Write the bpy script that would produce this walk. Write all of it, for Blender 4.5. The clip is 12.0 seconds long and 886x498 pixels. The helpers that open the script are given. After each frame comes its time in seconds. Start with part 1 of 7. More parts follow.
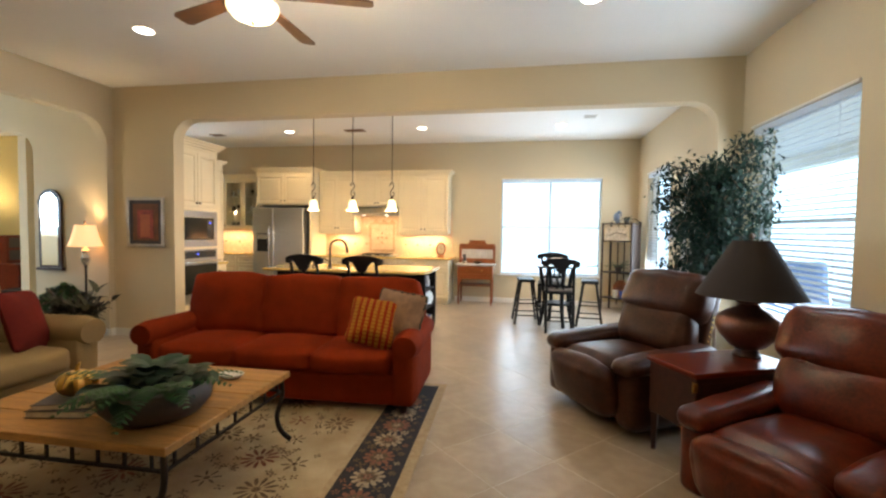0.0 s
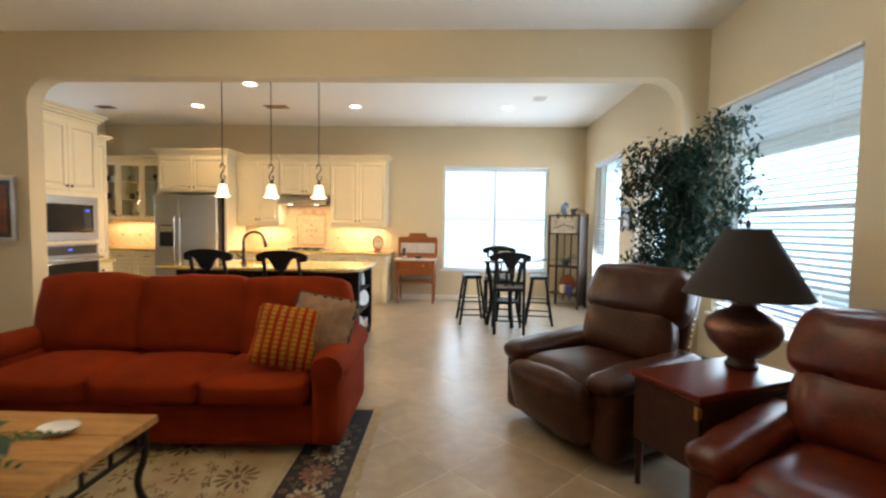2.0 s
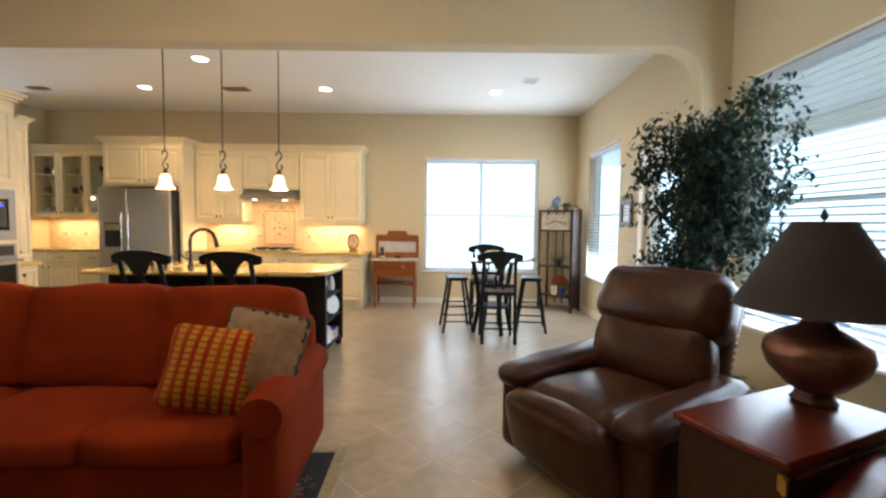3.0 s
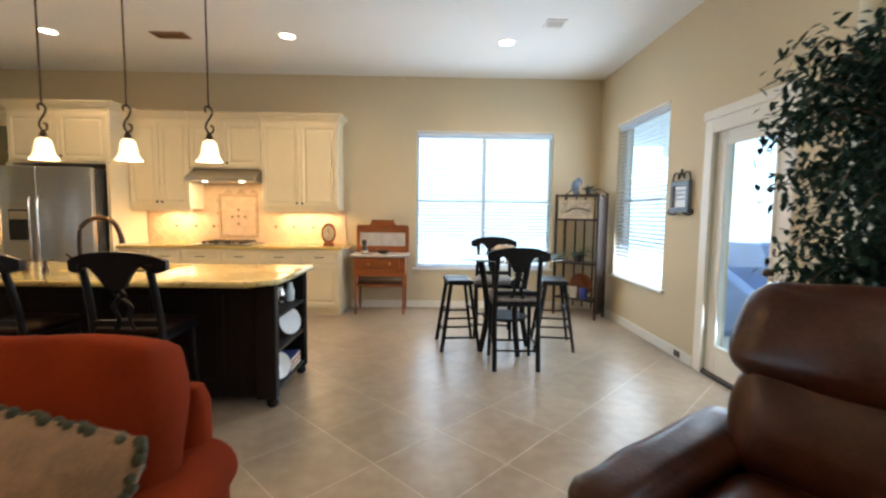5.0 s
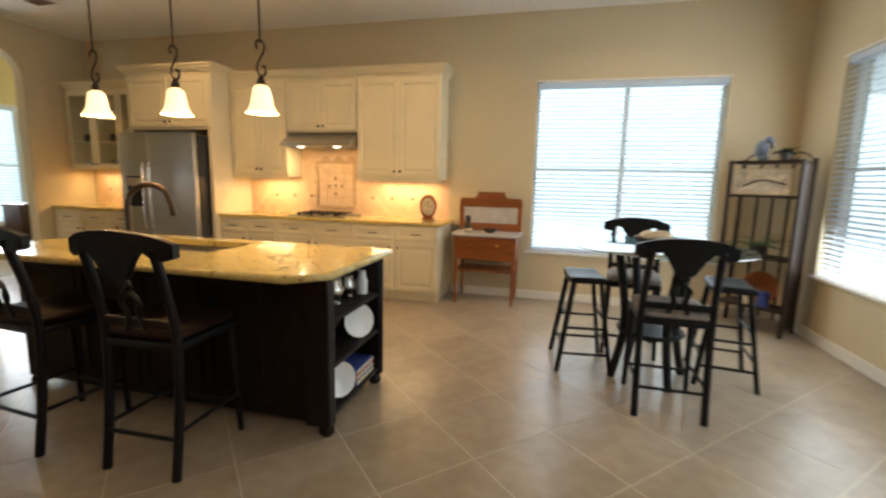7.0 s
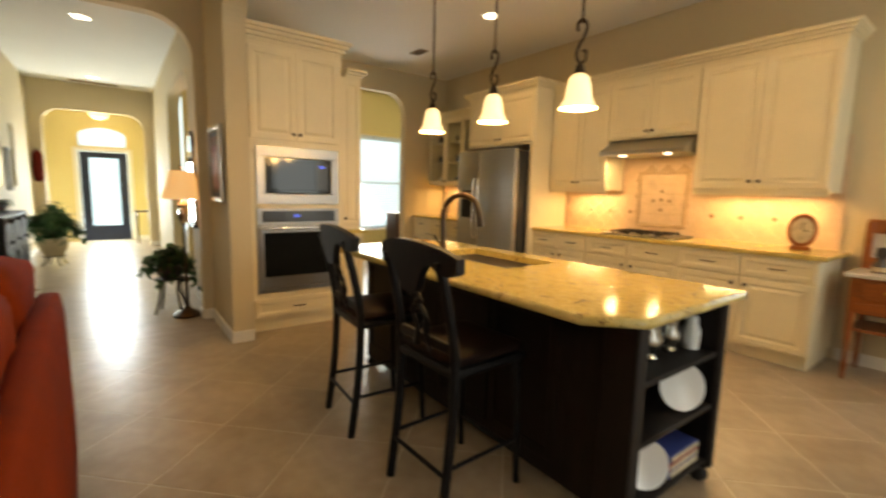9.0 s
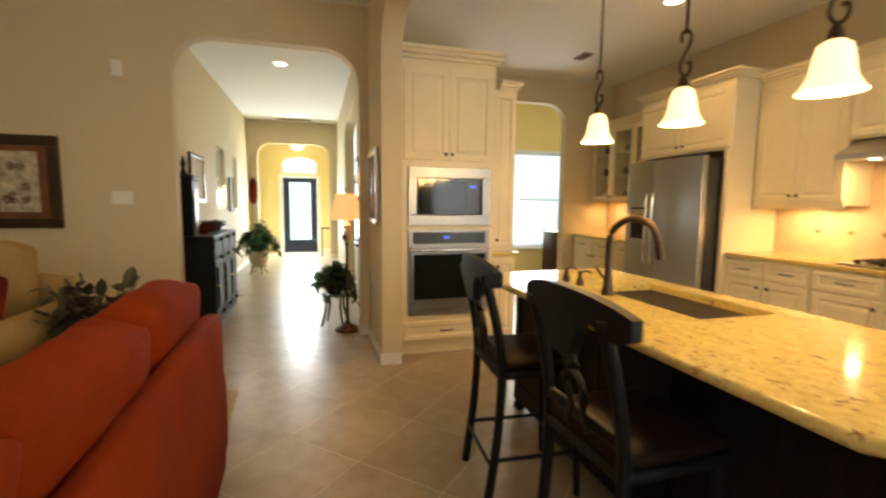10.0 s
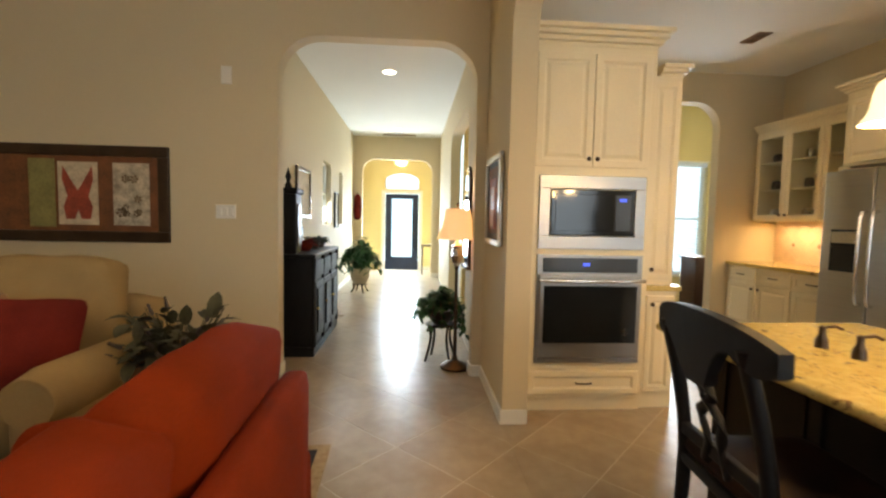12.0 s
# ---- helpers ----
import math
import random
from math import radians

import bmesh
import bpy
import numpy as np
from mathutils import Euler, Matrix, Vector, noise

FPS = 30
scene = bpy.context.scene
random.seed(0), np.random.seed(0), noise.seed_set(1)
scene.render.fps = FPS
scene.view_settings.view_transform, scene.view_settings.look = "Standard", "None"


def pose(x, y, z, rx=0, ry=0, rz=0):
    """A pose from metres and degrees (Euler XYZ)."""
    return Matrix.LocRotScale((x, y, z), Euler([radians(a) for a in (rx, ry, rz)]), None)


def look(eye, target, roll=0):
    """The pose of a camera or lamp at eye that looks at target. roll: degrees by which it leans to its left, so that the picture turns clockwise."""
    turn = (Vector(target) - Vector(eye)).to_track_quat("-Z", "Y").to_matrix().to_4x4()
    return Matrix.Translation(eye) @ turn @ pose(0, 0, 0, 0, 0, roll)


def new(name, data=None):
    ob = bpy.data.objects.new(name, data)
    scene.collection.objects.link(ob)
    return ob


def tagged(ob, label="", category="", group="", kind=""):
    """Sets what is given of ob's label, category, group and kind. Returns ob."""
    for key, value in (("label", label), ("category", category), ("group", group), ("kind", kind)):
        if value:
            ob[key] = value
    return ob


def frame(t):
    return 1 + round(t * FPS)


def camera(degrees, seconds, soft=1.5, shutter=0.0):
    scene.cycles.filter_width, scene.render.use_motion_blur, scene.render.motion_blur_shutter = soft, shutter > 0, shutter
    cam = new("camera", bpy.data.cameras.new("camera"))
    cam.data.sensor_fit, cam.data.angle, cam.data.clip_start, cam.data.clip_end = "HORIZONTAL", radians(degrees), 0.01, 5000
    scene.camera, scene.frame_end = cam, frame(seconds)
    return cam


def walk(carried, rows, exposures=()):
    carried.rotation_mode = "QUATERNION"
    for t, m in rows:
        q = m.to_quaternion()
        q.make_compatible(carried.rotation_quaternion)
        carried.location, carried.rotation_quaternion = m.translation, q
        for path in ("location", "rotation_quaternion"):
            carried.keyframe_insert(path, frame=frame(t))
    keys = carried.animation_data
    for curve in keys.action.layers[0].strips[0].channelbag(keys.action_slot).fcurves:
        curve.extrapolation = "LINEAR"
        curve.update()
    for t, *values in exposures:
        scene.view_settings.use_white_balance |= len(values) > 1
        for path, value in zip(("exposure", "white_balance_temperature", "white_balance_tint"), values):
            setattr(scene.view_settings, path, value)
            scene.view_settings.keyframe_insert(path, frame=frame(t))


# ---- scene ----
cam = camera(90.3, 12.0, soft=2.4, shutter=0.5)
PATH = [
    (0, (0.978, 0.818, 1.459), (0.622, 2.784, 1.374), 0.8),
    (0.5, (0.889, 0.815, 1.431), (0.589, 2.79, 1.346), 0.3),
    (1, (0.957, 0.953, 1.437), (0.7, 2.934, 1.343), 0.6),
    (1.5, (0.935, 1.098, 1.443), (0.773, 3.088, 1.334), 1.0),
    (2, (0.873, 1.539, 1.412), (0.792, 3.535, 1.306), 0.9),
    (2.5, (0.948, 1.903, 1.425), (0.877, 3.898, 1.304), 0.5),
    (3, (0.876, 2.208, 1.388), (0.87, 4.205, 1.275), 0.7),
    (5, (0.788, 3.528, 1.367), (0.83, 5.521, 1.205), 0.7),
    (5.5, (0.856, 3.848, 1.391), (0.815, 5.838, 1.195), 0.5),
    (6, (0.943, 4.111, 1.384), (0.753, 6.088, 1.15), 1.0),
    (6.5, (0.865, 4.37, 1.368), (0.588, 6.332, 1.105), 1.4),
    (6.7, (0.82, 4.43, 1.358), (0.491, 6.384, 1.085), 1.5),
    (8.3, (0.7, 5.157, 1.375), (-0.594, 6.642, 1.031), 0.6),
    (8.5, (0.617, 5.052, 1.34), (-0.743, 6.486, 1.035), 1.4),
    (9, (0.495, 5.055, 1.32), (-1.097, 6.238, 1.063), 1.4),
    (9.5, (0.322, 5.193, 1.34), (-1.472, 6.045, 1.101), 0.4),
    (10, (0.172, 5.278, 1.364), (-1.739, 5.831, 1.161), 0.6),
    (10.5, (0.008, 5.276, 1.36), (-1.954, 5.626, 1.194), 1.1),
    (11, (-0.15, 5.187, 1.356), (-2.127, 5.449, 1.208), 1.4),
    (11.5, (-0.343, 5.12, 1.341), (-2.328, 5.331, 1.209), 1.5),
    (12, (-0.606, 5.186, 1.357), (-2.597, 5.324, 1.227), 1.2),
]
walk(cam, [(t, look(*r)) for t, *r in PATH], [(0, 0.27, 6300, 10), (2.5, 0.1, 6300, 10), (5.0, -0.10, 6150, 10), (6.5, -0.37, 6500, 10), (8.5, -0.5, 8600, 10), (10.2, -0.19, 8000, 10), (12, -0.13, 7050, 10)])

# ---- light ----
world = bpy.data.worlds.new("sky")
scene.world = world
world.use_nodes = True
wn = world.node_tree.nodes
sky = wn.new("ShaderNodeTexSky")
sky.sky_type, sky.sun_disc = "NISHITA", False
sky.sun_elevation, sky.sun_rotation = radians(46), radians(30)
world.node_tree.links.new(sky.outputs[0], wn["Background"].inputs[0])
wn["Background"].inputs[1].default_value = 0.12
sun_data = bpy.data.lights.new("sun", "SUN")
sun_data.energy, sun_data.angle, sun_data.color = 1.5, radians(12), (1.0, 0.95, 0.88)
sun = new("sun", sun_data)
sun.matrix_world = look((8, 20, 22), (4.5, 14, 14.8))

WARM = (1.0, 0.70, 0.36)
COOL = (0.74, 0.87, 1.0)


def area(name, m, sx, sy, watts, color, spread=180):
    d = bpy.data.lights.new(name, "AREA")
    d.shape, d.size, d.size_y, d.energy, d.color, d.spread = "RECTANGLE", sx, sy, watts, color, radians(spread)
    ob = new(name, d)
    ob.matrix_world = m
    return ob


def bulb(name, x, y, z, watts, color, r=0.05):
    d = bpy.data.lights.new(name, "POINT")
    d.energy, d.color, d.shadow_soft_size = watts, color, r
    ob = new(name, d)
    ob.location = (x, y, z)
    return ob


CEIL = 3.26
XR, YB, XL, YW, YK = 3.15, 9.86, -4.36, 5.80, 5.97
# area lamps added just inside the openings, standing in for the daylight through them
area("window_light", look((1.5, 9.83, 1.53), (1.5, 6, 1.2)), 1.85, 1.8, 36, COOL)
area("window_light", look((3.11, 8.66, 1.53), (0, 8.66, 1.2)), 1.2, 1.85, 42, COOL)
area("window_light", look((3.11, 4.88, 1.58), (0, 4.88, 1.3)), 1.3, 1.8, 50, COOL)
area("door_light", look((3.08, 6.95, 1.15), (0, 6.6, 0.6)), 0.55, 1.6, 22, COOL)
area("front_door_light", look((-12.30, 4.89, 1.15), (-9, 4.9, 0.3)), 0.5, 1.5, 230, (0.62, 0.81, 1.0))
area("dining_light", look((-7.45, 9.35, 1.5), (-6, 9.1, 1.3)), 0.9, 1.6, 70, COOL)
area("hall_light", look((-7.85, 3.86, 1.8), (-7.8, 5.2, 0.9)), 0.6, 0.9, 30, COOL)
# recessed ceiling lights; the last two are added unseen, behind the camera's start
DOWN = [(-3.36, 8.50), (-0.82, 8.50), (1.57, 8.55), (-1.97, 7.40), (-2.49, 4.39), (1.46, 4.42), (-6.48, 4.85), (-10.17, 4.85), (-2.5, 0.2), (1.5, 0.2)]
for x, y in DOWN:
    area("downlight_lamp", pose(x, y, CEIL - 0.012), 0.11, 0.11, 11 if y > 5 else 3 if x < -5 else 7, (1.0, 0.66, 0.33) if y > 5 else (1.0, 0.80, 0.55), 150)


# ---- materials ----
def mat(name, color, rough=0.5, metal=0.0, var=0.12, scale=6.0, fine=60.0, bump=0.1, color2=None, stretch=(1, 1, 1), coat=0.0, sheen=0.0, emit=None, trans=0.0, alpha=1.0, dist=0.004, spec=0.5):
    m = bpy.data.materials.new(name)
    m.use_nodes = True
    nt = m.node_tree
    b = nt.nodes["Principled BSDF"]
    b.inputs["Roughness"].default_value = rough
    b.inputs["Metallic"].default_value = metal
    b.inputs["Specular IOR Level"].default_value = spec
    b.inputs["Coat Weight"].default_value = coat
    b.inputs["Coat Roughness"].default_value = 0.15
    b.inputs["Sheen Weight"].default_value = sheen
    b.inputs["Transmission Weight"].default_value = trans
    if emit:
        b.inputs["Emission Color"].default_value = (*emit[0], 1)
        b.inputs["Emission Strength"].default_value = emit[1]
    tc = nt.nodes.new("ShaderNodeTexCoord")
    mp = nt.nodes.new("ShaderNodeMapping")
    mp.inputs["Scale"].default_value = stretch
    nt.links.new(tc.outputs["Object"], mp.inputs[0])
    n1 = nt.nodes.new("ShaderNodeTexNoise")
    n1.inputs["Scale"].default_value, n1.inputs["Detail"].default_value = scale, 4
    n2 = nt.nodes.new("ShaderNodeTexNoise")
    n2.inputs["Scale"].default_value, n2.inputs["Detail"].default_value = fine, 3
    for n in (n1, n2):
        nt.links.new(mp.outputs[0], n.inputs["Vector"])
    mixf = nt.nodes.new("ShaderNodeMath")
    mixf.operation = "MULTIPLY_ADD"
    mixf.inputs[1].default_value = 0.4
    nt.links.new(n2.outputs[0], mixf.inputs[0])
    sc = nt.nodes.new("ShaderNodeMath")
    sc.operation = "MULTIPLY"
    sc.inputs[1].default_value = 0.6
    nt.links.new(n1.outputs[0], sc.inputs[0])
    nt.links.new(sc.outputs[0], mixf.inputs[2])
    ramp = nt.nodes.new("ShaderNodeValToRGB")
    c2 = color2 or tuple(min(1, c * (1 + var)) for c in color)
    c1 = color if color2 else tuple(c * (1 - var) for c in color)
    ramp.color_ramp.elements[0].position, ramp.color_ramp.elements[1].position = 0.34, 0.66
    ramp.color_ramp.elements[0].color, ramp.color_ramp.elements[1].color = (*c1, 1), (*c2, 1)
    nt.links.new(mixf.outputs[0], ramp.inputs[0])
    nt.links.new(ramp.outputs[0], b.inputs["Base Color"])
    rr = nt.nodes.new("ShaderNodeMapRange")
    rr.inputs[3].default_value, rr.inputs[4].default_value = max(0.02, rough * 0.82), min(1, rough * 1.18)
    nt.links.new(n1.outputs[0], rr.inputs[0])
    nt.links.new(rr.outputs[0], b.inputs["Roughness"])
    if bump:
        bp = nt.nodes.new("ShaderNodeBump")
        bp.inputs["Strength"].default_value, bp.inputs["Distance"].default_value = bump, dist
        nt.links.new(mixf.outputs[0], bp.inputs["Height"])
        nt.links.new(bp.outputs[0], b.inputs["Normal"])
    return m


M_WALL = mat("wall_paint", (0.62, 0.52, 0.345), 0.75, var=0.03, scale=1.2, fine=90, bump=0.25, dist=0.003)
M_YELLOW = mat("yellow_wall_paint", (0.70, 0.58, 0.28), 0.75, var=0.03, scale=1.2, fine=90, bump=0.25, dist=0.003)
M_CEIL = mat("ceiling_paint", (0.84, 0.83, 0.79), 0.85, var=0.02, scale=1.5, fine=80, bump=0.35, dist=0.004)
M_TRIM = mat("white_trim_paint", (0.80, 0.77, 0.70), 0.4, var=0.03, bump=0.05)
M_CAB = mat("cream_cabinet_paint", (0.80, 0.70, 0.49), 0.38, var=0.04, scale=3, bump=0.06)
M_GROUT = mat("grout", (0.62, 0.55, 0.45), 0.6, var=0.15)
M_BLIND = mat("white_blind_slat", (0.86, 0.88, 0.90), 0.45, var=0.02, bump=0.02)
bn_ = M_BLIND.node_tree
tl_, mx_ = bn_.nodes.new("ShaderNodeBsdfTranslucent"), bn_.nodes.new("ShaderNodeMixShader")
tl_.inputs[0].default_value = (0.93, 0.96, 1.0, 1)
mx_.inputs[0].default_value = 0.7
bn_.links.new(bn_.nodes["Principled BSDF"].outputs[0], mx_.inputs[1])
bn_.links.new(tl_.outputs[0], mx_.inputs[2])
bn_.links.new(mx_.outputs[0], bn_.nodes["Material Output"].inputs[0])
M_STEEL = mat("brushed_steel", (0.33, 0.322, 0.31), 0.36, 1.0, var=0.06, scale=2, fine=160, bump=0.02, stretch=(1, 1, 30))
M_FRIDGE = mat("bright_brushed_steel", (0.47, 0.465, 0.45), 0.36, 1.0, var=0.06, scale=2, fine=160, bump=0.08, stretch=(1, 1, 30))
M_CHROME = mat("polished_metal", (0.75, 0.74, 0.72), 0.14, 1.0, var=0.03, bump=0)
M_IRON = mat("dark_iron", (0.035, 0.028, 0.022), 0.45, 0.7, var=0.3, fine=120, bump=0.2)
M_BRONZE = mat("oil_rubbed_bronze", (0.09, 0.06, 0.04), 0.35, 0.9, var=0.3, bump=0.1)
M_BLACKWOOD = mat("black_painted_wood", (0.006, 0.0056, 0.0062), 0.5, spec=0.22, var=0.4, scale=5, fine=40, bump=0.12, stretch=(1, 1, 0.2), coat=0.0)
M_ESPRESSO = mat("espresso_stained_wood", (0.011, 0.0075, 0.0060), 0.5, spec=0.2, var=0.4, scale=4, fine=30, bump=0.15, stretch=(1, 1, 0.15))
M_REDFAB = mat("brick_red_woven_fabric", (0.20, 0.025, 0.006), 0.95, var=0.22, scale=5, fine=260, bump=0.6, dist=0.008, spec=0.06)
M_REDFAB2 = mat("dark_red_velvet_fabric", (0.13, 0.016, 0.012), 0.9, var=0.25, scale=8, fine=220, bump=0.4, spec=0.08)
M_TAN = mat("tan_chenille_fabric", (0.30, 0.205, 0.095), 0.92, var=0.12, scale=6, fine=240, bump=0.5, spec=0.1)
M_TAUPE = mat("taupe_brocade_fabric", (0.23, 0.13, 0.065), 0.85, var=0.3, scale=18, fine=200, bump=0.4, sheen=0.2)
M_LEATHER = mat("dark_brown_leather", (0.040, 0.0125, 0.0060), 0.34, var=0.5, scale=9, fine=60, bump=0.3, dist=0.010, spec=0.24)
M_LEATHER2 = mat("oxblood_leather", (0.095, 0.015, 0.0050), 0.30, var=0.5, scale=9, fine=60, bump=0.3, dist=0.010, spec=0.28)
M_CHERRY = mat("cherry_wood", (0.12, 0.018, 0.007), 0.30, spec=0.16, var=0.3, scale=4, fine=28, bump=0.06, stretch=(1, 8, 8), coat=0.15)
M_MAHOG = mat("dark_mahogany", (0.040, 0.014, 0.008), 0.34, spec=0.3, var=0.35, scale=4, fine=28, bump=0.08, stretch=(1, 6, 6), coat=0.08)
M_OAK = mat("antique_oak", (0.25, 0.070, 0.016), 0.36, var=0.28, scale=4, fine=30, bump=0.12, stretch=(1, 8, 8), coat=0.2)
M_TABLE = mat("worn_pine_table_top", (0.42, 0.215, 0.065), 0.42, spec=0.2, var=0.28, scale=3, fine=24, bump=0.15, stretch=(1, 9, 9))
M_FANWOOD = mat("walnut_fan_blade", (0.10, 0.045, 0.022), 0.35, var=0.3, scale=4, fine=30, bump=0.06, stretch=(1, 8, 8))
M_COPPER = mat("burnished_copper_glaze", (0.17, 0.075, 0.05), 0.33, 0.6, var=0.35, scale=5, fine=60, bump=0.1)
M_LAMPSHADE = mat("dark_brown_lamp_shade", (0.034, 0.027, 0.025), 0.85, spec=0.2, var=0.15, fine=200, bump=0.25)
M_GLOW = mat("lit_frosted_glass", (0.95, 0.85, 0.65), 0.4, var=0.03, bump=0, emit=((1.0, 0.76, 0.42), 2.0))
M_SHADE_LIT = mat("lit_cream_fabric_shade", (0.9, 0.75, 0.5), 0.8, var=0.05, fine=200, bump=0.1, emit=((1.0, 0.56, 0.23), 0.85))
M_DISC = mat("lit_downlight_lens", (1, 0.95, 0.85), 0.5, var=0.01, bump=0, emit=((1.0, 0.90, 0.72), 9.0))
M_LEAF = mat("ficus_leaf", (0.010, 0.030, 0.017), 0.6, spec=0.25, var=0.45, scale=9, fine=40, bump=0.1)
M_LEAF2 = mat("houseplant_leaf", (0.014, 0.036, 0.014), 0.5, spec=0.3, var=0.45, scale=12, fine=40, bump=0.1)
M_FERN = mat("fern_frond", (0.026, 0.075, 0.022), 0.5, spec=0.25, var=0.4, scale=14, bump=0.1)
M_DRY = mat("dried_foliage", (0.045, 0.042, 0.018), 0.8, var=0.5, scale=14, bump=0.2)
M_BARK = mat("grey_brown_bark", (0.16, 0.10, 0.06), 0.8, var=0.3, scale=20, bump=0.5)
M_POT = mat("dark_glazed_pot", (0.045, 0.032, 0.028), 0.4, var=0.3, bump=0.15)
M_TERRA = mat("cream_ceramic_pot", (0.55, 0.45, 0.30), 0.45, var=0.15, bump=0.1)
M_WICKER = mat("dark_woven_basket", (0.07, 0.05, 0.035), 0.75, var=0.4, fine=90, bump=0.6)
M_WHITE = mat("white_glazed_china", (0.82, 0.82, 0.80), 0.15, var=0.02, bump=0)
M_SILVER = mat("tarnished_silver", (0.55, 0.53, 0.48), 0.22, 1.0, var=0.2, bump=0.05)
M_GOLD = mat("gilded_brass", (0.62, 0.38, 0.09), 0.28, 0.95, var=0.2, bump=0.1)
M_BLACKGLASS = mat("black_oven_glass", (0.010, 0.011, 0.012), 0.08, var=0.1, bump=0, spec=0.35)
M_DARKPANEL = mat("dark_control_panel", (0.03, 0.032, 0.036), 0.2, var=0.1, bump=0)
M_BLUE_LED = mat("blue_clock_display", (0.02, 0.05, 0.6), 0.3, var=0.05, bump=0, emit=((0.05, 0.12, 1.0), 1.2))
M_CONCRETE = mat("pale_patio_concrete", (0.70, 0.69, 0.67), 0.85, var=0.1, bump=0.3)
M_BLUECOVER = mat("blue_grey_furniture_cover", (0.36, 0.48, 0.78), 0.8, var=0.15, scale=4, bump=0.4)
M_SLATE = mat("slate_grey_plaque", (0.12, 0.15, 0.20), 0.5, var=0.2, bump=0.2)
M_PAPER = mat("old_cream_paper", (0.55, 0.46, 0.32), 0.8, var=0.25, scale=14, bump=0.05)
M_BOOK = mat("dark_bound_book", (0.05, 0.035, 0.03), 0.6, var=0.25, bump=0.1)
M_REDBOOK = mat("red_book_cover", (0.35, 0.03, 0.025), 0.5, var=0.1, bump=0.05)
M_BLUEBOOK = mat("blue_book_cover", (0.03, 0.05, 0.22), 0.5, var=0.1, bump=0.05)
M_ORANGE = mat("orange_lacquer", (0.42, 0.10, 0.02), 0.4, var=0.2, bump=0.05)
M_BLACK = mat("matt_black", (0.008, 0.008, 0.008), 0.7, var=0.1, bump=0)
M_SINK = mat("black_composite_sink", (0.007, 0.007, 0.008), 0.6, var=0.2, fine=200, bump=0.2)
M_FLESHTILE = mat("travertine_tile", (0.66, 0.48, 0.32), 0.42, var=0.12, scale=9, fine=60, bump=0.12)
M_TILEDARK = mat("bronze_accent_tile", (0.24, 0.13, 0.06), 0.3, 0.3, var=0.3, bump=0.15)
M_TRIMTILE = mat("carved_stone_trim", (0.50, 0.34, 0.20), 0.45, var=0.18, scale=12, bump=0.3)


def glass_mat(name, color, rough, w):
    m = bpy.data.materials.new(name)
    m.use_nodes = True
    nt = m.node_tree
    nt.nodes.remove(nt.nodes["Principled BSDF"])
    tr, gl, mx = nt.nodes.new("ShaderNodeBsdfTransparent"), nt.nodes.new("ShaderNodeBsdfGlossy"), nt.nodes.new("ShaderNodeMixShader")
    tr.inputs[0].default_value = (*color, 1)
    gl.inputs["Roughness"].default_value = rough
    mx.inputs[0].default_value = w
    nt.links.new(tr.outputs[0], mx.inputs[1])
    nt.links.new(gl.outputs[0], mx.inputs[2])
    nt.links.new(mx.outputs[0], nt.nodes["Material Output"].inputs[0])
    return m


M_GLASS = glass_mat("clear_window_glass", (0.96, 0.98, 0.98), 0.02, 0.04)
M_TABLEGLASS = glass_mat("bevelled_table_glass", (0.45, 0.54, 0.53), 0.03, 0.5)
M_MIRROR = mat("mirror_silver", (0.88, 0.90, 0.90), 0.02, 1.0, var=0.0, bump=0)


def emission(name, c, s):
    m = bpy.data.materials.new(name)
    m.use_nodes = True
    nt = m.node_tree
    e = nt.nodes.new("ShaderNodeEmission")
    e.inputs[0].default_value, e.inputs[1].default_value = (*c, 1), s
    nt.links.new(e.outputs[0], nt.nodes["Material Output"].inputs[0])
    return m


M_DAY = emission("bright_overcast_distance", (0.60, 0.82, 1.0), 2.8)


def random_tint(m, amount):
    nt = m.node_tree
    b = nt.nodes["Principled BSDF"]
    info = nt.nodes.new("ShaderNodeObjectInfo")
    hs = nt.nodes.new("ShaderNodeHueSaturation")
    mr = nt.nodes.new("ShaderNodeMapRange")
    mr.inputs[3].default_value, mr.inputs[4].default_value = 1 - amount, 1 + amount
    nt.links.new(info.outputs["Random"], mr.inputs[0])
    nt.links.new(mr.outputs[0], hs.inputs["Value"])
    src = b.inputs["Base Color"].links[0].from_socket
    nt.links.new(src, hs.inputs["Color"])
    nt.links.new(hs.outputs[0], b.inputs["Base Color"])
    return m


M_TILE = random_tint(mat("beige_floor_tile", (0.295, 0.225, 0.150), 0.30, var=0.12, color2=(0.42, 0.340, 0.248), scale=2.3, fine=11, bump=0.05), 0.06)


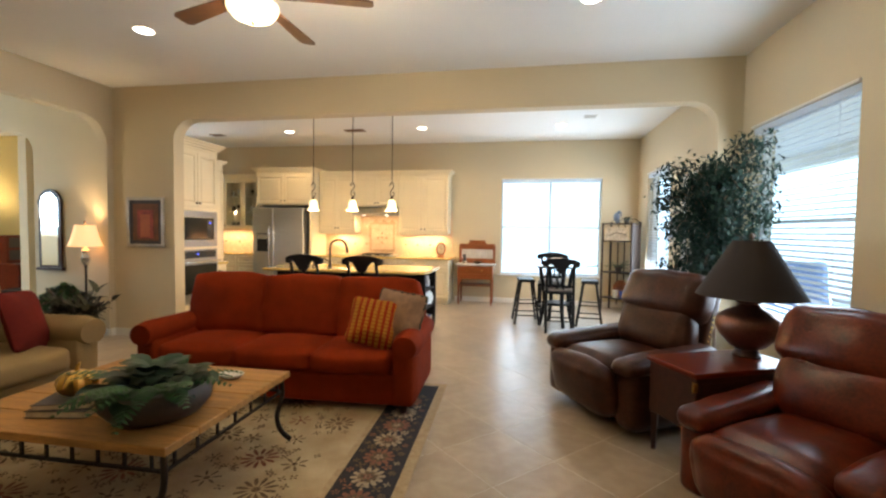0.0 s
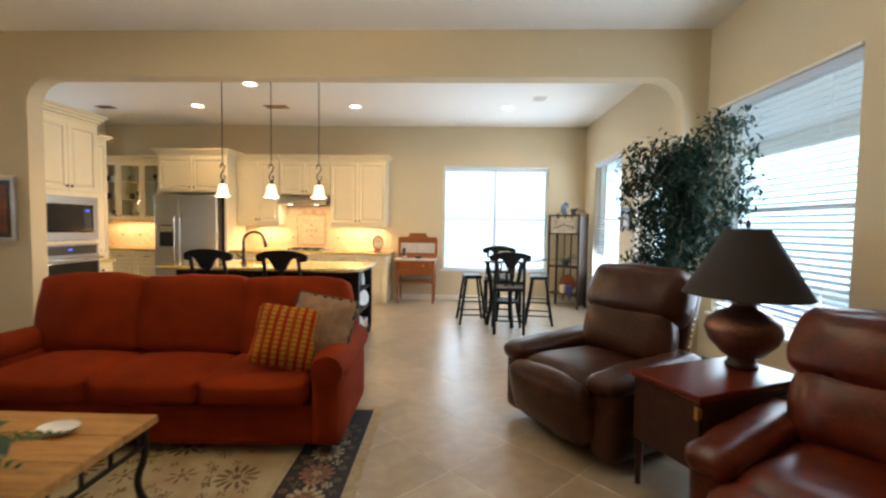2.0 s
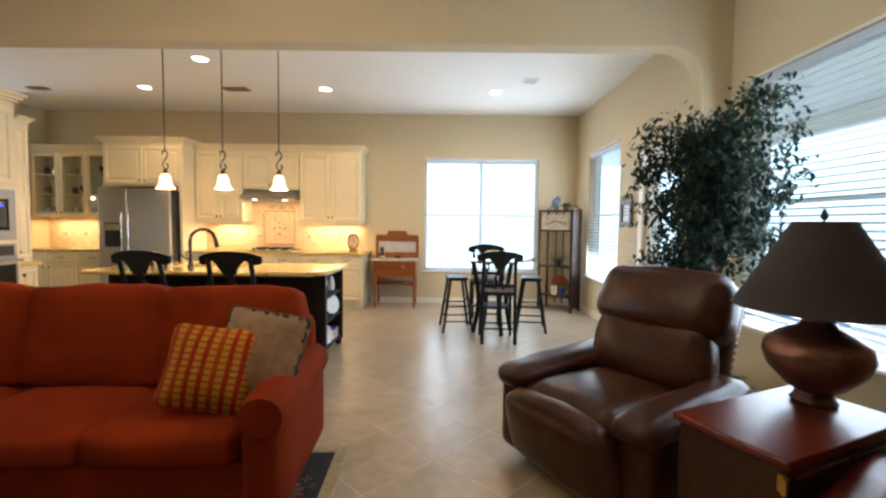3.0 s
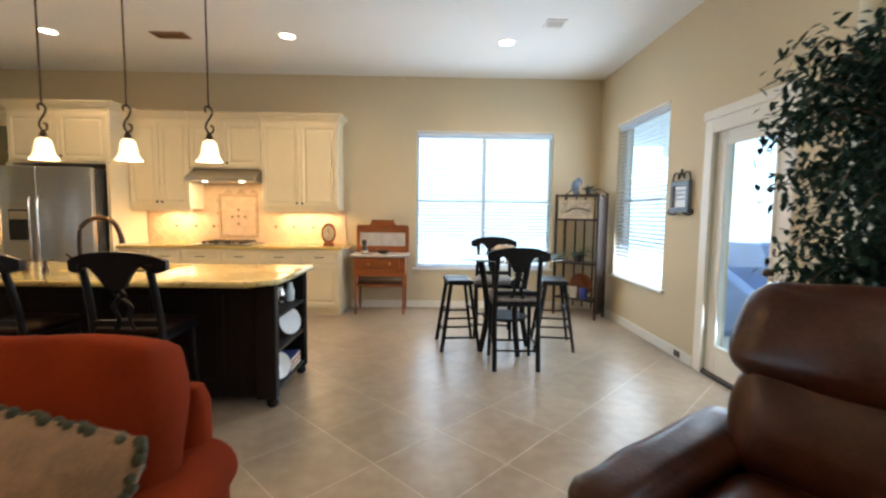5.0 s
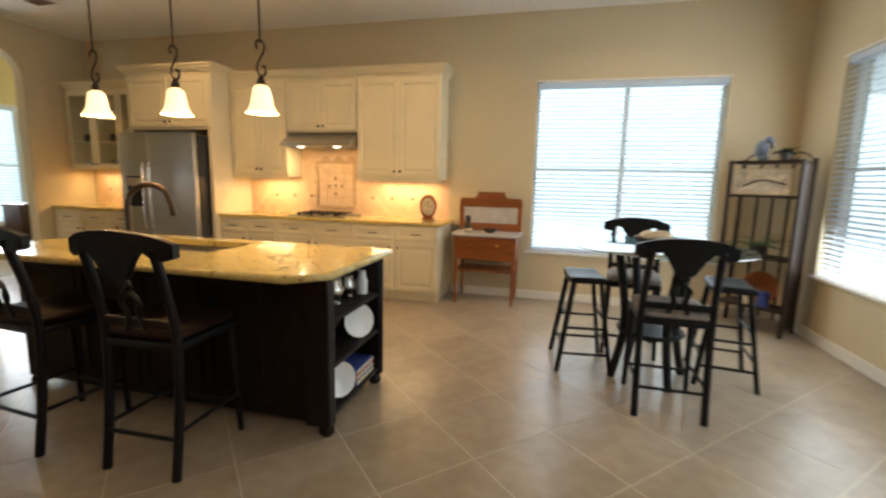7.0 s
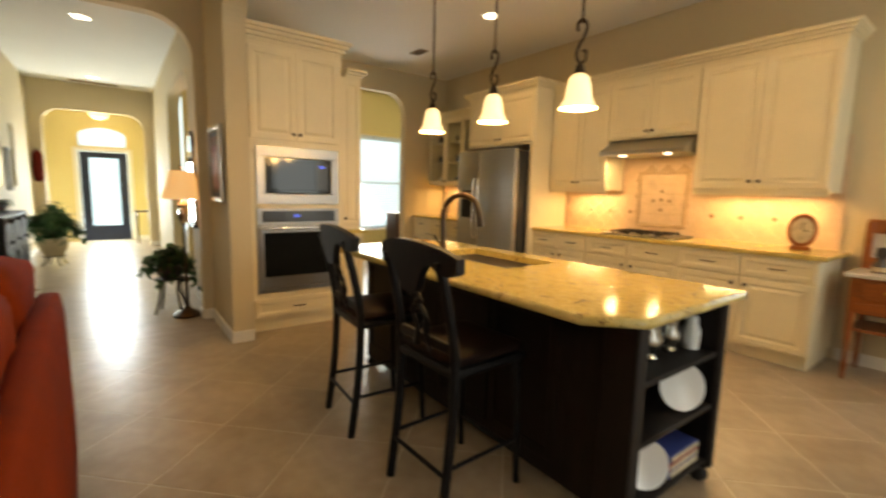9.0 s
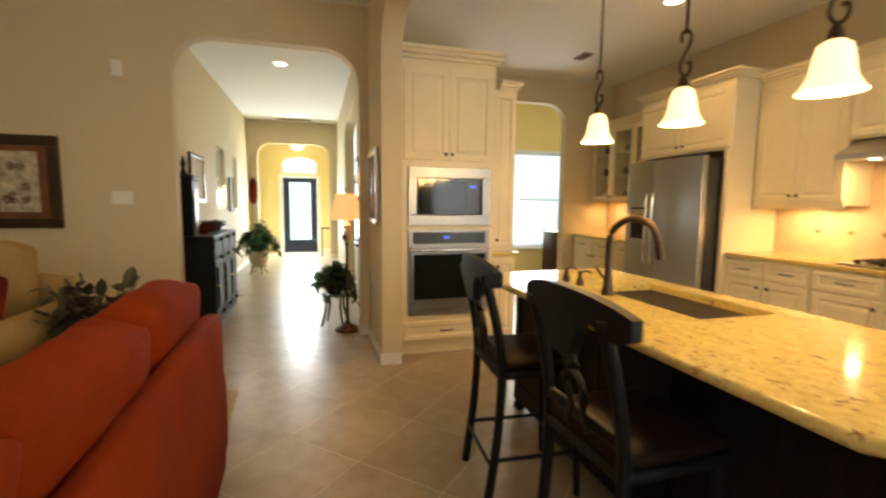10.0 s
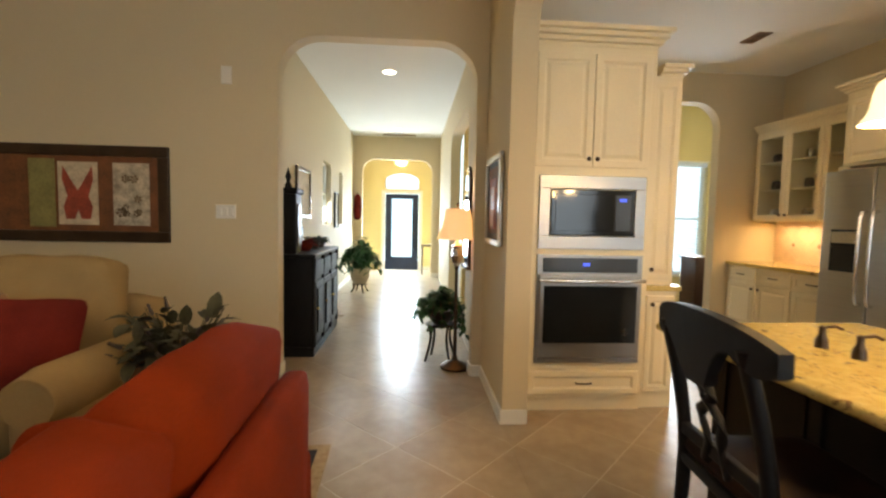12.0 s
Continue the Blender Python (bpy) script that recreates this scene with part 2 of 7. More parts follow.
def granite(name):
    m = mat(name, (0.54, 0.40, 0.12), 0.12, var=0.3, color2=(0.70, 0.56, 0.22), scale=22, fine=70, bump=0.0, coat=0.3)
    nt = m.node_tree
    b = nt.nodes["Principled BSDF"]
    v = nt.nodes.new("ShaderNodeTexNoise")
    v.inputs["Scale"].default_value, v.inputs["Detail"].default_value, v.inputs["Distortion"].default_value = 32, 6, 1.5
    tc = nt.nodes.new("ShaderNodeTexCoord")
    nt.links.new(tc.outputs["Object"], v.inputs["Vector"])
    r = nt.nodes.new("ShaderNodeValToRGB")
    r.color_ramp.elements[0].position, r.color_ramp.elements[1].position = 0.58, 0.68
    r.color_ramp.elements[0].color, r.color_ramp.elements[1].color = (0, 0, 0, 1), (1, 1, 1, 1)
    nt.links.new(v.outputs[0], r.inputs[0])
    mx = nt.nodes.new("ShaderNodeMix")
    mx.data_type = "RGBA"
    src = b.inputs["Base Color"].links[0].from_socket
    nt.links.new(r.outputs[0], mx.inputs[0])
    nt.links.new(src, mx.inputs[6])
    mx.inputs[7].default_value = (0.20, 0.12, 0.05, 1)
    nt.links.new(mx.outputs[2], b.inputs["Base Color"])
    return m


M_GRANITE = granite("golden_granite")


# ---- mesh helpers ----
def box(bm, x0, x1, y0, y1, z0, z1, bevel=0.0, seg=2, m=None):
    mm = Matrix.Translation(((x0 + x1) / 2, (y0 + y1) / 2, (z0 + z1) / 2)) @ Matrix.Diagonal((abs(x1 - x0), abs(y1 - y0), abs(z1 - z0), 1))
    r = bmesh.ops.create_cube(bm, size=1.0, matrix=mm)
    vs = r["verts"]
    if bevel:
        es = list({e for v in vs for e in v.link_edges})
        r2 = bmesh.ops.bevel(bm, geom=es, offset=bevel, segments=seg, profile=0.5, affect="EDGES")
        vs = list({v for f in r2["faces"] for v in f.verts} | {v for v in vs if v.is_valid})
    if m is not None:
        bmesh.ops.transform(bm, matrix=m, verts=[v for v in vs if v.is_valid])
    return bm


def cyl(bm, x, y, z0, z1, r, r2=None, n=20, m=None):
    mm = Matrix.Translation((x, y, (z0 + z1) / 2))
    if m is not None:
        mm = m @ mm
    bmesh.ops.create_cone(bm, cap_ends=True, segments=n, radius1=r, radius2=r if r2 is None else r2, depth=z1 - z0, matrix=mm)
    return bm


def ball(bm, x, y, z, rx, ry=None, rz=None, n=14, m=None):
    mm = Matrix.Translation((x, y, z)) @ Matrix.Diagonal((rx, ry or rx, rz or rx, 1))
    bmesh.ops.create_uvsphere(bm, u_segments=n, v_segments=max(6, n * 2 // 3), radius=1, matrix=mm if m is None else m @ mm)
    return bm


def lathe(bm, prof, n=28, at=(0, 0, 0)):
    rings = []
    for r, z in prof:
        rings.append([bm.verts.new((at[0] + r * math.cos(2 * math.pi * i / n), at[1] + r * math.sin(2 * math.pi * i / n), at[2] + z)) for i in range(n)])
    for a, b in zip(rings, rings[1:]):
        for i in range(n):
            bm.faces.new((a[i], a[(i + 1) % n], b[(i + 1) % n], b[i]))
    if prof[0][0] > 0.001:
        bm.faces.new(rings[0][::-1])
    if prof[-1][0] > 0.001:
        bm.faces.new(rings[-1])
    return bm


def tube(bm, pts, r, n=8, taper=None, flat=1.0):
    pts = [Vector(p) for p in pts]
    rings = []
    up = Vector((0.13, 0.21, 1)).normalized()
    for i, p in enumerate(pts):
        d = (pts[min(i + 1, len(pts) - 1)] - pts[max(i - 1, 0)]).normalized()
        s = d.cross(up)
        if s.length < 0.05:
            s = d.cross(Vector((1, 0, 0)))
        s.normalize()
        u = s.cross(d)
        rr = r if taper is None else r + (taper - r) * i / (len(pts) - 1)
        rings.append([bm.verts.new(p + (s * math.cos(2 * math.pi * k / n) + u * math.sin(2 * math.pi * k / n) * flat) * rr) for k in range(n)])
    for a, b in zip(rings, rings[1:]):
        for k in range(n):
            bm.faces.new((a[k], a[(k + 1) % n], b[(k + 1) % n], b[k]))
    bm.faces.new(rings[0][::-1])
    bm.faces.new(rings[-1])
    return bm


def smooth_path(pts, k=6):
    pts = [Vector(p) for p in pts]
    out = []
    for i in range(len(pts) - 1):
        p0, p1, p2, p3 = pts[max(i - 1, 0)], pts[i], pts[i + 1], pts[min(i + 2, len(pts) - 1)]
        for j in range(k):
            t = j / k
            out.append(0.5 * ((2 * p1) + (p2 - p0) * t + (2 * p0 - 5 * p1 + 4 * p2 - p3) * t * t + (3 * p1 - p0 - 3 * p2 + p3) * t ** 3))
    out.append(pts[-1])
    return out


def soft(bm, cx, cy, cz, sx, sy, sz, r, puff=0.0, n=8, wob=0.0, m=None, seed=0.0):
    """A stuffed block: rounded edges, swollen faces, slight unevenness."""
    h = Vector((sx / 2, sy / 2, sz / 2))
    rr = min(r, *h)
    b = bmesh.new()
    bmesh.ops.create_cube(b, size=2.0)
    bmesh.ops.subdivide_edges(b, edges=b.edges[:], cuts=n, use_grid_fill=True)
    for v in b.verts:
        u = v.co.copy()
        u = Vector([math.copysign(abs(c) ** 0.8, c) for c in u])
        p = Vector((u.x * h.x, u.y * h.y, u.z * h.z))
        inner = Vector([max(-h[i] + rr, min(h[i] - rr, p[i])) for i in range(3)])
        d = p - inner
        q = inner + (d.normalized() * rr if d.length > 1e-6 else d)
        s = puff
        q.x += math.copysign(s * (1 - u.y ** 2) * (1 - u.z ** 2), u.x) if abs(u.x) > 0.98 else 0
        q.y += math.copysign(s * (1 - u.x ** 2) * (1 - u.z ** 2), u.y) if abs(u.y) > 0.98 else 0
        q.z += math.copysign(s * (1 - u.x ** 2) * (1 - u.y ** 2), u.z) if abs(u.z) > 0.98 else 0
        if wob:
            q += noise.noise_vector(q * 5 + Vector((seed, seed * 2, 0))) * wob
        v.co = q + Vector((cx, cy, cz))
    if m is not None:
        bmesh.ops.transform(b, matrix=m, verts=b.verts[:])
    me = bpy.data.meshes.new("tmp")
    b.to_mesh(me)
    b.free()
    bm.from_mesh(me)
    bpy.data.meshes.remove(me)
    return bm


def prism(bm, pts, axis, a0, a1):
    """A flat outline, drawn in the two other axes, given thickness along axis."""
    def P(p, a):
        return (a, p[0], p[1]) if axis == "x" else (p[0], a, p[1]) if axis == "y" else (p[0], p[1], a)
    A, Bv = [bm.verts.new(P(p, a0)) for p in pts], [bm.verts.new(P(p, a1)) for p in pts]
    bm.faces.new(A[::-1])
    bm.faces.new(Bv)
    n = len(pts)
    for i in range(n):
        bm.faces.new((A[i], A[(i + 1) % n], Bv[(i + 1) % n], Bv[i]))
    return bm


def part(name, bm, material, parent=None, label="", smooth=False):
    bmesh.ops.recalc_face_normals(bm, faces=bm.faces[:])
    me = bpy.data.meshes.new(name)
    bm.to_mesh(me)
    bm.free()
    me.materials.append(material)
    if smooth:
        me.polygons.foreach_set("use_smooth", [True] * len(me.polygons))
        me.set_sharp_from_angle(angle=radians(48))
    ob = new(name, me)
    if parent:
        ob.parent = parent
    if label:
        ob["label"] = label
    return ob


def thing(name, label, category, m=None, group=""):
    e = new(name)
    e.empty_display_size = 0.1
    if m is not None:
        e.matrix_basis = m
    return tagged(e, label, category, group)


def bx(*a, **k):
    return box(bmesh.new(), *a, **k)


def put(ob, m):
    ob.matrix_basis = m
    return ob


# ---- structure ----
def wall(name, axis, a0, a1, u0, u1, openings=(), z0=0.0, z1=CEIL, material=None, label=""):
    """A wall of thickness a0..a1 that runs u0..u1, with openings (u, u, bottom, top, corner radius)."""
    bm = bmesh.new()
    cur = u0
    for o0, o1, b0, b1, r in sorted(openings):
        if o0 > cur:
            prism(bm, [(cur, z0), (o0, z0), (o0, z1), (cur, z1)], axis, a0, a1)
        if b0 > z0:
            prism(bm, [(o0, z0), (o1, z0), (o1, b0), (o0, b0)], axis, a0, a1)
        pts = [(o0, z1), (o0, b1 - r)]
        if r:
            pts += [(o0 + r - r * math.cos(i * math.pi / 20), b1 - r + r * math.sin(i * math.pi / 20)) for i in range(1, 11)]
            pts += [(o1 - r + r * math.sin(i * math.pi / 20), b1 - r + r * math.cos(i * math.pi / 20)) for i in range(0, 10)]
        pts += [(o1, b1 - r), (o1, z1)]
        prism(bm, pts, axis, a0, a1)
        cur = o1
    if cur < u1:
        prism(bm, [(cur, z0), (u1, z0), (u1, z1), (cur, z1)], axis, a0, a1)
    bmesh.ops.remove_doubles(bm, verts=bm.verts[:], dist=0.0005)
    ob = part(name, bm, material or M_WALL)
    return tagged(ob, label or "warm beige painted plaster wall", "wall", kind="structure")


WIN_A = (0.53, 2.48, 0.58, 2.50)
WIN_B = (8.0, 9.25, 0.60, 2.50)
WIN_C = (4.20, 5.60, 0.67, 2.48)
DOOR_P = (6.46, 7.29, 0.0, 2.10)
HALL_N, HALL_S = 5.80, 3.80
wall("wall_east", "x", XR, XR + 0.2, -2.2, YB + 0.2, [(*WIN_C, 0), (*DOOR_P, 0), (*WIN_B, 0)])
wall("wall_north", "y", YB, YB + 0.2, -6.0, XR, [(*WIN_A, 0)])
wall("wall_south", "y", -2.4, -2.2, XL - 0.14, XR + 0.2)
wall("wall_west", "x", XL - 0.14, XL, -2.2, YW, [(4.07, 5.71, 0, 2.84, 0.34)])
wall("wall_arch", "y", YW, YK, XL - 0.14, XR, [(-3.45, 2.92, 0, 2.82, 0.26)], label="beige plaster wall with a wide round-cornered opening")
wall("wall_kitchen_west", "x", -6.14, -6.0, YK, YB + 0.2, [(7.85, 9.03, 0, 2.90, 0.33)])
wall("wall_hall_south", "y", HALL_S - 0.16, HALL_S, -12.42, XL - 0.14, [(-8.2, -7.5, 1.25, 2.25, 0.12), (-9.4, -9.0, 1.25, 2.22, 0.10)])
wall("wall_hall_north", "y", HALL_N, YK, -5.65, XL - 0.14)
wall("wall_hall_north_far", "y", HALL_N, YK, -11.0, -5.65, [(-8.0, -5.65, 0, 2.72, 0.3)])
wall("wall_hall_arch", "x", -11.14, -11.0, HALL_S, HALL_N, [(4.0, 5.62, 0, 2.74, 0.30)])
wall("wall_foyer_north", "y", HALL_N, YK, -12.42, -11.14, material=M_YELLOW, label="pale yellow painted foyer wall")
wall("wall_foyer_west", "x", -12.62, -12.42, HALL_S - 0.16, YK, [(4.43, 5.35, 0, 2.05, 0)], z1=2.14, material=M_YELLOW, label="pale yellow painted foyer wall")
bm = bmesh.new()
arc = [(4.44 + 0.45 - 0.45 * math.cos(i * math.pi / 16), 2.38 + 0.20 * math.sin(i * math.pi / 16)) for i in range(17)]
prism(bm, [(HALL_S - 0.16, 2.14), (4.44, 2.14), *arc, (5.34, 2.14), (YK, 2.14), (YK, CEIL), (HALL_S - 0.16, CEIL)], "x", -12.62, -12.42)
tagged(part("wall_foyer_transom", bm, M_YELLOW), "pale yellow wall round an arched transom", "wall", kind="structure")
wall("wall_dining_west", "x", -7.7, -7.5, YK, 10.4, [(8.72, 9.95, 0.55, 2.37, 0)], material=M_YELLOW, label="pale yellow painted dining room wall")
wall("wall_dining_north", "y", 10.2, 10.4, -7.5, -6.0, material=M_YELLOW, label="pale yellow painted dining room wall")
for nm, x0, x1, y0, y1 in (("ceiling", XL, XR + 0.2, -2.4, YB + 0.2), ("ceiling_hall", -12.62, XL, HALL_S - 0.16, YK), ("ceiling_kitchen_west", -7.7, XL, YK, 10.4)):
    tagged(part(nm, bx(x0, x1, y0, y1, CEIL, CEIL + 0.15), M_CEIL), "white lightly textured plaster ceiling", "ceiling", kind="structure")


def baseboard(name, x0, x1, y0, y1):
    bm = bx(x0, x1, y0, y1, 0, 0.10, bevel=0.004, seg=1)
    tagged(part(name, bm, M_TRIM), "white painted wooden baseboard", "baseboard", kind="structure")


for i, a in enumerate(((XR - 0.016, XR, YK, 6.38), (XR - 0.016, XR, 7.39, YB), (XR - 0.016, XR, -2.2, YW), (-0.40, XR - 0.016, YB - 0.016, YB), (XL, XL + 0.016, -2.2, 4.05), (XL, -3.45, YW - 0.016, YW),
                       (-3.45, -3.434, YW - 0.016, YK), (2.92, XR - 0.016, YW - 0.016, YW), (-5.65, XL - 0.14, HALL_N - 0.016, HALL_N), (-12.40, XL - 0.14, HALL_S, HALL_S + 0.016), (XL - 0.14, XL, 4.07, 4.086), (XL - 0.14, XL, 5.694, 5.71), (XL, XL + 0.016, 5.71, YW - 0.016), (-12.42, -12.404, 5.43, HALL_N), (-11.0, -10.984, 5.62, HALL_N))):
    baseboard("baseboard", *a)


def blind_window(name, axis, at, inward, u0, u1, z0, z1, half=True):
    """Sash window with sill, casing head, glass and a lowered slatted blind. inward: +1 or -1 along axis towards the room."""
    def P(u0, u1, d0, d1, z0, z1, bm, bev=0.0):
        a, b = sorted((at + inward * d0, at + inward * d1))
        return box(bm, a, b, u0, u1, z0, z1, bev, 1) if axis == "x" else box(bm, u0, u1, a, b, z0, z1, bev, 1)
    w = tagged(new(name), "white sash window with a lowered white slatted blind", "window", kind="structure")
    fr = bmesh.new()
    zm = z0 + (z1 - z0) * 0.5
    for a in ((u0, u0 + 0.035, z0, z1), (u1 - 0.035, u1, z0, z1), (u0 + 0.035, u1 - 0.035, z0, z0 + 0.035), (u0 + 0.035, u1 - 0.035, z1 - 0.035, z1), (u0 + 0.035, u1 - 0.035, zm - 0.016, zm + 0.016)):
        P(a[0], a[1], -0.16, -0.10, a[2], a[3], fr)
    if u1 - u0 > 1.5:
        P((u0 + u1) / 2 - 0.025, (u0 + u1) / 2 + 0.025, -0.165, -0.095, z0 + 0.035, z1 - 0.035, fr)
    part("window_frame", fr, M_TRIM, w)
    p = part("pane", P(u0 + 0.05, u1 - 0.05, -0.135, -0.130, z0 + 0.05, z1 - 0.05, bmesh.new()), M_GLASS, w)
    p.visible_shadow = False
    part("window_sill", P(u0 - 0.05, u1 + 0.05, -0.08, 0.035, z0 - 0.03, z0, bmesh.new(), 0.006), M_TRIM, w)
    c = bmesh.new()
    P(u0 - 0.0, u1 + 0.0, 0.002, 0.018, z1 - 0.0, z1 + 0.02, c)
    part("casing", c, M_TRIM, w)
    b = tagged(new(name.replace("window", "blind")), "white horizontal slatted window blind, lowered", "blind")
    part("headrail", P(u0 + 0.01, u1 - 0.01, -0.075, -0.005, z1 - 0.06, z1 - 0.002, bmesh.new(), 0.004), M_BLIND, b)
    part("bottom_rail", P(u0 + 0.012, u1 - 0.012, -0.065, -0.012, z0 + 0.004, z0 + 0.028, bmesh.new(), 0.004), M_BLIND, b)
    n = int((z1 - z0 - 0.10) / 0.046)
    bm = bmesh.new()
    L = u1 - u0 - 0.03
    k = 5
    rows = [[bm.verts.new((sgn * L / 2, -0.025 + 0.05 * j / (k - 1), 0.0035 * (1 - (2 * j / (k - 1) - 1) ** 2))) for j in range(k)] for sgn in (-1, 1)]
    low = [[bm.verts.new(v.co - Vector((0, 0, 0.0025))) for v in r] for r in rows]
    for j in range(k - 1):
        bm.faces.new((rows[0][j], rows[1][j], rows[1][j + 1], rows[0][j + 1]))
        bm.faces.new((low[0][j + 1], low[1][j + 1], low[1][j], low[0][j]))
    for j in (0, k - 1):
        bm.faces.new((rows[0][j], low[0][j], low[1][j], rows[1][j]))
    me = bpy.data.meshes.new("slat")
    bm.to_mesh(me)
    bm.free()
    me.materials.append(M_BLIND)
    rz = 0 if axis == "y" else 90
    for i in range(n):
        o = new("slat", me)
        o.parent = b
        z = z0 + 0.05 + i * (z1 - z0 - 0.12) / (n - 1)
        d = at - inward * 0.038
        c = ((u0 + u1) / 2, d, z) if axis == "y" else (d, (u0 + u1) / 2, z)
        o.matrix_basis = pose(*c, 0, 0, rz) @ pose(0, 0, 0, 17 if (axis == "y") == (inward < 0) else -17)
    for f in (0.12, 0.5, 0.88) if L > 1.5 else (0.15, 0.85):
        u = u0 + (u1 - u0) * f
        part("ladder_cord", P(u - 0.002, u + 0.002, -0.011, -0.009, z0 + 0.02, z1 - 0.05, bmesh.new()), M_BLIND, b)
    return w


blind_window("window_1", "y", YB, -1, *WIN_A)
blind_window("window_2", "x", XR, -1, *WIN_B)
blind_window("window_3", "x", XR, -1, *WIN_C)
blind_window("window_4", "x", -7.5, 1, 8.72, 9.95, 0.55, 2.37)


def plain_window(name, x0, x1, z0, z1):
    w = tagged(new(name), "narrow arched hall window with white frame", "window", kind="structure")
    fr = bmesh.new()
    y = HALL_S - 0.10
    for a in ((x0, x0 + 0.04, z0, z1), (x1 - 0.04, x1, z0, z1), (x0, x1, z0, z0 + 0.04), (x0, x1, z1 - 0.04, z1), (x0, x1, (z0 + z1) / 2 - 0.015, (z0 + z1) / 2 + 0.015)):
        box(fr, a[0], a[1], y - 0.02, y + 0.02, a[2], a[3])
    part("window_frame", fr, M_TRIM, w)
    p = part("pane", bx(x0, x1, y - 0.004, y, z0, z1), M_GLASS, w)
    p.visible_shadow = False


plain_window("window_5", -8.2, -7.5, 1.25, 2.25)
plain_window("window_6", -9.4, -9.0, 1.25, 2.22)

# outside: ground, and a bright overcast distance beyond the glass
tagged(part("ground", bx(-60, 60, -60, 60, -0.12, -0.05), M_CONCRETE), "pale concrete ground outside the house", "ground", kind="structure")
for nm, b in (("backdrop_north", (-9, 12, 13.0, 13.05, -0.05, 6)), ("backdrop_east", (13.0, 13.05, -10, 12.9, -0.05, 9)), ("backdrop_west", (-15.6, -15.55, 1, 8, -0.05, 5)), ("backdrop_south", (-11, -6, 1.4, 1.45, -0.05, 5)), ("backdrop_dining", (-10.6, -10.55, 8.1, 12, -0.05, 5))):
    tagged(part(nm, bx(*b), M_DAY), "overexposed pale bright distance outside", "backdrop", kind="structure")


# soffit and beam added outside to darken the upper part of the window view
tagged(part("added_soffit", bx(XR + 0.2, 5.6, 1.5, 12.6, 2.78, 2.95), M_CEIL), "pale painted soffit added outside to darken the upper window view", "ceiling", kind="structure")
tagged(part("added_soffit_beam", bx(5.45, 5.6, 1.5, 12.6, 2.56, 2.78, 0.006, 1), M_TRIM), "white painted beam added along the edge of the added soffit", "beam", kind="structure")


def leaf_door(name, label):
    return tagged(new(name), label, "door", kind="structure")


# glazed patio door
d = leaf_door("door_1", "cream painted patio door with a full glass light")
y0, y1, zt = DOOR_P[0], DOOR_P[1], DOOR_P[3]
bm = bmesh.new()
for a in ((y0 + 0.03, y0 + 0.13, 0.03, zt - 0.03), (y1 - 0.15, y1 - 0.03, 0.03, zt - 0.03), (y0 + 0.13, y1 - 0.15, 0.03, 0.27), (y0 + 0.13, y1 - 0.15, 1.96, zt - 0.03)):
    box(bm, XR + 0.03, XR + 0.075, a[0], a[1], a[2], a[3], 0.003, 1)
part("leaf", bm, M_TRIM, d)
p = part("pane", bx(XR + 0.05, XR + 0.056, y0 + 0.13, y1 - 0.15, 0.27, 1.96), M_GLASS, d)
p.visible_shadow = False
bm = bmesh.new()
for a in ((y0 + 0.11, y0 + 0.14, 0.25, 1.98), (y1 - 0.16, y1 - 0.13, 0.25, 1.98), (y0 + 0.14, y1 - 0.16, 0.25, 0.28), (y0 + 0.14, y1 - 0.16, 1.95, 1.98)):
    box(bm, XR + 0.018, XR + 0.03, a[0], a[1], a[2], a[3], 0.004, 1)
part("glazing_bead", bm, M_TRIM, d)
bm = bmesh.new()
for a in ((y0 - 0.08, y0 + 0.03, 0, zt + 0.08), (y1 - 0.03, y1 + 0.08, 0, zt + 0.08), (y0 + 0.03, y1 - 0.03, zt - 0.03, zt + 0.08)):
    box(bm, XR - 0.02, XR + 0.006, a[0], a[1], a[2], a[3], 0.004, 1)
box(bm, XR - 0.03, XR + 0.006, y0 - 0.10, y1 + 0.10, zt + 0.08, zt + 0.16, 0.006, 1)
part("casing", bm, M_TRIM, d)
part("threshold", bx(XR - 0.01, XR + 0.12, y0, y1, 0.0, 0.03, 0.004, 1), M_IRON, d, "dark metal threshold")
bm = bmesh.new()
cyl(bm, 0, 0, 0, 0.05, 0.027, m=pose(XR + 0.03, y0 + 0.08, 0.98, 0, -90, 0))
ball(bm, XR - 0.035, y0 + 0.08, 0.98, 0.03)
cyl(bm, 0, 0, 0, 0.012, 0.03, m=pose(XR + 0.03, y0 + 0.08, 1.12, 0, -90, 0))
part("door_handle", bm, M_BRONZE, d, "dark bronze knob and deadbolt", smooth=True)

# front door and transom
d = leaf_door("door_2", "dark navy front door with a tall frosted glass light")
bm = bmesh.new()
for a in ((4.45, 4.62, 0.01, 2.03), (5.16, 5.33, 0.01, 2.03), (4.62, 5.16, 0.01, 0.36), (4.62, 5.16, 1.90, 2.03)):
    box(bm, -12.50, -12.455, a[0], a[1], a[2], a[3], 0.004, 1)
M_NAVY = mat("dark_navy_door_paint", (0.012, 0.020, 0.045), 0.4, var=0.15, bump=0.05)
part("leaf", bm, M_NAVY, d)
p = part("pane", bx(-12.485, -12.478, 4.62, 5.16, 0.36, 1.90), M_GLASS, d)
p.visible_shadow = False
bm = bmesh.new()
for a in ((4.35, 4.44, 0, 2.12), (5.34, 5.43, 0, 2.12), (4.44, 5.34, 2.04, 2.12)):
    box(bm, -12.43, -12.40, a[0], a[1], a[2], a[3], 0.004, 1)
part("casing", bm, M_TRIM, d)
bm = bmesh.new()
ball(bm, -12.42, 5.22, 1.0, 0.03)
part("door_handle", bm, M_BRONZE, d, smooth=True)
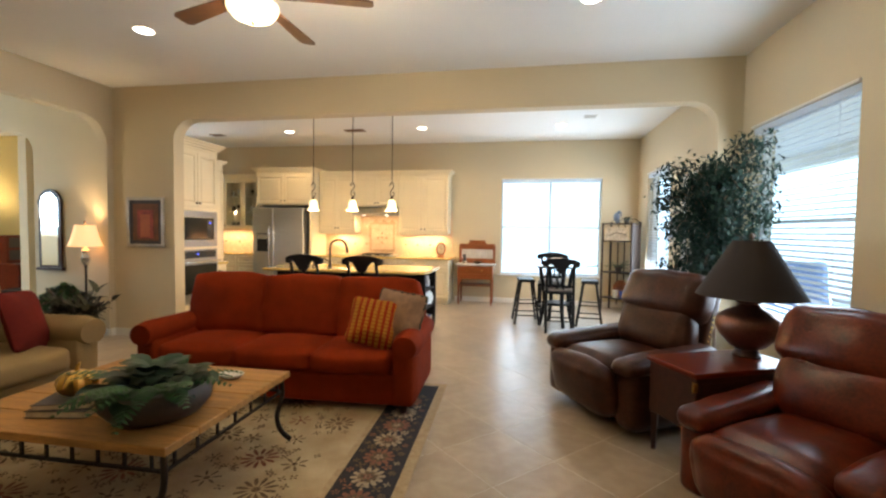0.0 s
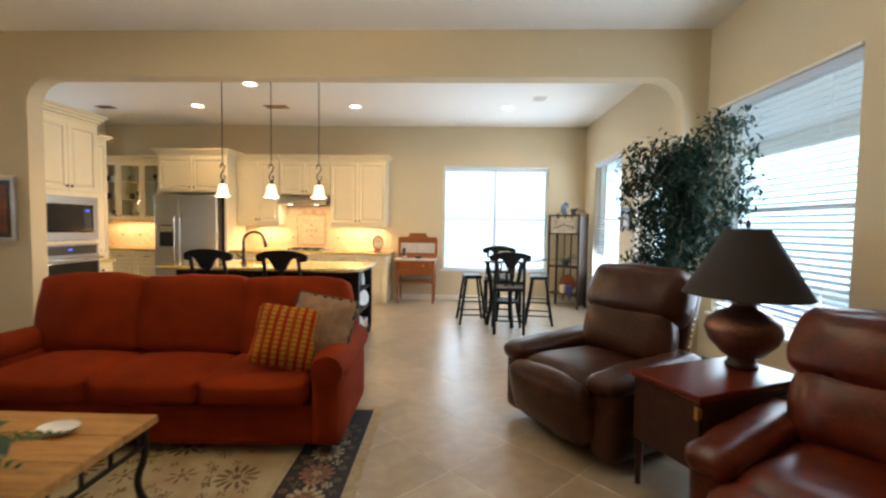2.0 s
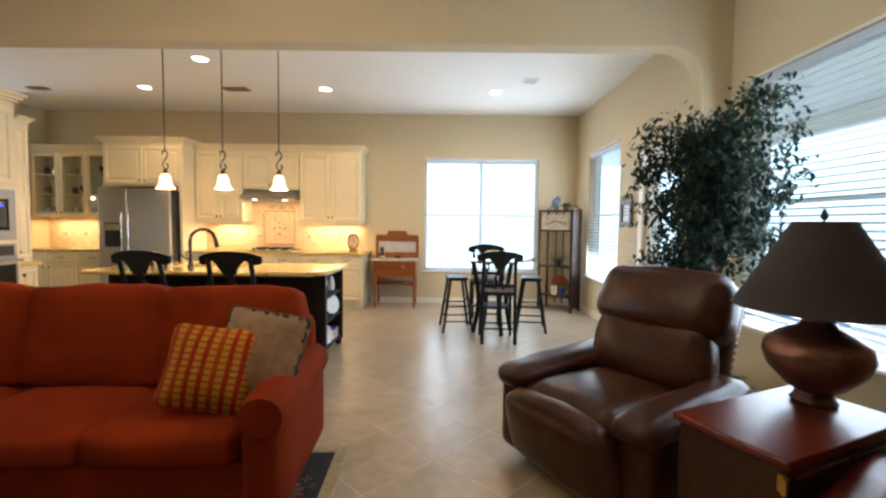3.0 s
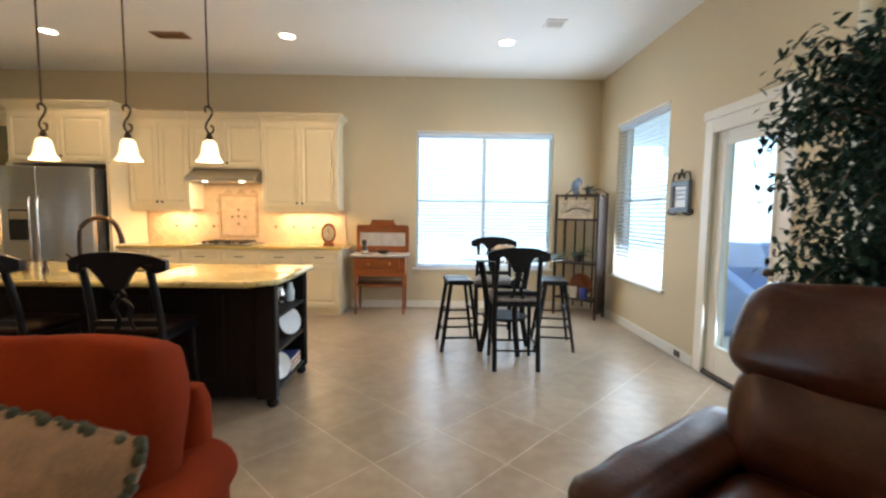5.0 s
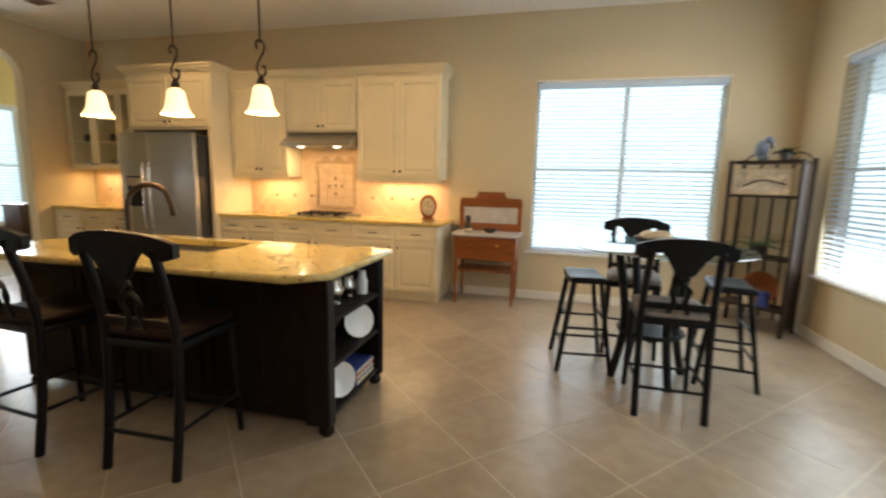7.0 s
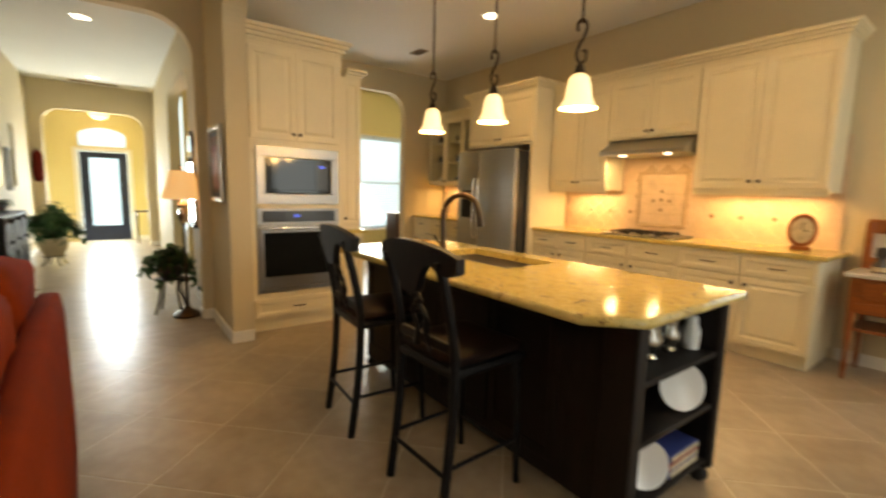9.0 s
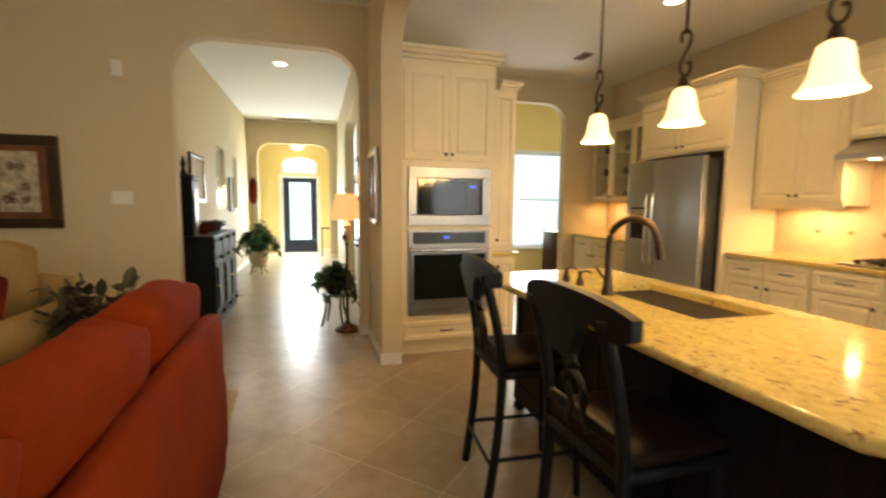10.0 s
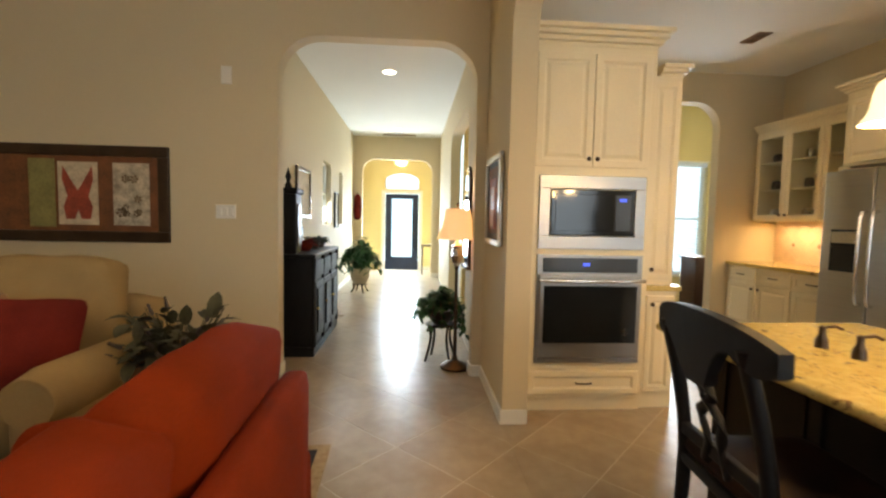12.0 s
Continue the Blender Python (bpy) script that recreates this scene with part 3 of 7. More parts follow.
w = tagged(new("window_7"), "arched transom window over the front door", "window", kind="structure")
bm = bmesh.new()
tube(bm, [(-12.50, 4.46, 2.16)] + [(-12.50, a, b) for a, b in arc] + [(-12.50, 5.32, 2.16)], 0.02, 6)
box(bm, -12.52, -12.48, 4.44, 5.34, 2.14, 2.17)
part("window_frame", bm, M_TRIM, w)
p = part("pane", prism(bmesh.new(), [(4.44, 2.14), *arc, (5.34, 2.14)], "x", -12.503, -12.497), M_GLASS, w)
p.visible_shadow = False


# ---- living room ----
def sofa(name, label, m, W, D, fab, cushions=3, z_back=0.80, spread=-0.02, lift=0.0):
    """Rolled-arm sofa: local x along its length, front towards -y, origin at the floor under its middle."""
    s = thing(name, label, "sofa", m)
    aw = 0.22
    part("base", soft(bmesh.new(), 0, 0.02, 0.20, W - 0.10, D - 0.10, 0.26, 0.03, 0.005, 6), fab, s, smooth=True)
    bk = soft(bmesh.new(), 0, D / 2 - 0.11, 0.45, W - 0.16, 0.20, z_back - 0.12, 0.07, 0.01, 8, m=pose(0, 0, 0))
    for v in bk.verts:
        f = max(0, (v.co.z - 0.30) / (z_back - 0.40))
        v.co.y = D / 2 - 0.02 + (v.co.y - D / 2 + 0.02) * (1 - 0.45 * min(1, f))
    part("back_frame", bk, fab, s, smooth=True)
    for sg in (-1, 1):
        bm = soft(bmesh.new(), sg * (W / 2 - aw / 2), 0, 0.31, aw - 0.03, D - 0.06, 0.46, 0.05, 0.008, 6)
        n = 18
        rings = []
        for j in range(9):
            f = j / 8
            y = -D / 2 + f * (D - 0.06)
            rad = (0.118 - 0.012 * f) * (0.80 if j == 0 else 0.95 if j == 8 else 1.0)
            rings.append([bm.verts.new((sg * (W / 2 - aw / 2 + 0.015) + rad * math.cos(2 * math.pi * k / n), y, 0.555 + 0.92 * rad * math.sin(2 * math.pi * k / n))) for k in range(n)])
        for a, b in zip(rings, rings[1:]):
            for k in range(n):
                bm.faces.new((a[k], a[(k + 1) % n], b[(k + 1) % n], b[k]))
        bm.faces.new(rings[0])
        bm.faces.new(rings[-1])
        part("arm", bm, fab, s, smooth=True)
    cw = (W - 2 * aw) / cushions
    for i in range(cushions):
        x = -W / 2 + aw + cw * (i + 0.5)
        bw = cw + (0.03 + 2 * spread) / cushions
        bxx = (i - (cushions - 1) / 2) * (bw - 0.01)
        part("seat_cushion", soft(bmesh.new(), x, -0.09, 0.40, cw - 0.006, D - 0.22, 0.17, 0.05, 0.025, 9, 0.004, seed=i), fab, s, smooth=True)
        part("back_cushion", soft(bmesh.new(), 0, 0, 0, bw, 0.20, 0.53, 0.035, 0.034, 12, 0.018, m=pose(bxx, D / 2 - 0.25, 0.71 + lift, -11), seed=i + 3), fab, s, smooth=True)
    for sx in (-1, 1):
        for sy in (-1, 1):
            part("leg", cyl(bmesh.new(), sx * (W / 2 - 0.12), sy * (D / 2 - 0.12), 0, 0.08, 0.025, 0.035, 12), M_MAHOG, s, "dark turned wooden foot")
    return s


sofa("red_sofa", "brick red three-seat fabric sofa with rolled arms, on the patterned rug", pose(-1.03, 4.44, 0, 0, 0, 2.6), 2.42, 0.93, M_REDFAB, z_back=0.90, spread=0.10, lift=0.025)
sofa("tan_sofa", "tan chenille sofa with rolled arms beside the coffee table", pose(-2.86, 2.70, 0, 0, 0, 90) @ Matrix.Scale(1.12, 4), 2.02, 0.92, M_TAN, 2)


def stripe_mat():
    m = mat("woven_stripe_fabric", (0.26, 0.025, 0.006), 0.9, spec=0.1, var=0.15, fine=200, bump=0.5)
    nt = m.node_tree
    b = nt.nodes["Principled BSDF"]
    tc = nt.nodes.new("ShaderNodeTexCoord")
    sep = nt.nodes.new("ShaderNodeSeparateXYZ")
    nt.links.new(tc.outputs["Object"], sep.inputs[0])

    def wave(out, f, thr):
        a = nt.nodes.new("ShaderNodeMath")
        a.operation = "MULTIPLY"
        a.inputs[1].default_value = f
        nt.links.new(sep.outputs[out], a.inputs[0])
        s = nt.nodes.new("ShaderNodeMath")
        s.operation = "SINE"
        nt.links.new(a.outputs[0], s.inputs[0])
        g = nt.nodes.new("ShaderNodeMath")
        g.operation = "GREATER_THAN"
        g.inputs[1].default_value = thr
        nt.links.new(s.outputs[0], g.inputs[0])
        return g.outputs[0]
    vx, vz = wave(0, 118, -0.2), wave(2, 215, -0.75)
    mul = nt.nodes.new("ShaderNodeMath")
    mul.operation = "MULTIPLY"
    nt.links.new(vx, mul.inputs[0])
    nt.links.new(vz, mul.inputs[1])
    add = nt.nodes.new("ShaderNodeMath")
    add.operation = "MULTIPLY_ADD"
    add.inputs[1].default_value = 0.12
    nt.links.new(wave(0, 31.7, 0.55), add.inputs[0])
    nt.links.new(mul.outputs[0], add.inputs[2])
    mx = nt.nodes.new("ShaderNodeMix")
    mx.data_type = "RGBA"
    src = b.inputs["Base Color"].links[0].from_socket
    nt.links.new(add.outputs[0], mx.inputs[0])
    nt.links.new(src, mx.inputs[6])
    mx.inputs[7].default_value = (0.38, 0.18, 0.02, 1)
    nt.links.new(mx.outputs[2], b.inputs["Base Color"])
    return m


M_STRIPE = stripe_mat()


def throw_pillow(name, label, m, s, fab, fringe=None):
    t = thing(name, label, "pillow", m)
    bm = bmesh.new()
    b = soft(bmesh.new(), 0, 0, 0, s, 0.15, s, 0.03, 0.008, 11, 0.008)
    for v in b.verts:
        k = max(abs(v.co.x), abs(v.co.z)) / (s / 2)
        v.co.y *= max(0.12, 1 - k ** 3 * 0.85)
        c = (abs(v.co.x) * abs(v.co.z)) / (s * s / 4)
        v.co.x *= 1 + 0.06 * c
        v.co.z *= 1 + 0.06 * c
    part("cover", b, fab, t, smooth=True)
    if fringe:
        f = bmesh.new()
        for i in range(90):
            a = i / 90 * 4
            k, q = int(a), (a % 1) * 2 - 1
            x, z = ((q, 1), (1, -q), (-q, -1), (-1, q))[k]
            ball(f, x * s / 2 * 1.03, random.uniform(-0.012, 0.012), z * s / 2 * 1.03, random.uniform(0.008, 0.016), n=6)
        part("fringe", f, fringe, t, "looped trim along the edge")
    bm.free()
    return t


throw_pillow("striped_pillow", "red and gold woven striped throw pillow leaning on the sofa", pose(-0.22, 4.24, 0.70, -22, 10, 12), 0.36, M_STRIPE)
throw_pillow("taupe_pillow", "taupe brocade throw pillow with a looped fringe", pose(-0.035, 4.36, 0.73, -22, 8, -8), 0.40, M_TAUPE, M_DRY)
throw_pillow("dark_red_pillow", "dark red throw pillow on the tan sofa", pose(-2.64, 3.45, 0.75, -18, 6, 118), 0.42, M_REDFAB2)
throw_pillow("floral_pillow", "faded grey-tan patterned throw pillow on the tan sofa", pose(-2.88, 2.94, 0.72, -24, -5, 90), 0.42, M_TAUPE)


def rug_field():
    m = mat("faded_cream_rug_field", (0.34, 0.24, 0.12), 0.95, var=0.2, color2=(0.50, 0.40, 0.24), scale=5, fine=150, bump=0.5)
    return m


M_RUG = rug_field()
M_RUGBLACK = mat("black_rug_border", (0.018, 0.015, 0.016), 0.95, var=0.4, fine=200, bump=0.5)
M_RUGRED = mat("rust_rug_motif", (0.22, 0.085, 0.045), 0.95, var=0.3, fine=200, bump=0.5)
M_RUGDARK = mat("brown_rug_motif", (0.13, 0.08, 0.035), 0.95, var=0.35, fine=200, bump=0.5)
M_RUGCREAM = mat("cream_rug_motif", (0.34, 0.26, 0.16), 0.95, var=0.2, fine=200, bump=0.5)
M_RUGTAN = mat("tan_rug_band", (0.30, 0.20, 0.10), 0.95, var=0.3, color2=(0.46, 0.36, 0.21), scale=26, fine=150, bump=0.5)
RX0, RX1, RY0, RY1 = -2.9, 0.38, 1.85, 4.64
rug = thing("patterned_rug", "cream floral wool rug with a black and rust border", "rug", pose(0, 0, 0, 0, 0, 2.2) @ pose(-0.03, 0.08, 0))
part("edge_band", bx(RX0 - 0.08, RX1 + 0.14, RY0 - 0.08, RY1 + 0.12, 0.001, 0.009, 0.003, 1), M_RUGTAN, rug, "narrow tan outer band")
part("border", bx(RX0 - 0.02, RX1 + 0.07, RY0 - 0.02, RY1 + 0.05, 0.006, 0.011), M_RUGBLACK, rug, "black floral border")
part("inner_band", bx(RX0 + 0.33, RX1 - 0.28, RY0 + 0.33, RY1 - 0.28, 0.008, 0.0125), M_RUGTAN, rug, "thin tan inner band")
part("field", bx(RX0 + 0.37, RX1 - 0.32, RY0 + 0.37, RY1 - 0.32, 0.009, 0.0140), M_RUG, rug)


def flower(bm, x, y, z, r, petals=8, w=0.32, h=0.003):
    a0 = random.random() * 6.28
    for i in range(petals):
        a = a0 + 2 * math.pi * i / petals
        c, s = math.cos(a), math.sin(a)
        pts = [(0.25, 0), (0.6, -w * 0.5), (0.92, -w * 0.42), (1.0, 0), (0.92, w * 0.42), (0.6, w * 0.5)]
        vs = [bm.verts.new((x + r * (p * c - q * s), y + r * (p * s + q * c), z + h)) for p, q in pts]
        bm.faces.new(vs)
    vs = [bm.verts.new((x + r * 0.22 * math.cos(k), y + r * 0.22 * math.sin(k), z + h)) for k in (i * math.pi / 4 for i in range(8))]
    bm.faces.new(vs)


fl = {M_RUGDARK: bmesh.new(), M_RUGCREAM: bmesh.new(), M_RUGRED: bmesh.new()}
rnd = random.Random(5)
for i in range(9):
    for j in range(8):
        x = RX0 + 0.58 + i * 0.285 + rnd.uniform(-0.05, 0.05) + (0.14 if j % 2 else 0)
        y = RY0 + 0.55 + j * 0.275 + rnd.uniform(-0.05, 0.05)
        if x < RX1 - 0.50 and y < RY1 - 0.5:
            big = (i + j) % 3 == 0
            flower(fl[M_RUGDARK if (i + 2 * j) % 4 else M_RUGRED], x, y, 0.0148, 0.12 if big else rnd.uniform(0.05, 0.085), 12 if big else 7, 0.2)
            for q in range(5):
                a = rnd.random() * 6.28
                flower(fl[M_RUGDARK], x + 0.15 * math.cos(a), y + 0.15 * math.sin(a), 0.0148, 0.028, 4, 0.5)
for side in range(4):
    L = (RY1 - RY0) if side < 2 else (RX1 - RX0)
    k = int(L / 0.27)
    for i in range(k):
        u = 0.24 + (L - 0.48) * (i + 0.5) / k
        cx, cy = ((RX1 - 0.11, RY0 + u), (RX0 + 0.16, RY0 + u), (RX0 + u, RY1 - 0.12), (RX0 + u, RY0 + 0.16))[side]

        def along(a, b):
            return (cx + b, cy + a) if side < 2 else (cx + a, cy + b)
        big = (M_RUGCREAM, M_RUGRED)[i % 2]
        flower(fl[big], cx, cy, 0.0118, 0.105, 12, 0.30)
        flower(fl[M_RUGDARK], cx, cy, 0.0124, 0.062, 8, 0.45)
        flower(fl[M_RUGCREAM if i % 2 else M_RUGRED], cx, cy, 0.0130, 0.030, 5, 0.6)
        for a, b, r in ((0.135, 0.0, 0.040), (0.12, 0.085, 0.034), (0.12, -0.085, 0.034), (0.06, 0.13, 0.026), (0.06, -0.13, 0.026), (-0.06, 0.13, 0.024), (-0.06, -0.13, 0.024)):
            flower(fl[(M_RUGDARK, M_RUGCREAM, M_RUGRED)[rnd.randrange(3)]], *along(a, b), 0.0118, r, rnd.choice((4, 5, 6)), 0.5)
for mt, b in fl.items():
    part("woven_motif", b, mt, rug)["kind"] = "stuff"
bm = bmesh.new()
for i in range(int((RX1 - RX0) / 0.02)):
    x = RX0 + 0.01 + i * 0.02
    for y, s in ((RY1, 1), (RY0, -1)):
        box(bm, x - 0.003, x + 0.003, min(y, y + 0.05 * s), max(y, y + 0.05 * s), 0.001, 0.005)
part("fringe", bm, M_RUGCREAM, rug, "short cream fringe")

# coffee table: wooden top on an iron frame with a slatted apron
ct = thing("coffee_table", "worn pine coffee table top on a black wrought-iron frame", "table", pose(-1.21, 2.99, 0.0145, 0, 0, 1))
TX, TY = 0.66, 0.545
for i in range(5):
    w = 2 * TY / 5
    part("plank", bx(-TX, TX, -TY + i * w + 0.001, -TY + (i + 1) * w - 0.001, 0.435, 0.475, 0.005, 2), M_TABLE, ct)
bm = bmesh.new()
for z in (0.34, 0.425):
    for a in ((-TX + 0.03, TX - 0.03, -TY + 0.03, -TY + 0.045), (-TX + 0.03, TX - 0.03, TY - 0.045, TY - 0.03), (-TX + 0.03, -TX + 0.045, -TY + 0.03, TY - 0.03), (TX - 0.045, TX - 0.03, -TY + 0.03, TY - 0.03)):
        box(bm, *a, z, z + 0.014)
part("frame_rail", bm, M_IRON, ct)
for side in (-1, 1):
    for i in range(9):
        x = -TX + 0.10 + i * (2 * TX - 0.2) / 8
        part("apron_bar", bx(x - 0.006, x + 0.006, side * (TY - 0.0375) - 0.006, side * (TY - 0.0375) + 0.006, 0.35, 0.43), M_IRON, ct)
    for i in range(7):
        y = -TY + 0.10 + i * (2 * TY - 0.2) / 6
        part("apron_bar", bx(side * (TX - 0.0375) - 0.006, side * (TX - 0.0375) + 0.006, y - 0.006, y + 0.006, 0.35, 0.43), M_IRON, ct)
for sx in (-1, 1):
    for sy in (-1, 1):
        px, py = sx * (TX - 0.04), sy * (TY - 0.04)
        pts = smooth_path([(px, py, 0.43), (px, py, 0.30), (px - sx * 0.03, py - sy * 0.01, 0.18), (px - sx * 0.01, py, 0.08), (px + sx * 0.05, py + sy * 0.02, 0.012)])
        part("leg", tube(bmesh.new(), pts, 0.016, 8), M_IRON, ct, smooth=True)


def leaf_blade(bm, p, d, L, w, droop=0.3, k=4, curl=0.15):
    """One leaf: a bent, folded blade from p along d."""
    d = Vector(d).normalized()
    s = d.cross(Vector((0, 0, 1)))
    if s.length < 0.05:
        s = Vector((1, 0, 0))
    s.normalize()
    q = Vector(p)
    rows = []
    for i in range(k + 1):
        f = i / k
        wd = w * math.sin(math.pi * min(0.98, 0.12 + f * 0.86)) ** 0.8
        up = s.cross(d)
        rows.append((bm.verts.new(q - s * wd + up * wd * curl), bm.verts.new(q), bm.verts.new(q + s * wd + up * wd * curl)))
        d = (d + Vector((0, 0, -droop / k))).normalized()
        q = q + d * L / k
    for a, b in zip(rows, rows[1:]):
        bm.faces.new((a[0], a[1], b[1], b[0]))
        bm.faces.new((a[1], a[2], b[2], b[1]))


def frond(bm, p, d, L, r, n=14, droop=0.9):
    """A fern frond: small blades on both sides of a bending stem."""
    d = Vector(d).normalized()
    q = Vector(p)
    for i in range(n):
        f = i / n
        s = d.cross(Vector((0, 0, 1)))
        s = s.normalized() if s.length > 0.05 else Vector((1, 0, 0))
        for sg in (-1, 1):
            leaf_blade(bm, q, d * 0.5 + s * sg, r * math.sin(math.pi * (0.15 + 0.82 * f)), r * 0.16, 0.3, 2)
        d = (d + Vector((0, 0, -droop / n))).normalized()
        q = q + d * L / n


# foliage bowl, books, gilt pumpkin and dish on the coffee table
TZ = 0.4895 + 0.002
rb = random.Random(11)
M_BROWNBOWL = mat("dark_ribbed_ceramic", (0.045, 0.030, 0.024), 0.55, var=0.3, scale=8, fine=80, bump=0.3)
pl = thing("foliage_bowl", "dark ceramic bowl filled with ferns and broad green leaves", "plant", pose(-0.85, 2.75, TZ))
part("bowl", lathe(bmesh.new(), [(0.13, 0), (0.20, 0.02), (0.25, 0.08), (0.255, 0.13), (0.235, 0.165), (0.22, 0.155), (0.22, 0.12), (0.0, 0.11)], 32), M_BROWNBOWL, pl, smooth=True)
bm = bmesh.new()
for i in range(95):
    a = rb.random() * 6.28
    el = rb.uniform(0.25, 1.5)
    r0, a1 = rb.uniform(0.02, 0.21), a + rb.uniform(-0.9, 0.9)
    leaf_blade(bm, (r0 * math.cos(a), r0 * math.sin(a), 0.16 + rb.uniform(0, 0.11) * (1 - r0 / 0.3)), (math.cos(a1), math.sin(a1), el - 1.2 * r0), rb.uniform(0.08, 0.14), rb.uniform(0.035, 0.060), 0.9)
part("broad_leaves", bm, M_LEAF2, pl, smooth=True)
bm = bmesh.new()
for i in range(30):
    a = rb.random() * 6.28
    frond(bm, (0.08 * math.cos(a), 0.08 * math.sin(a), 0.13), (math.cos(a), math.sin(a), rb.uniform(0.4, 1.2)), rb.uniform(0.28, 0.40), 0.06, 12, 1.2)
part("fern_fronds", bm, M_FERN, pl)
bm = bmesh.new()
for i in range(26):
    a = rb.random() * 6.28
    leaf_blade(bm, (0.15 * math.cos(a), 0.15 * math.sin(a), 0.14), (math.cos(a), math.sin(a), rb.uniform(-0.2, 0.7)), rb.uniform(0.08, 0.16), rb.uniform(0.02, 0.035), 1.0)
part("dark_leaves", bm, M_LEAF, pl, "dark blue-green leaves")
for i, (w, dd, h, rz, mt) in enumerate(((0.30, 0.22, 0.035, 12, M_BOOK), (0.26, 0.19, 0.03, 20, M_BOOK))):
    bk = thing("book", "dark bound book lying in a stack on the coffee table", "book", pose(-1.33, 2.71, TZ + (0.0355 if i else 0), 0, 0, rz), "stacked books")
    part("cover", bx(-w / 2, w / 2, -dd / 2, dd / 2, 0, 0.004, 0.001, 1), mt, bk)
    part("cover", bx(-w / 2, w / 2, -dd / 2, dd / 2, h - 0.004, h, 0.001, 1), mt, bk)
    part("page_block", bx(-w / 2 + 0.006, w / 2 - 0.006, -dd / 2 + 0.004, dd / 2 - 0.008, 0.004, h - 0.004), M_PAPER, bk, "cream page block")
pk = thing("gilt_pumpkin", "small gilded brass pumpkin ornament on the books", "ornament", pose(-1.33, 2.74, TZ + 0.0665) @ Matrix.Scale(1.35, 4))
bm = bmesh.new()
n = 48
rings = []
for j in range(13):
    th = math.pi * j / 12
    rings.append([bm.verts.new(((0.062 + 0.008 * math.cos(10 * 2 * math.pi * k / n)) * math.sin(th) * math.cos(2 * math.pi * k / n), (0.062 + 0.008 * math.cos(10 * 2 * math.pi * k / n)) * math.sin(th) * math.sin(2 * math.pi * k / n), 0.05 - 0.05 * math.cos(th))) for k in range(n)])
for a, b in zip(rings, rings[1:]):
    for k in range(n):
        bm.faces.new((a[k], a[(k + 1) % n], b[(k + 1) % n], b[k]))
bmesh.ops.remove_doubles(bm, verts=bm.verts[:], dist=0.0005)
part("body", bm, M_GOLD, pk, smooth=True)
part("stem", tube(bmesh.new(), [(0, 0, 0.095), (0.004, 0, 0.115), (0.014, 0, 0.13)], 0.009, 8, 0.005), M_GOLD, pk)
ds = tagged(part("shell_dish", lathe(bmesh.new(), [(0.03, 0), (0.06, 0.008), (0.085, 0.028), (0.082, 0.030), (0.055, 0.014), (0.0, 0.010)], 26), M_WHITE, smooth=True), "small white china dish on the coffee table", "dish")
put(ds, pose(-0.85, 3.33, TZ) @ Matrix.Diagonal((1, 0.75, 1, 1)))


# recliners
def recliner(name, label, m, leather, group):
    """Local x: width, front towards -y."""
    s = thing(name, label, "armchair", m, group)
    part("base", soft(bmesh.new(), 0, 0.04, 0.17, 0.66, 0.70, 0.30, 0.05, 0.0, 6), leather, s, smooth=True)
    part("seat", soft(bmesh.new(), 0, -0.13, 0.395, 0.55, 0.66, 0.20, 0.09, 0.03, 9, 0.010), leather, s, smooth=True)
    part("footrest", soft(bmesh.new(), 0, 0, 0, 0.60, 0.16, 0.36, 0.07, 0.03, 10, 0.012, m=pose(0, -0.46, 0.28, 12)), leather, s, smooth=True)
    for sg in (-1, 1):
        bm = soft(bmesh.new(), sg * 0.365, -0.03, 0.275, 0.18, 0.82, 0.44, 0.06, 0.012, 8, 0.004)
        part("arm", bm, leather, s, smooth=True)
        part("arm_pad", soft(bmesh.new(), 0, 0, 0, 0.19, 0.86, 0.12, 0.058, 0.012, 11, 0.013, m=pose(sg * 0.365, -0.05, 0.50, 3), seed=sg), leather, s, smooth=True)
    bk = pose(0, 0.36, 0.72, -16)
    part("back_frame", soft(bmesh.new(), 0, 0, 0, 0.66, 0.16, 0.74, 0.07, 0.01, 8, m=pose(0, 0.40, 0.66, -16)), leather, s, smooth=True)
    part("lumbar_cushion", soft(bmesh.new(), 0, 0, 0, 0.60, 0.20, 0.36, 0.07, 0.03, 11, 0.016, m=pose(0, 0.25, 0.63, -16)), leather, s, smooth=True)
    part("head_cushion", soft(bmesh.new(), 0, 0, 0, 0.68, 0.25, 0.36, 0.085, 0.028, 11, 0.018, m=pose(0, 0.345, 0.89, -18), seed=4), leather, s, smooth=True)
    for i in range(11):
        for sg in (-1, 1):
            part("nailhead", ball(bmesh.new(), sg * 0.335, 0.33 + 0.0, 0, 0.008, n=6, m=pose(0, 0, 0.42 + i * 0.035) @ pose(0, i * 0.010, 0)), M_GOLD, s, "brass nail head")
    lever = tube(bmesh.new(), [(0.46, 0.0, 0.36), (0.475, -0.06, 0.37), (0.475, -0.14, 0.39)], 0.012, 8)
    part("lever", lever, M_MAHOG, s)
    return s


recliner("recliner", "dark brown leather recliner with a pillow headrest", pose(1.875, 4.64, 0, 0, 0, -59) @ Matrix.Diagonal((1.12, 1.04, 1.05, 1)), M_LEATHER, "leather recliners")
recliner("recliner", "oxblood leather recliner beside the wooden side table", pose(2.44, 3.27, 0, 0, 0, -56) @ Matrix.Scale(0.98, 4), M_LEATHER2, "leather recliners")

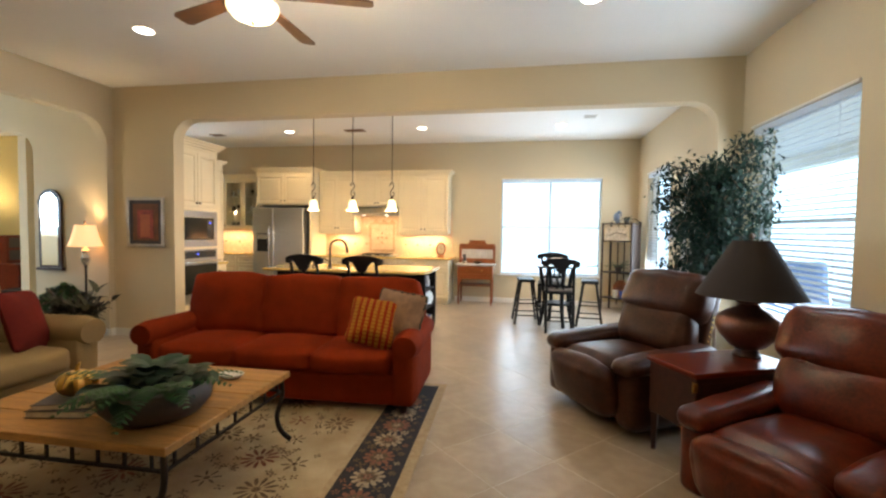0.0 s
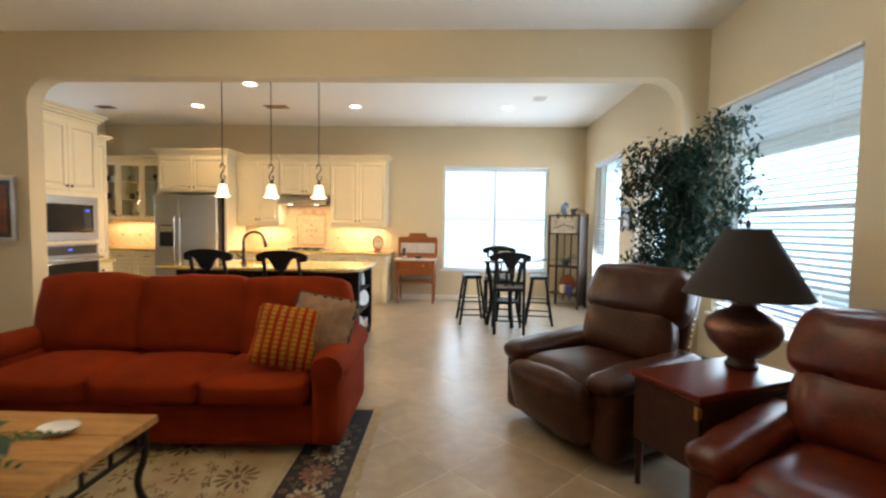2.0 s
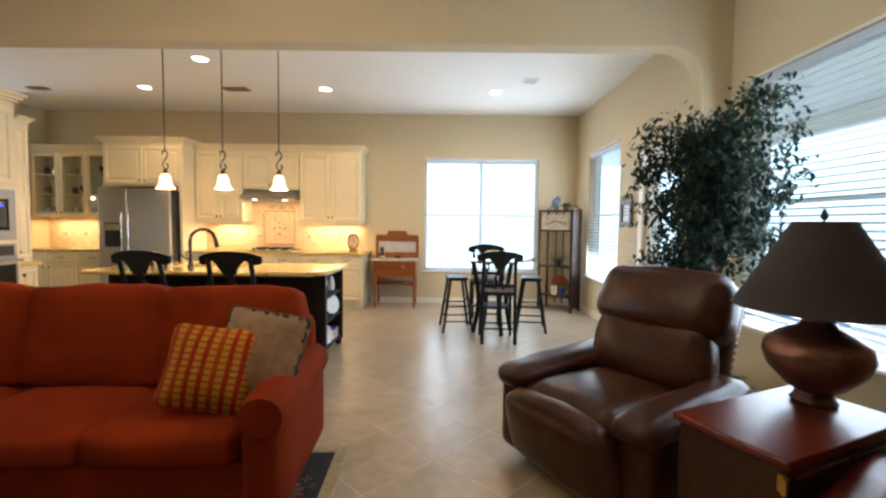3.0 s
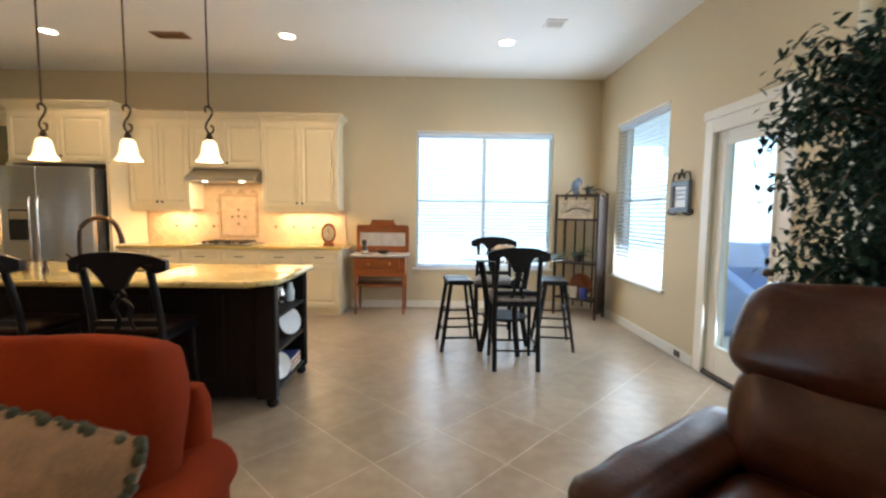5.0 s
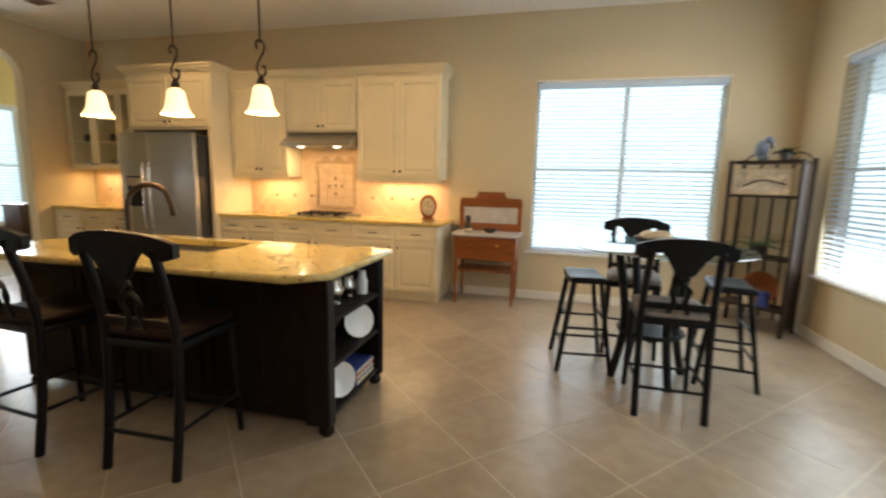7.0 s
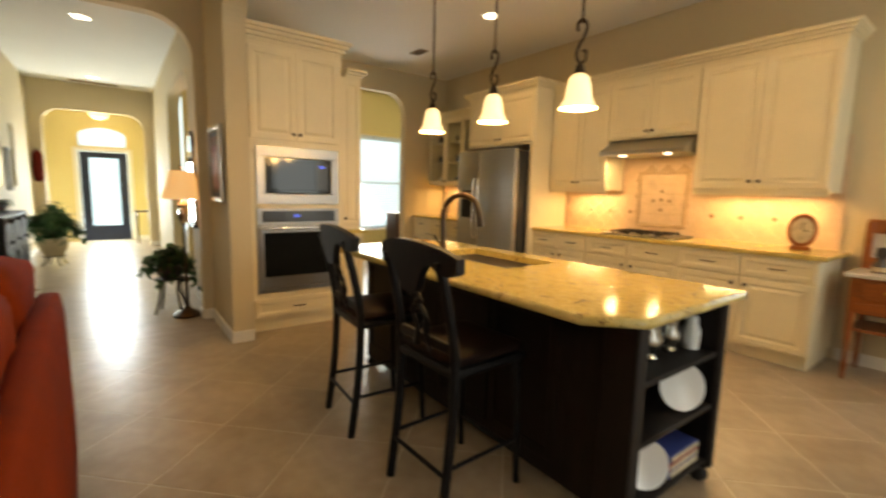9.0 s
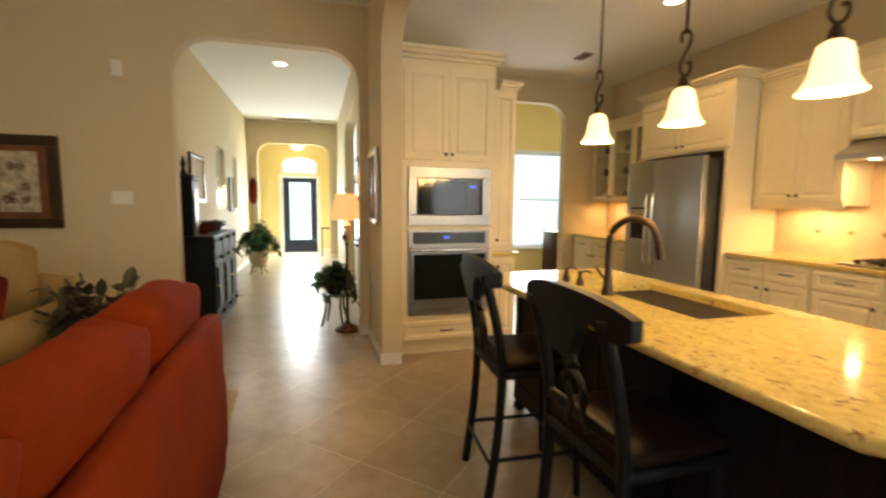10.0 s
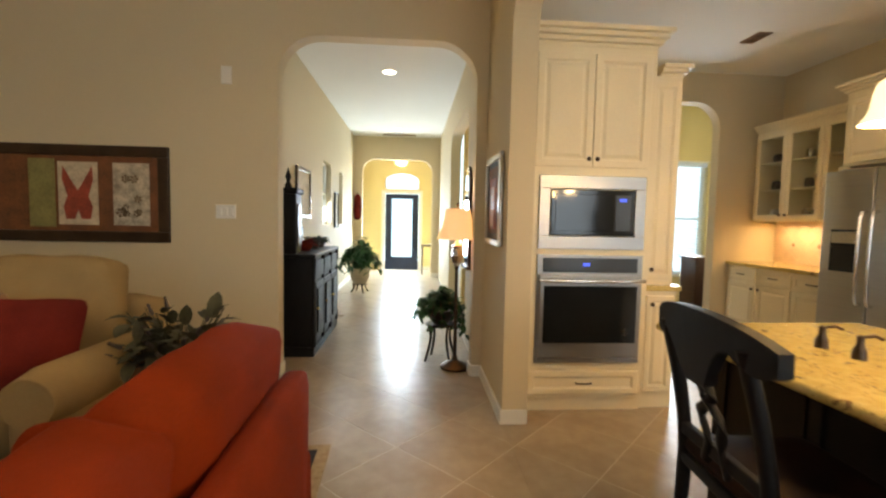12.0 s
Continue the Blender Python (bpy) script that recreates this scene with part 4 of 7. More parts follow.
# side table, a brass-cornered chest on legs
st = thing("side_table", "red cherry side table with dark drawers and brass corners", "table", pose(2.27, 3.94, 0, 0, 0, 24) @ Matrix.Diagonal((1.12, 0.76, 1.10, 1)))
part("tabletop", bx(-0.36, 0.36, -0.28, 0.28, 0.55, 0.58, 0.008, 3), M_CHERRY, st)
part("case", bx(-0.34, 0.34, -0.26, 0.26, 0.24, 0.55, 0.004, 1), M_MAHOG, st)
for i in range(2):
    dr = part("drawer", bx(-0.31 + i * 0.32, -0.01 + i * 0.32, -0.272, -0.258, 0.27, 0.52, 0.006, 2), M_MAHOG, st)
    bm = bmesh.new()
    tube(bm, smooth_path([(-0.20 + i * 0.32, -0.275, 0.40), (-0.18 + i * 0.32, -0.295, 0.385), (-0.14 + i * 0.32, -0.295, 0.385), (-0.12 + i * 0.32, -0.275, 0.40)], 3), 0.005, 6)
    part("handle", bm, M_GOLD, dr, "brass drop handle")
bm = bmesh.new()
for sx in (-1, 1):
    for z in (0.25, 0.475):
        part("corner_strap", box(bx(sx * 0.345 - 0.022, sx * 0.345 + 0.003, -0.277, -0.259, z, z + 0.05), sx * 0.345 - 0.003, sx * 0.345 + 0.003, -0.259, -0.23, z, z + 0.05), M_GOLD, st, "brass corner strap")
for sx in (-1, 1):
    for sy in (-1, 1):
        part("leg", cyl(bmesh.new(), sx * 0.31, sy * 0.235, 0, 0.24, 0.020, 0.030, 4, m=Matrix.Identity(4)), M_MAHOG, st)

tl = thing("table_lamp", "copper-glazed urn table lamp with a dark brown shade", "lamp", pose(2.48, 4.08, 0.639) @ Matrix.Diagonal((0.95, 0.95, 1.06, 1)))
part("base", lathe(bmesh.new(), [(0.085, 0), (0.09, 0.012), (0.075, 0.03), (0.07, 0.05)], 28), M_MAHOG, tl)
part("urn", lathe(bmesh.new(), [(0.06, 0.045), (0.11, 0.07), (0.18, 0.14), (0.205, 0.20), (0.192, 0.25), (0.135, 0.29), (0.075, 0.315), (0.06, 0.335), (0.085, 0.35), (0.06, 0.36), (0.0, 0.36)], 36), M_COPPER, tl, smooth=True)
part("shade", lathe(bmesh.new(), [(0.335, 0.385), (0.115, 0.735), (0.112, 0.735), (0.331, 0.387), (0.335, 0.385)][:4], 40), M_LAMPSHADE, tl, smooth=True)
part("finial", lathe(bmesh.new(), [(0.006, 0.35), (0.006, 0.74), (0.016, 0.75), (0.012, 0.775), (0.0, 0.79)], 12), M_BRONZE, tl)

# ficus tree
tr = thing("ficus_tree", "tall ficus tree with dense dark green crown in a basket", "tree", pose(2.69, 5.21, 0))
part("planter", lathe(bmesh.new(), [(0.15, 0), (0.19, 0.06), (0.21, 0.22), (0.20, 0.30), (0.185, 0.30), (0.18, 0.26), (0.0, 0.25)], 26), M_WICKER, tr, smooth=True)
for k in range(3):
    a = k * 2.1
    pts = [(0.035 * math.cos(a + z * 4), 0.035 * math.sin(a + z * 4), z) for z in [0.2 + i * 0.08 for i in range(16)]]
    part("trunk", tube(bmesh.new(), pts, 0.017, 7, 0.012), M_BARK, tr, smooth=True)
rt = random.Random(3)
limbs = bmesh.new()
leaves = bmesh.new()
for i in range(84):
    z0 = rt.uniform(1.0, 1.75)
    a = rt.random() * 6.28
    top = rt.uniform(z0 + 0.02, min(2.30, z0 + 0.72))
    R = rt.uniform(0.12, 0.42) * (1.0 if top < 2.05 else 0.85)
    end = Vector((min(0.38, R * math.cos(a) + 0.02), R * math.sin(a), top))
    mid = Vector((0.25 * R * math.cos(a), 0.25 * R * math.sin(a), (z0 + top) / 2 + 0.06))
    path = smooth_path([(0, 0, z0), mid, end, end + Vector((0.10 * math.cos(a), 0.10 * math.sin(a), -0.10)) * (0.15 if end.x > 0.28 else 1)], 5)
    tube(limbs, path, 0.006, 5, 0.002)
    for q in path[4:]:
        for j in range(rt.randint(8, 13)):
            off = Vector((rt.gauss(0, 0.05), rt.gauss(0, 0.05), rt.gauss(0, 0.05)))
            dd = Vector((rt.uniform(-1, 1), rt.uniform(-1, 1), rt.uniform(-0.9, 0.3)))
            p = q + off
            if p.x < 0.40:
                leaf_blade(leaves, p, dd, rt.uniform(0.036, 0.060), rt.uniform(0.010, 0.016), 0.5, 2)
part("branchwork", limbs, M_BARK, tr)
part("crown", leaves, M_LEAF, tr)
bm = bmesh.new()
for i in range(60):
    a = rt.random() * 6.28
    leaf_blade(bm, (0.14 * math.cos(a), 0.14 * math.sin(a), 0.28), (math.cos(a), math.sin(a), rt.uniform(0.3, 1.2)), rt.uniform(0.12, 0.26), rt.uniform(0.03, 0.045), 1.2)
part("underplanting", bm, M_LEAF, tr, "leafy underplanting at the trunk")

# ceiling fan
fan = thing("ceiling_fan", "walnut-bladed ceiling fan with a lit alabaster bowl", "ceiling fan", pose(-0.70, 3.35, 0))
part("canopy", lathe(bmesh.new(), [(0.07, CEIL), (0.065, CEIL - 0.05), (0.02, CEIL - 0.07), (0.015, 2.98), (0.10, 2.97), (0.115, 2.92), (0.10, 2.86), (0.06, 2.845), (0.06, 2.83)], 28), M_BRONZE, fan, smooth=True)
part("bowl", lathe(bmesh.new(), [(0.155, 2.835), (0.15, 2.80), (0.12, 2.765), (0.06, 2.74), (0.0, 2.735)], 32), M_GLOW, fan, "lit cream alabaster glass bowl", smooth=True)
part("finial", lathe(bmesh.new(), [(0.0, 2.705), (0.012, 2.712), (0.014, 2.73), (0.004, 2.745)], 12), M_BRONZE, fan)
for i in range(5):
    m = pose(0, 0, 0, 0, 0, 18 + 72 * i)
    bm = bmesh.new()
    pts = [(0.20, -0.045), (0.70, -0.068), (0.735, -0.05), (0.74, 0), (0.735, 0.05), (0.70, 0.068), (0.20, 0.045)]
    prism(bm, pts, "z", -0.004, 0.004)
    bmesh.ops.transform(bm, matrix=m @ pose(0, 0, 2.90, 10), verts=bm.verts[:])
    bl = part("blade", bm, M_FANWOOD, fan)
    bm = bmesh.new()
    box(bm, 0.09, 0.26, -0.018, 0.018, 2.888, 2.898, m=m)
    part("blade_arm", bm, M_BRONZE, bl, "dark bronze blade arm")
bulb("fan_lamp", -0.70, 3.35, 2.66, 34, (1.0, 0.78, 0.48), 0.12)
# extra bulb above the opaque bowl, added to brighten the ceiling
bulb("fan_ceiling_fill", -0.58, 3.35, 2.86, 46, (1.0, 0.80, 0.52), 0.03)

# dried arrangement on an iron stand between the sofas
da = thing("dried_arrangement", "dried flowers in a dark vase on an iron stand", "plant", pose(-2.87, 4.02, 0))
bm = bmesh.new()
for k in range(3):
    a = k * 2.094 + 0.4
    tube(bm, smooth_path([(0.13 * math.cos(a), 0.13 * math.sin(a), 0.30), (0.15 * math.cos(a), 0.15 * math.sin(a), 0.18), (0.09 * math.cos(a), 0.09 * math.sin(a), 0.09), (0.15 * math.cos(a), 0.15 * math.sin(a), 0.008)], 5), 0.009, 7)
lathe(bm, [(0.15, 0.30), (0.15, 0.312), (0.0, 0.312)], 24)
part("stand", bm, M_IRON, da)
part("vase", lathe(bmesh.new(), [(0.06, 0.313), (0.10, 0.36), (0.12, 0.44), (0.10, 0.53), (0.07, 0.57), (0.08, 0.60), (0.06, 0.60), (0.0, 0.55)], 24), M_POT, da, smooth=True)
bm, b2, b3 = bmesh.new(), bmesh.new(), bmesh.new()
rd = random.Random(8)
for i in range(80):
    a, el = rd.random() * 6.28, rd.uniform(0.4, 1.9)
    L = rd.uniform(0.16, 0.38)
    d0 = Vector((math.cos(a), math.sin(a), el)).normalized()
    e = Vector((0, 0, 0.58)) + d0 * L
    tube(b2, [(0, 0, 0.56), (Vector((0, 0, 0.57)) + d0 * L * 0.6), e], 0.003, 4)
    for j in range(3):
        leaf_blade(bm, Vector((0, 0, 0.57)) + d0 * L * rd.uniform(0.3, 0.95), d0 + Vector((rd.uniform(-1, 1), rd.uniform(-1, 1), rd.uniform(-0.6, 0.4))), rd.uniform(0.08, 0.15), rd.uniform(0.02, 0.038), 1.0)
    if i % 4 == 0:
        tube(b3, [e, e + d0 * 0.03, e + d0 * 0.06], 0.010, 6, 0.007)
part("leaves", bm, M_DRY, da)
part("stem_cluster", b2, M_DRY, da)["kind"] = "stuff"
part("seed_heads", b3, M_BOOK, da, "dark brown seed heads")["kind"] = "stuff"


# pictures
def picture(name, label, m, w, h, fw, frame_mat, fill, mount=None):
    """Hangs on a wall: local x along the wall, local -y towards the room, origin at the middle."""
    t = thing(name, label, "picture", m)
    fr = bmesh.new()
    for a in ((-w / 2, w / 2, h / 2 - fw, h / 2), (-w / 2, w / 2, -h / 2, -h / 2 + fw), (-w / 2, -w / 2 + fw, -h / 2 + fw, h / 2 - fw), (w / 2 - fw, w / 2, -h / 2 + fw, h / 2 - fw)):
        box(fr, a[0], a[1], -0.035, -0.004, a[2], a[3], 0.006, 2)
    part("picture_frame", fr, frame_mat, t)
    part("canvas", bx(-w / 2 + fw, w / 2 - fw, -0.018, -0.006, -h / 2 + fw, h / 2 - fw), mount or fill, t)
    return t


M_PICFRAME = mat("bronzed_dark_frame", (0.055, 0.032, 0.018), 0.35, 0.4, var=0.35, fine=60, bump=0.25)
M_RUSTART = mat("rust_brown_paint", (0.17, 0.06, 0.02), 0.7, var=0.35, scale=9, bump=0.15)
M_OLIVE = mat("olive_green_paint", (0.24, 0.21, 0.07), 0.7, var=0.25, scale=9, bump=0.15)
M_BUTTER = mat("deep_red_paint", (0.30, 0.05, 0.025), 0.6, var=0.4, scale=12, bump=0.15)
M_GREYART = mat("grey_cream_paint", (0.45, 0.38, 0.28), 0.7, var=0.45, scale=16, bump=0.15)
bp = picture("butterfly_picture", "wide bronze-framed painting of panels with a red butterfly", pose(XL, 2.475, 1.512, 0, 0, 90), 1.48, 0.77, 0.085, M_PICFRAME, M_RUSTART)
for nm, x0, x1, z0, z1, mt in (("panel", -0.65, -0.34, -0.27, 0.27, M_RUSTART), ("panel", -0.33, -0.135, -0.27, 0.27, M_OLIVE), ("panel", -0.11, 0.19, -0.25, 0.25, M_PAPER), ("panel", 0.307, 0.586, -0.25, 0.25, M_GREYART)):
    part(nm, bx(x0, x1, -0.024, -0.017, z0, z1), mt, bp)
for sg in (-1, 1):
    bm = bmesh.new()
    pts = [(0.0, -0.12), (0.02, -0.19), (0.07, -0.19), (0.085, -0.10), (0.06, -0.02), (0.09, 0.10), (0.085, 0.20), (0.04, 0.10), (0.0, 0.02)]
    prism(bm, [(0.04 + sg * p * 1.3, q * 1.08) for p, q in pts], "y", -0.028, -0.0235)
    part("painted_wing", bm, M_BUTTER, bp, "deep red painted butterfly wing")
bm = bmesh.new()
for i in range(9):
    flower(bm, 0.447 + rd.uniform(-0.08, 0.08), rd.uniform(-0.2, 0.2), 0, rd.uniform(0.02, 0.05), 6, 0.5)
bmesh.ops.transform(bm, matrix=pose(0, -0.0275, 0, 90), verts=bm.verts[:])
part("painted_blossom", bm, M_RUGDARK, bp)
M_SILVERFR = mat("silver_leaf_frame", (0.50, 0.45, 0.38), 0.35, 0.8, var=0.2, bump=0.15)
pp = picture("door_picture", "silver-framed red picture of a doorway in a dark mount", pose(-3.86, YW, 1.51, 0, 0, 0), 0.56, 0.65, 0.04, M_SILVERFR, M_BOOK)
part("mount", bx(-0.19, 0.19, -0.022, -0.017, -0.24, 0.24), M_RUSTART, pp)
part("painted_door", bx(-0.12, 0.12, -0.026, -0.021, -0.21, 0.16), M_BUTTER, pp)
part("painted_door", bx(-0.07, 0.07, -0.030, -0.025, -0.19, 0.10), M_ORANGE, pp)


def switch_plate(x, y, z, rz, gangs=1):
    t = thing("light_switch", "white plastic light switch plate on the wall", "switch", pose(x, y, z, 0, 0, rz))
    w = 0.07 + 0.046 * (gangs - 1)
    part("plate", bx(-w / 2, w / 2, -0.008, -0.001, -0.057, 0.057, 0.003, 1), M_TRIM, t)
    for g in range(gangs):
        c = -w / 2 + 0.035 + 0.046 * g
        part("rocker", bx(c - 0.016, c + 0.016, -0.013, -0.007, -0.032, 0.032, 0.003, 1), M_TRIM, t)


switch_plate(XL, 3.65, 1.39, 90, 3)
ch = thing("door_chime", "white square door chime box on the wall", "chime", pose(XL, 3.67, 2.485, 0, 0, 90))
part("cover", bx(-0.04, 0.04, -0.03, -0.001, -0.07, 0.07, 0.006, 2), M_TRIM, ch)


# ---- kitchen ----
def door_panel(cab, axis, at, u0, u1, z0, z1, out, knob=None, name="door", pull=False, glass=False, material=None):
    """A raised-panel cabinet door or drawer front. axis: the way it faces, out: -1 or +1 along it."""
    mt = material or M_CAB

    def P(bm, a0, a1, b0, b1, c0, c1, bev=0.0):
        p, q = sorted((at + out * c0, at + out * c1))
        return box(bm, a0, a1, p, q, b0, b1, bev, 1) if axis == "y" else box(bm, p, q, a0, a1, b0, b1, bev, 1)
    fw = min(0.06, (u1 - u0) * 0.22, (z1 - z0) * 0.3)

    def rects(bm, rows):
        """Rings of four corners, each set in from the outline by d and standing out by h."""
        out_ = []
        for d, h in rows:
            a, b, c = (u0 + d, u1 - d), (z0 + d, z1 - d), at + out * h
            pts = [(a[0], b[0]), (a[1], b[0]), (a[1], b[1]), (a[0], b[1])]
            out_.append([bm.verts.new((u, c, z) if axis == "y" else (c, u, z)) for u, z in pts])
        for p, q in zip(out_, out_[1:]):
            for k in range(4):
                bm.faces.new((p[k], p[(k + 1) % 4], q[(k + 1) % 4], q[k]))
        return out_
    bm = bmesh.new()
    rows = [(0.0, 0.001), (0.0, 0.017), (0.004, 0.021), (fw - 0.012, 0.021), (fw - 0.009, 0.017), (fw, 0.013), (fw, 0.001)]
    rings = rects(bm, rows)
    for k in range(4):
        bm.faces.new((rings[-1][k], rings[-1][(k + 1) % 4], rings[0][(k + 1) % 4], rings[0][k]))
    d = part(name, bm, mt, cab)
    if not glass:
        bm = bmesh.new()
        wide = u1 - u0 > 3.4 * fw and z1 - z0 > 3.4 * fw
        rings = rects(bm, [(fw, 0.001), (fw, 0.008), (fw + 0.008, 0.008), (fw + 0.030, 0.017)] if wide else [(fw, 0.001), (fw, 0.010)])
        bm.faces.new(rings[-1])
        bm.faces.new(rings[0][::-1])
        part("panel", bm, mt, d)
    if glass:
        p = part("pane", P(bmesh.new(), u0 + fw, u1 - fw, z0 + fw, z1 - fw, 0.006, 0.010), M_GLASS, d)
        p.visible_shadow = False
    if knob:
        bm = bmesh.new()
        if pull:
            um, zm = (u0 + u1) / 2, (z0 + z1) / 2
            w = 0.055
            pts = [(um - w, 0.018, zm), (um - w * 0.8, 0.042, zm), (um + w * 0.8, 0.042, zm), (um + w, 0.018, zm)]
            tube(bm, smooth_path([(a, at + out * c, b) if axis == "y" else (at + out * c, a, b) for a, c, b in pts], 3), 0.006, 7)
        else:
            a, c = (knob[0], at + out * 0.034) if axis == "y" else (at + out * 0.034, knob[0])
            ball(bm, a, c, knob[1], 0.016, n=10)
            a2, c2 = (knob[0], at + out * 0.022) if axis == "y" else (at + out * 0.022, knob[0])
            ball(bm, a2, c2, knob[1], 0.008, n=8)
        part("handle" if pull else "knob", bm, M_BRONZE, d, smooth=True)
    return d


def carcass(name, label, x0, x1, y0, y1, z0, z1, toe=None):
    c = thing(name, label, "cabinet")
    part("body", bx(x0, x1, y0, y1, z0, z1, 0.002, 1), M_CAB, c)
    if toe:
        part("toe_kick", bx(*toe), M_CAB, c)
    return c


def crown(cab, x0, x1, yf, yb, z, ends=(True, True), h=0.11, p=0.07):
    bm = bmesh.new()
    e0, e1 = (p if ends[0] else 0), (p if ends[1] else 0)
    for f0, f1, g in ((0.0, 0.25, 0.02), (0.25, 0.5, 0.35), (0.5, 0.75, 0.68), (0.75, 1.0, 1.0)):
        box(bm, x0 - e0 * g, x1 + e1 * g, yf - p * g, yb, z + h * f0, z + h * f1, 0.004, 1)
    part("crown_moulding", bm, M_CAB, cab)


UF, BF = 9.52, 9.24
UB, UT = 1.385, 2.545
# wall cabinets on the north wall
c = carcass("wall_cabinet", "cream raised-panel double-door wall cabinet", -3.255, -2.46, UF, YB, UB, UT)
c["group"] = "wall cabinets"
for i in range(2):
    u = -3.25 + i * 0.395
    door_panel(c, "y", UF, u + 0.003, u + 0.392, UB + 0.03, UT - 0.03, -1, (u + (0.36 if i == 0 else 0.03), UB + 0.09))
crown(c, -3.255, -2.46, UF, YB, UT, (False, False))
part("light_rail", bx(-3.255, -2.46, UF, UF + 0.02, UB - 0.03, UB), M_CAB, c)
c = carcass("wall_cabinet", "cream short double-door wall cabinet over the range hood", -2.455, -1.525, UF, YB, 1.925, UT)
c["group"] = "wall cabinets"
for i in range(2):
    u = -2.45 + i * 0.4625
    door_panel(c, "y", UF, u + 0.003, u + 0.4595, 1.945, UT - 0.03, -1, (u + (0.43 if i == 0 else 0.03), 1.995))
crown(c, -2.455, -1.525, UF, YB, UT, (False, False))
c = carcass("wall_cabinet", "cream raised-panel double-door wall cabinet at the end of the run", -1.52, -0.50, UF, YB, UB, UT)
c["group"] = "wall cabinets"
for i in range(2):
    u = -1.515 + i * 0.505
    door_panel(c, "y", UF, u + 0.003, u + 0.502, UB + 0.03, UT - 0.03, -1, (u + (0.47 if i == 0 else 0.035), UB + 0.09))
crown(c, -1.52, -0.50, UF, YB, UT, (False, True))
part("light_rail", bx(-1.52, -0.50, UF, UF + 0.02, UB - 0.03, UB), M_CAB, c)
# fridge surround
c = carcass("fridge_cabinet", "cream double-door cabinet over the refrigerator with side panels", -4.52, -3.26, 9.20, YB, 1.93, UT + 0.04)
for i in range(2):
    u = -4.50 + i * 0.61
    door_panel(c, "y", 9.20, u + 0.004, u + 0.606, 1.96, UT, -1, (u + (0.57 if i == 0 else 0.04), 2.02))
crown(c, -4.52, -3.26, 9.20, YB, UT + 0.04, (True, True))
part("side_panel", bx(-3.30, -3.26, 9.16, YB, 0, 1.93), M_CAB, c)
part("side_panel", bx(-4.52, -4.48, 9.16, YB, 0, 1.93), M_CAB, c)
# glazed cabinets
GX = (-5.96, -5.50, -5.04, -4.56)
c = thing("glass_cabinet", "cream wall cabinet with three glazed doors and glass shelves", "cabinet")
bm = bmesh.new()
box(bm, -5.97, -4.55, YB - 0.02, YB, 1.43, 2.50)
for a in ((1.43, 1.46), (2.47, 2.50)):
    box(bm, -5.97, -4.55, UF, YB - 0.02, *a)
for x in (-5.97, -5.51, -5.05, -4.57):
    box(bm, x, x + 0.02, UF, YB - 0.02, 1.46, 2.47)
part("body", bm, M_CAB, c)
for i in range(3):
    door_panel(c, "y", UF, GX[i] + 0.003, GX[i + 1] - 0.003, 1.445, 2.49, -1, (GX[i + 1] - 0.04 if i != 1 else GX[i] + 0.04, 1.50), glass=True)
    for z in (1.80, 2.13):
        part("shelf", bx(GX[i] + 0.02, GX[i + 1] - 0.02, UF + 0.02, YB - 0.03, z, z + 0.012), M_CAB, c)
crown(c, -5.97, -4.57, UF, YB, 2.50, (False, False))
rg = random.Random(2)
for i in range(3):
    for z in (1.462, 1.813, 2.143):
        for k in range(3):
            x = GX[i] + 0.11 + k * 0.12
            g = tagged(part("stored_glass", lathe(bmesh.new(), [(0.028, 0), (0.03, 0.004), (0.006, 0.012), (0.005, 0.06), (0.03, 0.09), (0.034, 0.14), (0.030, 0.15)] if rg.random() < 0.6 else [(0.04, 0), (0.05, 0.05), (0.045, 0.10), (0.03, 0.12)], 14), rg.choice((M_WHITE, M_POT, M_SILVER)), smooth=True), "small vessel standing in the glazed cabinet", "glassware", "glassware")
            put(g, pose(x, 9.70, z))


def base_run(name, label, x0, x1, ends, drawers):
    c = carcass(name, label, x0, x1, BF, YB, 0.10, 0.875, (x0, x1 - (0.02 if ends else 0), BF + 0.06, YB, 0, 0.10))
    n = drawers
    w = (x1 - x0) / n
    for i in range(n):
        u = x0 + i * w
        door_panel(c, "y", BF, u + 0.012, u + w - 0.012, 0.70, 0.855, -1, (0, 0), "drawer", True)
        door_panel(c, "y", BF, u + 0.012, u + w - 0.012, 0.13, 0.68, -1, (u + (w - 0.05 if i % 2 == 0 else 0.05), 0.62))
    c["group"] = "base cabinets"
    return c


base_run("base_cabinet", "cream base cabinet with drawers under the north counter", -3.255, -2.46, False, 2)
base_run("base_cabinet", "cream base cabinet under the cooktop", -2.455, -1.465, False, 2)
base_run("base_cabinet", "cream base cabinet with drawers at the counter's end", -1.46, -0.43, True, 2)
base_run("base_cabinet", "cream base cabinet under the glazed wall cabinets", -5.98, -4.52, False, 3)
for x0, x1 in ((-3.258, -0.385), (-6.0, -4.525)):
    tagged(part("kitchen_counter", bx(x0, x1, BF - 0.035, YB, 0.876, 0.914, 0.008, 3), M_GRANITE), "polished golden granite counter top on cream cabinets", "counter")

# backsplash tiles, laid diagonally, with a framed panel behind the cooktop
S = 0.125
nd = S / math.sqrt(2)


